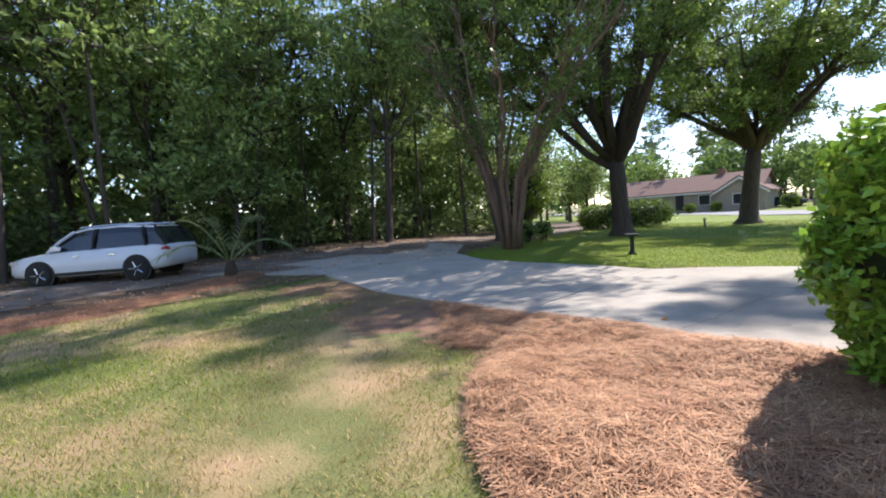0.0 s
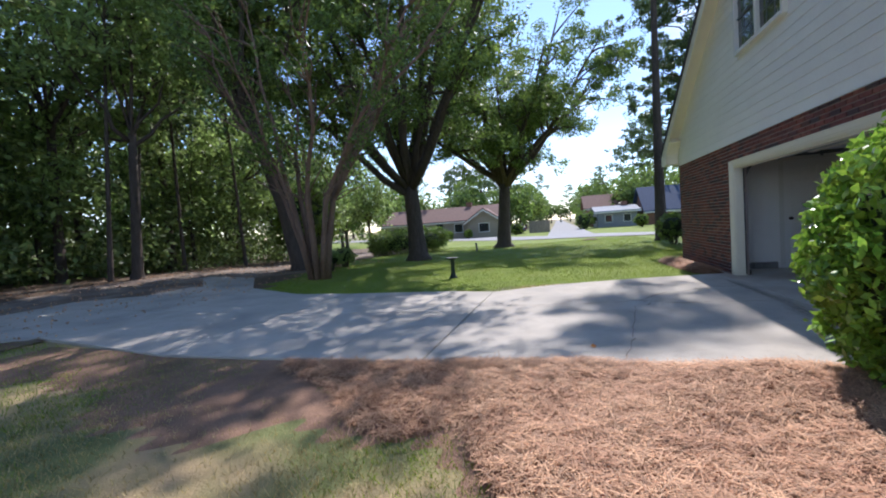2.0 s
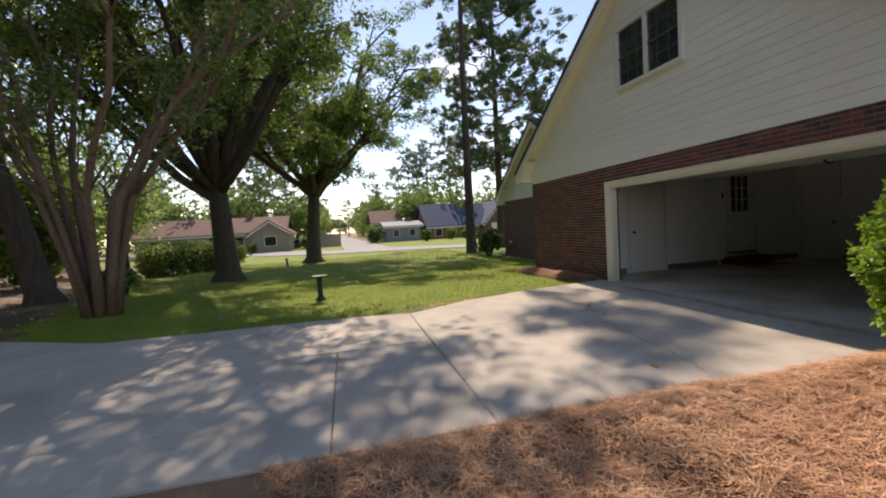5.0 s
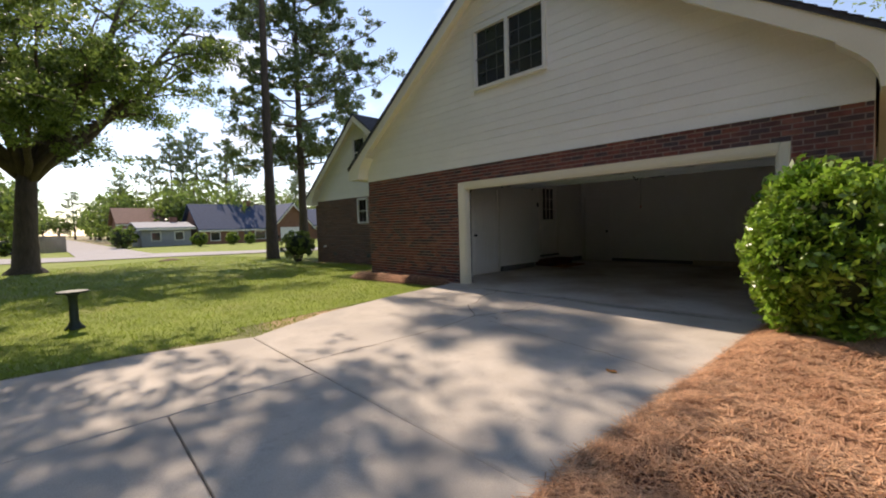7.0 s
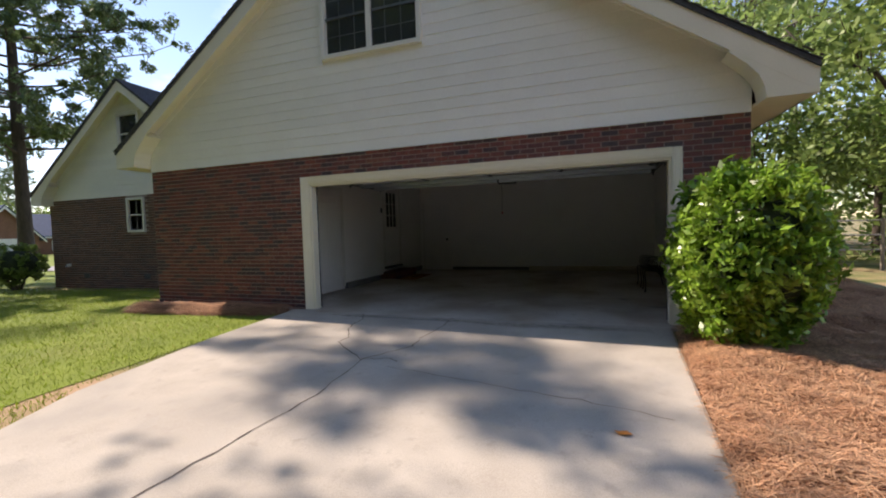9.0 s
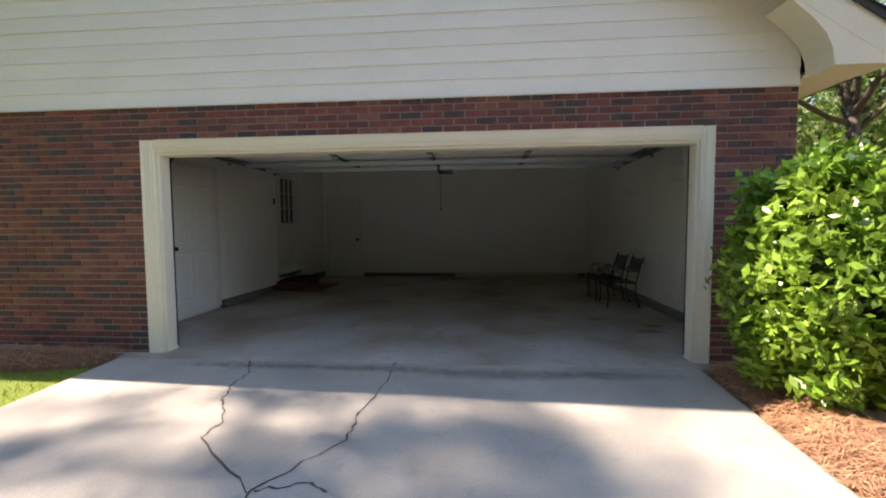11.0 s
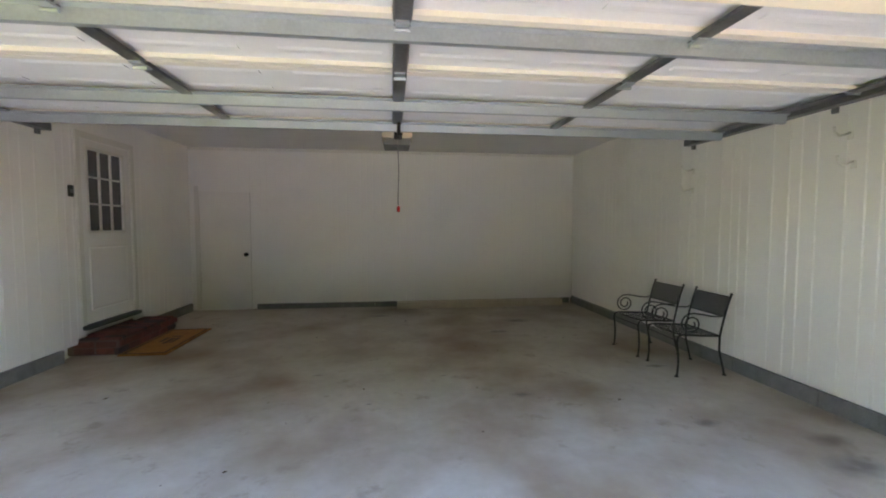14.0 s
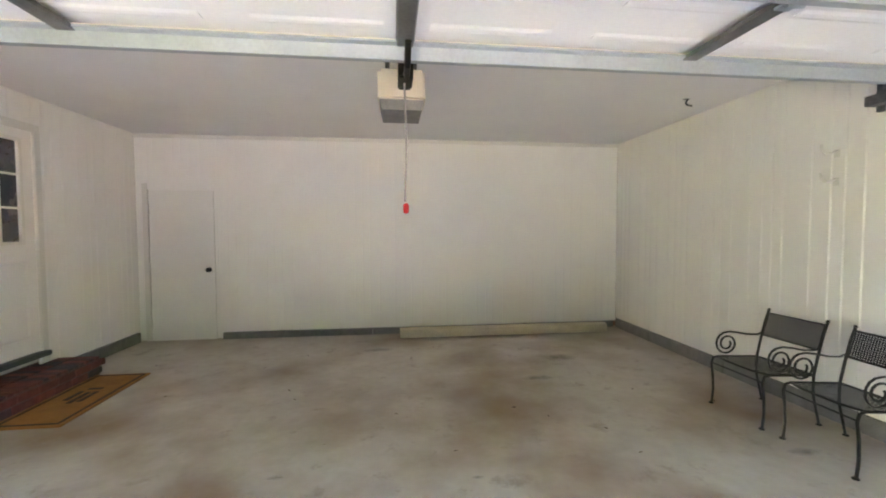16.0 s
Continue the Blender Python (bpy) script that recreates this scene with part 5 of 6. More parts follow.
def shrub(name, m, label, rx, ry, rz, leaves, leaf_size, seed, leaf=None, box=2.0, category="shrub", group="", lift=0.15):
    """A clipped shrub: short stems, a core coloured dark as inner shade and a skin of many small leaves with an uneven
    outline.
    """
    rng = np.random.default_rng(seed)
    top = thing(name, m, label, category, group)
    g = Geo()
    for k in range(7):
        a = 2 * math.pi * k / 7
        g.tube([(0.08 * math.cos(a), 0.08 * math.sin(a), -0.05), (0.35 * rx * math.cos(a), 0.35 * ry * math.sin(a), lift + rz * 0.5), (0.6 * rx * math.cos(a), 0.6 * ry * math.sin(a), lift + rz)], [0.03, 0.02, 0.012], 6)
    g.ob("stems", M_BARK, top, smooth=True)

    def skin(n, lo, hi):
        d = rng.normal(size=(n, 3))
        d /= (np.abs(d) ** box).sum(1)[:, None] ** (1 / box)
        bumps = 1 + 0.06 * np.sin(d[:, :1] * 5 + 1) * np.sin(d[:, 1:2] * 6) + 0.05 * np.sin(d[:, 2:] * 7 + 2)
        rad = lo + (hi - lo) * rng.random((n, 1))
        return d * bumps * rad * np.array([rx, ry, rz]) + np.array([0, 0, lift + rz])
    # closed shell under the skin, its near-black colour painted as inner shade
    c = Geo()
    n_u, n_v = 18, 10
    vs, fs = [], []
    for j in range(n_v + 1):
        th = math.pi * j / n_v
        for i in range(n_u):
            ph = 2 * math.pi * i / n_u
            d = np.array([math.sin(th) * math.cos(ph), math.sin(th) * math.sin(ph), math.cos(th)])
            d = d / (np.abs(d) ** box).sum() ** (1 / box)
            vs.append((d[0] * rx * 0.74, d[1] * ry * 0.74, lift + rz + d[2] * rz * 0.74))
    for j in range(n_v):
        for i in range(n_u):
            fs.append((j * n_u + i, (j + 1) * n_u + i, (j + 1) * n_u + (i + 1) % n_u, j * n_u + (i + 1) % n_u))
    c.add(vs, fs).ob("inner_growth", M_BUSHSHADE, top, "closed core with the shade behind the leaves in its dark colour", smooth=True)
    pts = skin(max(60, leaves // 22), 0.82, 1.0)
    V, F = leaf_cloud(pts, np.full(len(pts), 0.11 * max(rx, rz) + 0.02), leaves, leaf_size, rng)
    new("foliage", array_mesh("foliage", V, F, leaf or M_BUSH)).parent = top
    return top


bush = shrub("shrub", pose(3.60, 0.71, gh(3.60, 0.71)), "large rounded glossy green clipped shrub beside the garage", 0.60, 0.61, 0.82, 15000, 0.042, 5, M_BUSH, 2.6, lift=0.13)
shrub("shrub", pose(21.2, -1.95, gh(21.2, -1.95)), "low dark green shrub at the corner of the house", 0.75, 0.7, 0.6, 2500, 0.06, 6, M_LEAF, 2.2)
shrub("shrub", pose(14.6, 11.6, gh(14.6, 11.6)), "small dark shrub at the edge of the lawn", 0.5, 0.45, 0.35, 1600, 0.05, 7, M_LEAF_W, 2.0, group="lawn edge shrubs")
shrub("shrub", pose(16.3, 11.9, gh(16.3, 11.9)), "small dark shrub at the edge of the lawn", 0.45, 0.45, 0.33, 1500, 0.05, 8, M_LEAF_W, 2.0, group="lawn edge shrubs")
shrub("hedge", pose(27.8, 13.0, gh(27.8, 13.0), 0, 0, -28), "long clipped green hedge beside the lawn", 3.4, 0.75, 0.68, 9000, 0.085, 9, M_LEAF, 5.0, "hedge")
shrub("sapling", pose(21.5, 17.0, gh(21.5, 17), 0, 0, 0), "bright yellow green young tree lit by the sun", 1.9, 1.7, 1.9, 5200, 0.12, 12, M_LEAF_Y, 2.0, "sapling", lift=0.3)

broad_tree("oak_tree", pose(19.5, 9.66, gh(19.5, 9.66)), "large dark trunked oak on the lawn with low limbs", 22.5, 0.41, 3.6, 18, 6.9, 3.6, 95000, 0.088, 21, lean=(-0.2, 0.1), twigs=12, bias=(-2.2, 0.9), taper=0.30)
broad_tree("oak_tree", pose(30.8, 6.9, gh(30.8, 6.9)), "tall spreading oak on the sunny front lawn", 17.5, 0.46, 4.8, 16, 9.0, 5.0, 95000, 0.092, 22, lean=(0.3, -0.3), twigs=10, flare=1.8, taper=0.5)
broad_tree("leaning_tree", pose(15.05, 13.2, gh(15.05, 13.2)), "tall leaning tree with dark trunk beside the drive", 15.0, 0.30, 6.5, 8, 5.2, 6.0, 20000, 0.11, 23, lean=(-1.3, 0.9), leaf=M_LEAF_W, twigs=6)
myrtle(pose(12.2, 10.6, gh(12.2, 10.6)), "tall many stemmed crape myrtle with smooth brown bark", 24)
# its crown, out of view, is shifted to +y to shade the apron
pine("pine_tree", pose(24.8, -2.25, gh(24.8, -2.25)), "tall straight pine beside the house", 20.5, 0.28, 16.9, 2700, 31, "front pines", 0.55, 0.085, 13, (0, 2.1))
pine("pine_tree", pose(28.6, -5.8, gh(28.6, -5.8)), "tall pine with long bare limbs beside the house", 18.5, 0.29, 5.0, 52000, 32, "front pines", 4.2, 0.09, 64)

# woodland: a few kinds, each built once and then copied
kinds = []
for k, (h_, r_, f_, lo_, re_) in enumerate([(13, 0.16, 4.0, 1.0, 3.8), (16, 0.19, 6.0, 2.2, 4.4), (9.5, 0.11, 2.4, 0.5, 3.2)]):
    kinds.append(broad_tree("woodland_tree", pose(3.0 + 4.4 * k, 21.5 + 0.6 * k, gh(3 + 4.4 * k, 21.5 + 0.6 * k) - 0.05), "slender woodland tree in dense shaded leaf", h_, r_, f_, 9, re_, lo_, 5600, 0.125, 40 + k, leaf=M_LEAF_W, group="woodland", clump=1.15, twigs=6))
wp = pine("woodland_pine", pose(17.2, 22.3, gh(17.2, 22.3) - 0.05), "slim pine among the woodland", 19, 0.2, 7.0, 6500, 45, "woodland", 2.8, 0.2, 26)
kinds.append(wp)
rw = random.Random(5)
spots = []
for row, (dy, step) in enumerate([(-1.6, 8.6), (2.6, 4.8), (6.6, 3.9)]):
    x = -16.0 + rw.uniform(0, 2)
    while x < 34:
        yb = 20.6 - 0.10 * max(0, x - 3) + dy + rw.uniform(-0.8, 0.8)
        if x > 24:
            yb += 3.5
        spots.append((x, yb, row))
        x += step * rw.uniform(0.75, 1.3)
for x, y in [(0.6, -9), (-2.5, -6.5), (-3.8, -12), (1.2, -15), (-6.5, -9.5), (-1.0, -18.5), (-8, -15), (2.2, -20), (-5, -21), (-11, -11), (-9.5, -4.5)]:
    spots.append((x, y, 0))
for x, y, row in spots:
    src = kinds[rw.choice([0, 2, 1, 0, 2]) if row == 0 else rw.choice([0, 1, 2, 1, 3])]
    s_ = rw.uniform(0.85, 1.2)
    copy_thing(src, pose(x, y, gh(x, y) - 0.05, rw.uniform(-3, 3), rw.uniform(-3, 3), rw.uniform(0, 360)) @ Matrix.Diagonal((s_, s_, s_ * rw.uniform(0.9, 1.15), 1)))

# slender bare stemmed trees at the wood's edge
stem_tree = pine("slender_tree", pose(1.2, 19.4, gh(1.2, 19.4) - 0.05), "slender pale stemmed tree with a thin high crown", 14.5, 0.085, 7.5, 1100, 47, "woodland", 1.6, 0.13, 14, leaf=M_LEAF_W)
for k in range(14):
    x = -13.5 + 2.45 * k + rw.uniform(-0.6, 0.6)
    y = 19.9 - 0.10 * max(0, x - 3) + rw.uniform(-0.7, 1.6)
    copy_thing(stem_tree, pose(x, y, gh(x, y) - 0.05, rw.uniform(-6, 6), rw.uniform(-6, 6), rw.uniform(0, 360)) @ Matrix.Diagonal((1, 1, rw.uniform(0.75, 1.15), 1)))

# dense undergrowth along the wood's edge
ux = RNG.uniform(-18, 26, 1100)
uy = 20.2 - 0.10 * np.clip(ux - 3, 0, 40) + RNG.uniform(0, 10, 1100)
uz = gz(ux, uy) + RNG.uniform(0.1, 5.5, 1100) * np.where(RNG.random(1100) < 0.45, 1, 0.35)
UV, UF = leaf_cloud(np.stack([ux, uy, uz], 1), RNG.uniform(0.5, 1.3, 1100), 46000, 0.14, RNG, 0.8)
tagged(new("undergrowth", array_mesh("undergrowth", UV, UF, M_UNDER)), "dense dark undergrowth at the wood's edge", "undergrowth", kind="stuff")
bx = RNG.uniform(-34, 36, 700)
by = 31 + RNG.uniform(0, 9, 700)
BV, BF = leaf_cloud(np.stack([bx, by, gz(bx, by) + RNG.uniform(0.2, 11.0, 700)], 1), RNG.uniform(1.0, 2.2, 700), 40000, 0.36, RNG, 0.9)
tagged(new("deep_woods", array_mesh("deep_woods", BV, BF, M_LEAF_W)), "green foliage deep in the wood", "foliage", kind="stuff")
ux, uy = RNG.uniform(-16, 2.4, 420), RNG.uniform(-26, -8, 420)
UV, UF = leaf_cloud(np.stack([ux, uy, gz(ux, uy) + RNG.uniform(0.1, 4.0, 420)], 1), RNG.uniform(0.5, 1.2, 420), 19000, 0.14, RNG, 0.8)
tagged(new("undergrowth", array_mesh("undergrowth", UV, UF, M_LEAF_W)), "loose green undergrowth behind the garage", "undergrowth", kind="stuff")

# far tree line beyond the street
far_kinds = [pine("far_pine", pose(92, 14, -0.6), "distant tall pine beyond the houses", 22, 0.3, 8, 1900, 51, "far trees", 4.0, 0.26, 26),
             broad_tree("far_tree", pose(98, 24, -0.6), "distant leafy tree beyond the houses", 12, 0.3, 3, 7, 5.5, 1.5, 1500, 0.46, 52, leaf=M_LEAF, group="far trees", clump=2.3)]
for k in range(64):
    x = rw.uniform(84, 190)
    y = rw.uniform(-95, 75)
    if abs(y - 1.9) < 8:
        y += 14 * (1 if y > 1.9 else -1)
    src = far_kinds[0 if rw.random() < 0.45 else 1]
    s_ = rw.uniform(0.8, 1.25)
    copy_thing(src, pose(x, y, gh(x, y) - 0.05, 0, 0, rw.uniform(0, 360)) @ Matrix.Diagonal((s_, s_, s_, 1)))
for x, y in [(56, 34), (60, 40), (74, 33), (72, 27), (76, 20), (50, 30), (58, -34), (62, -40), (48, -30), (75, -16), (78, -24), (74, 11), (82, -9), (79, -11)]:
    copy_thing(far_kinds[1], pose(x, y, gh(x, y) - 0.05, 0, 0, rw.uniform(0, 360)) @ Matrix.Diagonal((0.75, 0.75, 0.8, 1)))
# trees that close in along the side street and at its end
for k in range(9):
    for s_ in (-1, 1):
        x, y = 96 + 12 * k + rw.uniform(-3, 3), 1.9 + s_ * rw.uniform(7.5, 9.5)
        copy_thing(far_kinds[1], pose(x, y, gh(x, y) - 0.05, 0, 0, rw.uniform(0, 360)) @ Matrix.Diagonal((0.85, 0.85, rw.uniform(0.8, 1.1), 1)))
for k in range(9):
    x, y = 206 + rw.uniform(-6, 6), -16 + 4.4 * k
    copy_thing(far_kinds[1 if k % 3 else 0], pose(x, y, gh(x, y) - 0.05, 0, 0, rw.uniform(0, 360)) @ Matrix.Diagonal((1.1, 1.1, rw.uniform(0.8, 1.1), 1)))

# young palm at the end of the bed
palm = thing("palm", pose(3.3, 13.5, gh(3.3, 13.5) + 0.06) @ Matrix.Diagonal((1.2, 1.2, 1.2, 1)), "small dusty green palm with arching fronds in the bed", "palm")
Geo().lathe([(0.13, -0.05), (0.15, 0.1), (0.1, 0.3), (0.05, 0.38)], 12).ob("trunk", M_BARK, palm, smooth=True)
for k in range(11):
    a = 2 * math.pi * k / 11 + 0.2 * math.sin(k * 5)
    out, up = (1.0, 1.5) if k % 2 else (1.35, 0.95)
    spine = [Vector((out * t * math.cos(a), out * t * math.sin(a), 0.3 + up * (1.6 * t - 0.85 * t * t * (1.1 if k % 2 else 1.5)))) for t in [i / 9 for i in range(10)]]
    g = Geo().tube(spine, [0.018 * (1 - 0.08 * i) for i in range(10)], 5)
    sd = Vector((-math.sin(a), math.cos(a), 0))
    for i in range(2, 10):
        for q in (0.0, 0.5):
            p = spine[i].lerp(spine[min(9, i + 1)], q)
            for s in (-1, 1):
                d = (sd * s * 0.8 + (spine[i] - spine[i - 1]).normalized() * 0.6 + Vector((0, 0, -0.15))).normalized()
                ln = 0.42 * (1 - 0.06 * abs(i - 5))
                w = d.cross(Vector((0, 0, 1))).normalized() * 0.016
                g.add([p - w, p + d * ln * 0.5 - w * 0.9 + Vector((0, 0, 0.02)), p + d * ln, p + d * ln * 0.5 + w * 0.9 + Vector((0, 0, 0.02)), p + w], [(0, 1, 2, 3, 4)])
    g.ob("frond", M_PALM, palm, "feathered palm frond")


# ---- garden things ----
bath = thing("bird_bath", pose(11.8, 6.0, gh(11.8, 6.0)), "dark green pedestal with flat round top on the lawn", "bird bath")
Geo().lathe([(0.13, 0), (0.13, 0.03), (0.09, 0.07), (0.06, 0.14), (0.055, 0.4), (0.06, 0.52), (0.085, 0.55)], 18).ob("pedestal", M_GREENIRON, bath, smooth=True)
Geo().lathe([(0.06, 0.55), (0.19, 0.575), (0.20, 0.60), (0.185, 0.60), (0.08, 0.585)], 24).ob("bowl", M_GREENIRON, bath, smooth=True)

stake = thing("garden_stake", pose(27.0, 8.2, gh(27, 8.2)), "short dark leaning marker stake on the lawn", "stake")
Geo().tube([(0, 0, -0.05), (0.03, 0.05, 0.5)], 0.06, 8).ob("post", M_STEEL_D, stake)
boxpart("cap", (-0.07, -0.03, 0.48), (0.12, 0.13, 0.54), M_STEEL_D, stake)

mailbox = thing("mailbox", pose(33.5, -6.0, gh(33.5, -6.0)), "black kerbside mailbox on a short post", "mailbox")
boxpart("post", (-0.05, -0.05, -0.1), (0.05, 0.05, 1.0), M_BLACK, mailbox)
Geo().prism([(-0.14, 1.0), (0.14, 1.0), (0.14, 1.14), (0.1, 1.23), (0, 1.26), (-0.1, 1.23), (-0.14, 1.14)], "x", -0.28, 0.28).ob("box", M_BLACK, mailbox)

manhole = thing("drain_cover", pose(32.5, 0.8, gh(32.5, 0.8)), "low dark heap at the edge of the lawn", "mound")
Geo().lathe([(0.7, -0.02), (0.5, 0.06), (0.25, 0.12), (0.05, 0.14)], 16).ob("mound", M_LITTER, manhole, smooth=True)

splash = thing("garden_tap", pose(19.6, WY + 0.02, 0.55), "small white wall fitting on the brick wing", "wall fitting")
boxpart("body", (-0.05, 0, -0.04), (0.05, 0.09, 0.04), M_TRIMWHITE, splash, bevel=0.008)
Geo().tube([(0, 0.09, 0), (0, 0.14, -0.04)], 0.015, 8).ob("spout", M_GALV, splash)

fallen = thing("fallen_leaf", pose(4.83, 2.74, gh(4.83, 2.74) + 0.047), "single orange fallen leaf on the drive", "leaf")
Geo().add([(-0.05, 0, 0.004), (-0.02, 0.03, 0.015), (0.03, 0.028, 0.006), (0.06, 0, 0.018), (0.03, -0.03, 0.004), (-0.02, -0.028, 0.012), (0, 0, 0.002)], [(0, 6, 1), (1, 6, 2), (2, 6, 3), (3, 6, 4), (4, 6, 5), (5, 6, 0)]).ob("blade", M_ORANGE, fallen)

wires = [[(3.0, -12.3, 3.4), (-3, -9.5, 4.6), (-12, -6, 6.8)], [(2.8, -12.4, 2.6), (-3, -10, 3.2), (-12, -7, 4.6)]]
for w in wires:
    line = thing("utility_wire", Matrix(), "thin pale utility wire slung from the house", "wire", "wires")
    Geo().tube(w, 0.012, 6).ob("cable", M_WIRE, line)
pole = thing("utility_pole", pose(-12, -6.5, gh(-12, -6.5)), "weathered wooden utility pole", "pole")
Geo().tube([(0, 0, -0.2), (0, 0, 8)], [0.16, 0.11], 10).ob("shaft", M_WOOD, pole)
fence = thing("fence", pose(-1.5, -7.2, gh(-1.5, -7.2)), "old pale wire and post fence behind the garage", "fence")
for k in range(5):
    Geo().tube([(-4 + k * 2.0, 0, -0.2), (-4 + k * 2.0, 0, 1.25)], 0.04, 8).ob("post", M_WOOD, fence)
for z in (0.5, 0.85, 1.2):
    Geo().tube([(-4, 0, z), (4, 0, z)], 0.018, 6).ob("rail", M_WIRE, fence)


# ---- cars ----
def loft(stations, n):
    """Skin over rings of n points each."""
    g = Geo()
    vs = [p for ring in stations for p in ring]
    fs = [(i * n + k, i * n + (k + 1) % n, (i + 1) * n + (k + 1) % n, (i + 1) * n + k) for i in range(len(stations) - 1) for k in range(n)]
    g.add(vs, fs + [tuple(range(n - 1, -1, -1)), tuple(range((len(stations) - 1) * n, len(stations) * n))])
    return g


def car(name, m, label, paint, suv=True):
    """Front towards +x, origin on the ground at the middle."""
    c = thing(name, m, label, "car")
    W = 0.97
    top_ = 1.05 if suv else 0.88
    rows = [(-2.46, 0.55, top_ - 0.1, 0.80), (-2.40, 0.38, top_, 0.92), (-1.9, 0.30, top_ + 0.03, W), (-0.6, 0.27, top_ + 0.01, W), (0.7, 0.27, top_ - 0.01, W), (1.35, 0.29, top_ - 0.04, W), (1.95, 0.30, top_ - 0.12, 0.95), (2.35, 0.34, top_ - 0.22, 0.86), (2.48, 0.45, top_ - 0.36, 0.70)]
    st = []
    for x, lo, hi, w in rows:
        st.append([(x, -w * 0.92, lo), (x, -w, lo + 0.12), (x, -w * 1.0, (lo + hi) / 2), (x, -w * 0.97, hi - 0.06), (x, -w * 0.90, hi), (x, 0, hi + 0.02), (x, w * 0.90, hi), (x, w * 0.97, hi - 0.06), (x, w, (lo + hi) / 2), (x, w, lo + 0.12), (x, w * 0.92, lo), (x, 0, lo)])
    body = loft(st, 12).ob("body", paint, c, smooth=True)
    roof_z = 1.72 if suv else 1.42
    back, front = (-2.25, 1.05) if suv else (-1.7, 1.0)
    cab = [(back - 0.1, top_, 0.86), (back + 0.28, roof_z - 0.07, 0.70), (-0.9, roof_z, 0.72), (0.05, roof_z - 0.02, 0.72), (0.45, roof_z - 0.1, 0.70), (front + 0.12, top_ - 0.02, 0.86)]
    # glasshouse
    st = []
    for x, z, w in cab:
        zl = top_ - 0.05
        wl_ = 0.88
        st.append([(x, -wl_, zl), (x, -w - (wl_ - w) * 0.25, zl + (z - zl) * 0.72), (x, -w * 0.93, z), (x, w * 0.93, z), (x, w + (wl_ - w) * 0.25, zl + (z - zl) * 0.72), (x, wl_, zl)])
    loft(st, 6).ob("glasshouse", M_CARGLASS, c, "dark tinted glass")
    # roof skin and pillars over the glass
    r = [(x, z, w) for x, z, w in cab[1:5]]
    g = loft([[(x, -w * 0.97, z - 0.03), (x, -w * 0.94, z + 0.025), (x, w * 0.94, z + 0.025), (x, w * 0.97, z - 0.03)] for x, z, w in r], 4)
    g.ob("roof", paint, c, smooth=False)
    for s in (-1, 1):
        for (xa, za), (xb, zb) in [((front + 0.16, top_ - 0.02), (0.45, roof_z - 0.08)), ((-0.15, top_), (-0.22, roof_z - 0.04)), ((back - 0.12, top_), (back + 0.26, roof_z - 0.06)), ((back + 0.5, top_), (back + 0.62, roof_z - 0.05))]:
            Geo().tube([(xa, s * 0.885, za), ((xa + xb) / 2, s * 0.85, (za + zb) / 2 + 0.02), (xb, s * 0.70, zb)], 0.045, 6).ob("pillar", paint if xa > 0.5 else M_BLACK, c)
        Geo().tube([(-1.9, s * 0.62, roof_z + 0.04), (-0.6, s * 0.66, roof_z + 0.07), (0.3, s * 0.64, roof_z + 0.03)], 0.02, 6).ob("roof_rail", M_CHROME, c)
        Geo().box((0.75, s * 0.93 - 0.02, top_ + 0.02), (0.95, s * 1.12 + 0.02, top_ + 0.17) if s > 0 else (0.95, s * 0.93 + 0.02, top_ + 0.17)).ob("mirror", paint, c, bevel=0.03) if s > 0 else Geo().box((0.75, -1.12, top_ + 0.02), (0.95, -0.93, top_ + 0.17)).ob("mirror", paint, c, bevel=0.03)
        Geo().box((2.0, s * 0.80 - 0.1, top_ - 0.33), (2.38, s * 0.80 + 0.1, top_ - 0.21)).ob("headlight", M_LAMPGLASS, c, "clear headlight", bevel=0.03)
        Geo().box((-2.44, s * 0.80 - 0.12, top_ - 0.18), (-2.2, s * 0.80 + 0.135, top_ - 0.05)).ob("tail_light", M_TAIL, c, "red tail light", bevel=0.03)
        Geo().box((-1.5, s * 0.955 - 0.025, 0.30), (1.45, s * 0.955 + 0.025, 0.42)).ob("sill", M_BLACK, c, bevel=0.015)
        for x in (-1.45, 1.45):
            Geo().tube([(x, s * 0.80, 0.37), (x, s * 0.985, 0.37)], 0.44, 26).ob("wheel_arch", M_BLACK, c)
            wh = new("wheel")
            wh.parent = c
            wh.matrix_basis = pose(x, s * 0.90, 0.365, 90, 0, 0)
            Geo().lathe([(0.25, -0.12), (0.345, -0.12), (0.365, -0.08), (0.365, 0.08), (0.345, 0.12), (0.25, 0.12)], 28).ob("tyre", M_RUBBER, wh, smooth=True)
            Geo().lathe([(0.25, -0.115), (0.25, 0.115), (0.21, 0.1), (0.05, 0.09)], 28).ob("rim", M_CHROME, wh)
            for k in range(5):
                a = 2 * math.pi * k / 5
                Geo().tube([(0.04 * math.cos(a), 0.04 * math.sin(a), -s * 0.125), (0.235 * math.cos(a), 0.235 * math.sin(a), -s * 0.125)], 0.028, 6).ob("spoke", M_CHROME, wh)
        for x in (-0.75, 0.35):
            Geo().box((x - 0.09, s * 0.975 - 0.015, top_ - 0.2), (x + 0.09, s * 0.975 + 0.015, top_ - 0.165)).ob("door_handle", M_CHROME, c)
    Geo().box((2.36, -0.42, 0.55), (2.475, 0.42, top_ - 0.33)).ob("grille", M_BLACK, c, bevel=0.02)
    Geo().box((2.3, -0.75, 0.32), (2.45, 0.75, 0.45)).ob("bumper", M_BLACK, c, bevel=0.03)
    return c


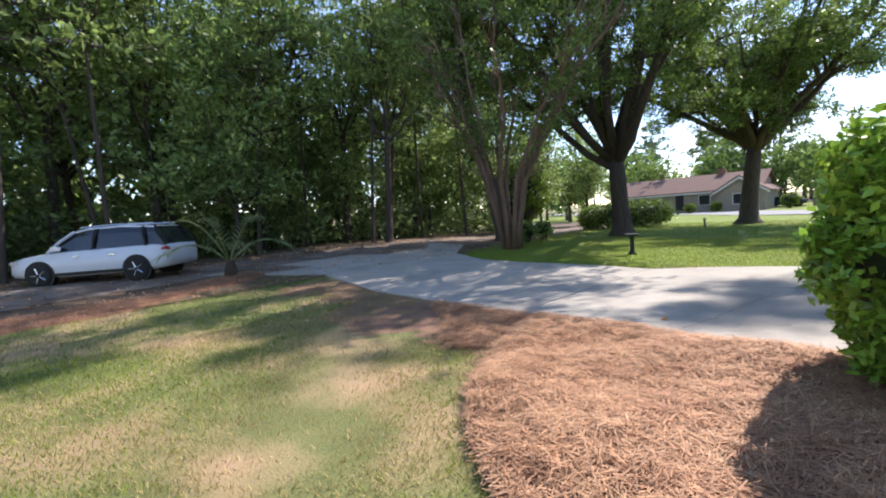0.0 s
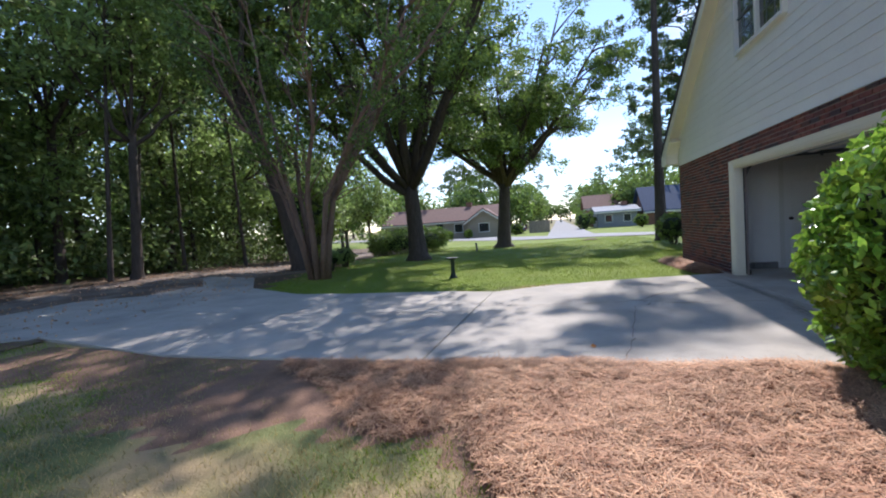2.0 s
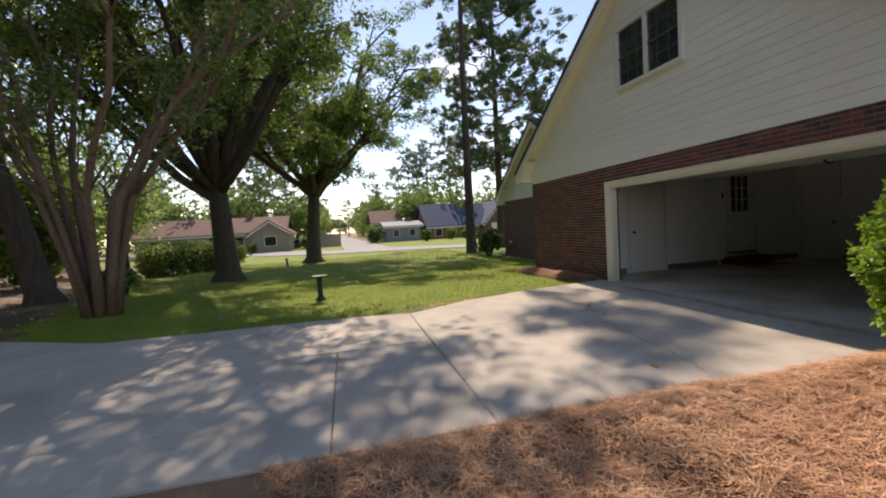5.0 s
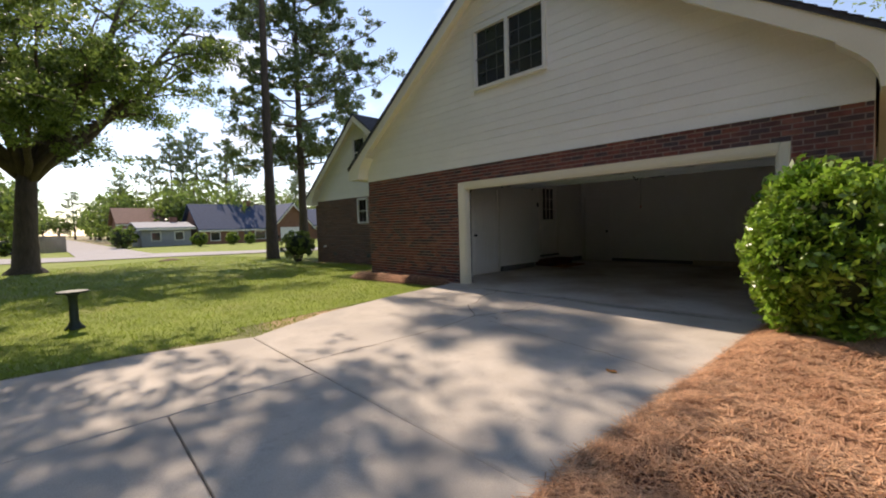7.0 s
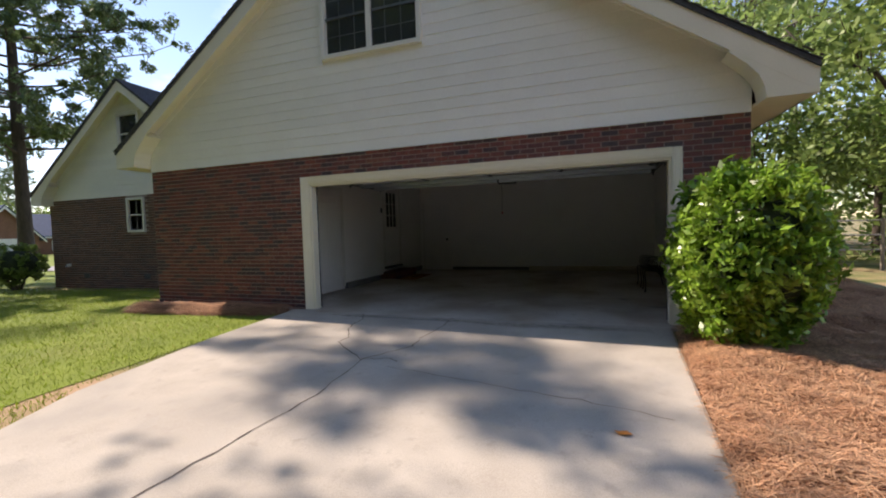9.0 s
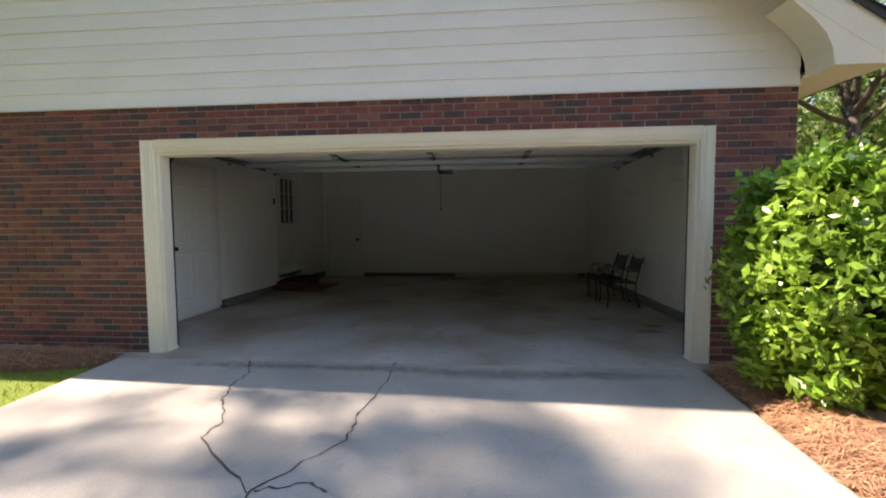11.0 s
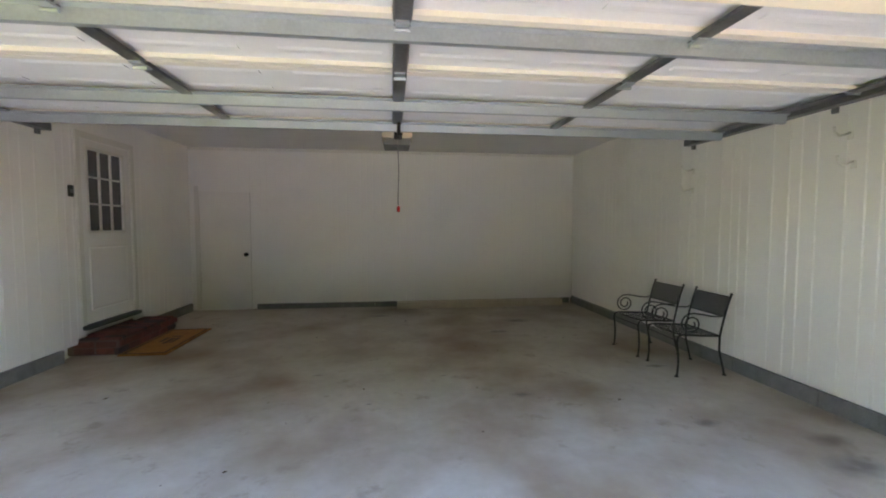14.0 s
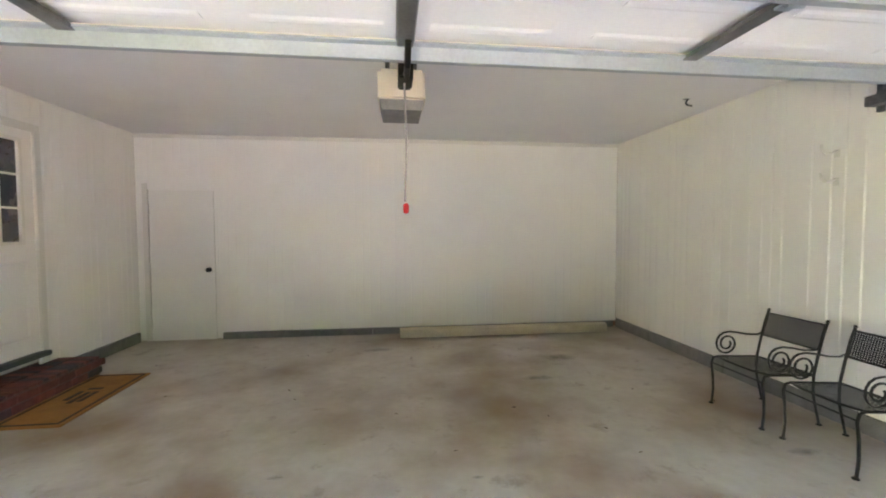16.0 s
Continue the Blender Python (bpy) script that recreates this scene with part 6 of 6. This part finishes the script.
car("parked_suv", pose(0.95, 16.9, gh(0.95, 16.7) + 0.02, 0, 0, 142) @ Matrix.Diagonal((0.88, 0.9, 0.9, 1)), "white SUV parked on the drive below the trees", M_CARPAINT)
car("parked_car", pose(68.0, 10.4, gh(68, 10.4) + 0.03, 0, 0, 92), "dark blue car parked across the street", M_DARKPAINT, False)


# ---- houses across the street ----
def house(name, m, label, w, d, eave, ridge, wall, roofm, wins, door=None, gable_front=False, garage=None):
    """Ridge along local x unless gable_front; the front looks towards -y; origin at the middle of the front foot."""
    h = thing(name, m, label, "house")
    Geo().box((-w / 2, 0, -0.6), (w / 2, d, eave)).ob("wall", wall, h)
    o = 0.5
    if gable_front:
        Geo().prism([(-w / 2, eave), (w / 2, eave), (0, ridge)], "y", 0.002, d).ob("gable", wall, h)
        for s in (-1, 1):
            Geo().prism([(0, ridge + 0.02), (s * (w / 2 + o), eave - o * (ridge - eave) / (w / 2)), (s * (w / 2 + o), eave - o * (ridge - eave) / (w / 2) + 0.16), (0, ridge + 0.2)], "y", -o, d + o).ob("roof", roofm, h)
            Geo().prism([(0, ridge), (s * (w / 2 + o), eave - o * (ridge - eave) / (w / 2) - 0.03), (s * (w / 2 + o), eave - o * (ridge - eave) / (w / 2) - 0.25), (0, ridge - 0.25)], "y", -o - 0.03, -o).ob("rake_board", M_TRIMWHITE, h)
    else:
        for s in (-1, 1):
            y_e, y_r = (-o, d / 2) if s < 0 else (d + o, d / 2)
            Geo().prism([(y_e, eave - 0.1), (y_r, ridge), (y_r, ridge + 0.18), (y_e, eave + 0.08)], "x", -w / 2 - o, w / 2 + o).ob("roof", roofm, h)
        Geo().prism([(0.002, eave), (d - 0.002, eave), (d / 2, ridge - 0.02)], "x", -w / 2, w / 2).ob("gable", wall, h)
        Geo().box((-w / 2 - o, -o - 0.03, eave - 0.26), (w / 2 + o, -o + 0.02, eave - 0.06)).ob("fascia", M_TRIMWHITE, h)
        Geo().box((w * 0.2, d / 2 - 0.4, ridge - 0.3), (w * 0.2 + 0.9, d / 2 + 0.4, ridge + 0.8)).ob("chimney", M_FARBRICK, h)
    for x, z0, z1, ww in wins:
        wn_ = new("window")
        wn_.parent = h
        wn_.location = (x, 0, 0)
        boxpart("frame", (-ww / 2 - 0.1, -0.07, z0 - 0.1), (ww / 2 + 0.1, -0.005, z1 + 0.1), M_TRIMWHITE, wn_)
        boxpart("pane", (-ww / 2, -0.09, z0), (ww / 2, -0.071, z1), M_GLASS, wn_)
    if door is not None:
        boxpart("door", (door - 0.5, -0.06, -0.1), (door + 0.5, -0.005, 2.0), M_DARKPAINT, h)
    if garage:
        boxpart("garage_door", (garage[0], -0.08, -0.3), (garage[1], -0.005, garage[2]), M_TRIMWHITE, h)
    return h


ZF = gh(66, 0)
house("ranch_house", pose(63, 21, ZF + 0.35, 0, 0, -90), "low brick ranch house with brown shingle roof behind the hedge", 18, 10, 2.2, 4.4, M_FARTAN, M_ROOF_BR, [(-6.5, 0.5, 1.7, 1.6), (-3, 0.5, 1.7, 1.2), (3.2, 0.5, 1.7, 1.2), (6.6, 0.3, 1.7, 2.2)], 0.2)
house("ranch_house_wing", pose(61.6, 13.6, ZF + 0.35, 0, 0, -90), "brick front wing with brown roof on the ranch house", 5, 8, 2.1, 3.7, M_FARTAN, M_ROOF_BR, [(0, 0.4, 1.6, 1.4)], None, True)
house("grey_house", pose(68, -5.6, ZF + 0.2, 0, 0, -90), "grey weathered low house across the street", 5.6, 8, 2.2, 2.9, M_FARGREY, M_FARGREY, [(-1.2, 0.6, 1.6, 0.9), (1.4, 0.6, 1.6, 0.9)])
house("brown_roof_house", pose(80, -6.5, ZF + 0.2, 0, 0, -90), "distant house with brown hip roof", 9, 9, 3.0, 5.4, M_FARBRICK, M_ROOF_BR, [(-2, 0.8, 2, 1.2), (2, 0.8, 2, 1.2)])
house("blue_roof_house", pose(68, -15.0, ZF, 0, 0, -90), "brick house with large dark blue roof", 10.6, 10, 2.0, 5.7, M_FARBRICK, M_ROOF_BL, [(-3.6, 0.5, 1.6, 1.1), (-1.2, 0.5, 1.6, 1.1), (2.6, 0.5, 1.6, 1.4)], 0.8)
house("brick_gable_house", pose(66.5, -22.1, ZF, 0, 0, -90), "red brick gabled garage with white door", 6.2, 10, 2.3, 5.7, M_FARBRICK, M_ROOF_BL, [], None, True, (-2.0, 1.9, 2.1))
house("blue_roof_house", pose(70, -33, ZF, 0, 0, -90), "brick house with blue roof further along the street", 14, 10, 2.3, 5.2, M_FARBRICK, M_ROOF_BL, [(-4, 0.5, 1.7, 1.4), (0, 0.5, 1.7, 1.4), (4, 0.5, 1.7, 1.4)])
fence2 = thing("board_fence", pose(68, 5.9, ZF), "weathered grey board fence across the street", "fence")
for k in range(16):
    boxpart("board", (-0.02, -1.6 + k * 0.2, -0.3), (0.02, -1.6 + k * 0.2 + 0.185, 1.75 + 0.02 * (k % 3)), M_WOOD, fence2)
for x, y, s_ in [(60.5, -7.6, 0.9), (61, -11.5, 0.8), (60.5, -13.5, 0.7), (63, 9.0, 0.9), (66, -0.6, 1.3), (69, -1.2, 1.5), (59, 15.5, 0.6), (59.4, 18.5, 0.6), (59.2, 24, 0.7)]:
    shrub("far_shrub", pose(x, y, gh(x, y)), "rounded green shrub in a front garden across the street", s_, s_, s_ * 0.9, 500, 0.2, int(x * 10 + y), M_LEAF_Y if s_ < 0.95 else M_LEAF, 2.0, group="far shrubs")


# ---- straw beds, lawn blades, brick courses ----
def in_poly(x, y, poly):
    inside = np.zeros(len(x), bool)
    n = len(poly)
    for i in range(n):
        (xa, ya), (xb, yb) = poly[i], poly[(i + 1) % n]
        hit = ((ya > y) != (yb > y)) & (x < (xb - xa) * (y - ya) / (yb - ya + 1e-12) + xa)
        inside ^= hit
    return inside


def edge_dist(x, y, poly):
    d = np.full(len(x), 1e9)
    n = len(poly)
    for i in range(n):
        a, b = np.array(poly[i]), np.array(poly[(i + 1) % n])
        ab = b - a
        t = np.clip(((x - a[0]) * ab[0] + (y - a[1]) * ab[1]) / (ab @ ab), 0, 1)
        d = np.minimum(d, np.hypot(x - a[0] - t * ab[0], y - a[1] - t * ab[1]))
    return d


def bed_height(x, y, poly, high):
    d = edge_dist(x, y, poly)
    lump = 0.5 + 0.5 * np.sin(x * 3.1 + 1.3 * np.sin(y * 2.3)) * np.sin(y * 2.7 + 1.1 * np.sin(x * 1.9))
    fine = np.sin(x * 11 + 3 * np.sin(y * 7)) * np.sin(y * 13 + 2 * np.sin(x * 9))
    return high * np.sqrt(np.clip(d / 0.35, 0, 1)) * (0.55 + 0.45 * lump) + 0.02 * fine * np.clip(d / 0.1, 0, 1)


def straw_bed(name, poly, high, needles, label, seed, step=0.08):
    rng = np.random.default_rng(seed)
    P = np.array(poly)
    lo, hi = P.min(0) - 0.1, P.max(0) + 0.1
    nx, ny = int((hi[0] - lo[0]) / step) + 2, int((hi[1] - lo[1]) / step) + 2
    X, Y = np.meshgrid(np.linspace(lo[0], hi[0], nx), np.linspace(lo[1], hi[1], ny), indexing="ij")
    x, y = X.ravel(), Y.ravel()
    ins = in_poly(x, y, poly)
    z = gz(x, y) + np.where(ins, bed_height(x, y, poly, high) + 0.006, -0.02)
    i, j = np.meshgrid(np.arange(nx - 1), np.arange(ny - 1), indexing="ij")
    a = (i * ny + j).ravel()
    F = np.stack([a, a + ny, a + ny + 1, a + 1], 1)
    F = F[ins[F].any(1)]
    bed = new(name, array_mesh(name, np.stack([x, y, z], 1), F, M_STRAWBED))
    bed.data.polygons.foreach_set("use_smooth", [True] * len(bed.data.polygons))
    tagged(bed, label, "straw bed", kind="structure")
    # needles: long thin bent slivers lying every way
    m = int(needles * 1.6)
    nx_, ny_ = rng.uniform(lo[0], hi[0], m), rng.uniform(lo[1], hi[1], m)
    k = in_poly(nx_, ny_, poly)
    nx_, ny_ = nx_[k][:needles], ny_[k][:needles]
    n = len(nx_)
    nz = gz(nx_, ny_) + bed_height(nx_, ny_, poly, high) + 0.012 + rng.random(n) * 0.035
    ang = rng.uniform(0, 2 * np.pi, n)
    ln = rng.uniform(0.04, 0.11, n)
    tilt = rng.normal(0, 0.16, n)
    d = np.stack([np.cos(ang), np.sin(ang), tilt], 1) * ln[:, None]
    sd = np.stack([-np.sin(ang), np.cos(ang), np.zeros(n)], 1) * rng.uniform(0.0014, 0.0032, n)[:, None]
    c = np.stack([nx_, ny_, nz], 1)
    bow = np.stack([np.zeros(n), np.zeros(n), rng.uniform(0.0, 0.018, n)], 1)
    V = np.stack([c - d - sd, c + bow - sd, c + bow + sd, c - d + sd, c + bow - sd, c + d - sd * 0.3, c + d + sd * 0.3, c + bow + sd], 1).reshape(-1, 3)
    tagged(new("pine_straw", array_mesh("pine_straw", V, np.arange(len(V)).reshape(-1, 4), M_STRAW)), "loose reddish brown pine straw", "pine straw", kind="stuff")


BED_A = [(4.44, 4.25), (3.7, 4.02), (2.9, 3.72), (2.1, 3.3), (1.55, 2.75), (1.2, 2.2), (0.95, 1.2), (0.6, -1.0), (0.4, -5.0), (3.2, -5.0), (3.26, -0.1), (4.05, -0.05), (4.16, 0.8), (4.24, 2.1), (4.36, 3.3)]
BED_B = [(9.62, -0.1), (9.66, 0.2), (10.2, 0.36), (11.2, 0.40), (12.3, 0.44), (13.0, 0.40), (13.25, 0.0), (13.2, -1.0), (12.85, -1.0), (12.82, -0.12), (11, -0.14)]
BED_C = [(-4.0, 10.6), (-1.2, 10.55), (0.6, 10.7), (2.0, 11.5), (3.4, 12.2), (4.1, 12.9), (3.9, 14.0), (2.6, 13.5), (0.8, 12.1), (-1.2, 11.7), (-4.0, 11.6)]
straw_bed("bed_garage", BED_A, 0.17, 100000, "deep bed of reddish pine straw beside the drive", 61, 0.06)
BED_D = [(4.43, 4.2), (4.44, 6.2), (4.15, 6.1), (3.65, 5.2), (3.1, 4.75), (2.85, 4.25), (3.1, 3.8), (3.7, 4.0)]
straw_bed("bed_edge", BED_D, 0.07, 8000, "thin scatter of pine straw along the edge of the drive", 64)
straw_bed("bed_corner", BED_B, 0.17, 11000, "mound of pine straw at the garage corner", 62)
straw_bed("bed_drive", BED_C, 0.10, 9000, "dark straw mulch bed along the drive", 63, 0.12)


def lawn(name, n, box_, size, dry, keep, seed, label):
    """Short blades, green or dry by soft patches."""
    rng = np.random.default_rng(seed)
    x0, x1, y0, y1 = box_
    x, y = rng.uniform(x0, x1, n), rng.uniform(y0, y1, n)
    k = keep(x, y)
    x, y = x[k], y[k]
    patch = 0.5 + 0.25 * np.sin(x * 1.1 + 1.7 * np.sin(y * 0.8)) + 0.25 * np.sin(y * 1.4 + 1.3 * np.sin(x * 1.9) + 1)
    is_dry = rng.random(len(x)) < dry * patch * 1.6
    bare = rng.random(len(x)) < np.clip((patch - 0.72) * 4, 0, 0.85) * (dry > 0.2)
    for mname, sel, matl in (("green", ~is_dry & ~bare, M_BLADE), ("dry", is_dry & ~bare, M_BLADE_DRY)):
        xs, ys = x[sel], y[sel]
        m = len(xs)
        if not m:
            continue
        ang = rng.uniform(0, 2 * np.pi, m)
        h = size * rng.uniform(0.5, 1.2, m)
        w = size * rng.uniform(0.05, 0.10, m)
        c = np.stack([xs, ys, gz(xs, ys) - 0.004], 1)
        sd = np.stack([np.cos(ang), np.sin(ang), np.zeros(m)], 1) * w[:, None]
        lean_ = np.stack([rng.normal(0, 0.55, m), rng.normal(0, 0.55, m), np.ones(m)], 1) * h[:, None]
        V = np.stack([c - sd, c + sd, c + lean_], 1).reshape(-1, 3)
        tagged(new(name, array_mesh(name, V, np.arange(len(V)).reshape(-1, 3), matl)), label + (" in dry tan patches" if mname == "dry" else ""), "grass", kind="stuff")


def left_lawn(x, y):
    return ~in_poly(x, y, BED_A) & ~in_poly(x, y, BED_C) & ~in_poly(x, y, BED_D) & (x < 4.42 + np.clip(y - 8, 0, 4) * 0.12) & (y < 11.2 + np.clip(x, 0, 5) * 0.3) & ~((x > 3.2) & (y < 6.5) & (np.sin(x * 9) * np.sin(y * 7) > -0.4))


def right_lawn(x, y):
    edge = np.where(y < 3.2, 9.62 - 0.1 * np.clip(y - 1.5, 0, 2), np.where(y < 4.4, 9.3 - 0.42 * (y - 3.2), 9.15))
    return ~in_poly(x, y, BED_B) & (x > edge) & (y > np.where(x > 12.8, WY + 0.1, 0.0)) & (y < 11.0 + 0.2 * (x - 9))


lawn("lawn_grass", 120000, (-2.5, 4.9, 1.0, 8.0), 0.046, 0.72, left_lawn, 71, "short mown lawn grass")
lawn("lawn_grass", 35000, (-4.0, 5.0, 8.0, 13.0), 0.055, 0.2, left_lawn, 72, "short mown lawn grass in shade")
lawn("lawn_grass", 120000, (8.8, 18, -2.4, 12), 0.055, 0.04, right_lawn, 73, "fresh green mown lawn")
lawn("lawn_grass", 40000, (18, 34, -8, 14), 0.09, 0.05, right_lawn, 74, "fresh green mown lawn")

# loose leaves on the drive and under the trees
lx, ly = RNG.uniform(-6, 20, 3500), RNG.uniform(10.8, 19, 3500)
LV, LF = leaf_cloud(np.stack([lx, ly, gz(lx, ly) + 0.07], 1), np.full(3500, 0.03), 3500, 0.03, RNG, 0.3)
tagged(new("leaf_litter", array_mesh("leaf_litter", LV, LF, M_STRAW)), "scattered dry fallen leaves", "leaf litter", kind="stuff")

brick_field(house_wall, [(OX1 + 0.152, XL, -0.1, OZ + HC + 0.002), (XR, OX0 - 0.112, -0.1, OZ + HC + 0.002), (XR, XL, OZ + HC + 0.002, BTOP)], FY, lambda x, z: z > OZ + HC + 0.002 and 4.0 < x < 9.4 or (x > 9.3 and x < 9.9 and z > 1.2), 81)
brick_field(wing, [(WX0, WX1, -0.5, WTOP)], WY, lambda x, z: x < 15.5 and 1.2 < z < 2.2, 82, lambda x, z: 16.30 < x < 17.05 and 1.42 < z < 2.44, M_BRICK_W, M_BRICK_WI)
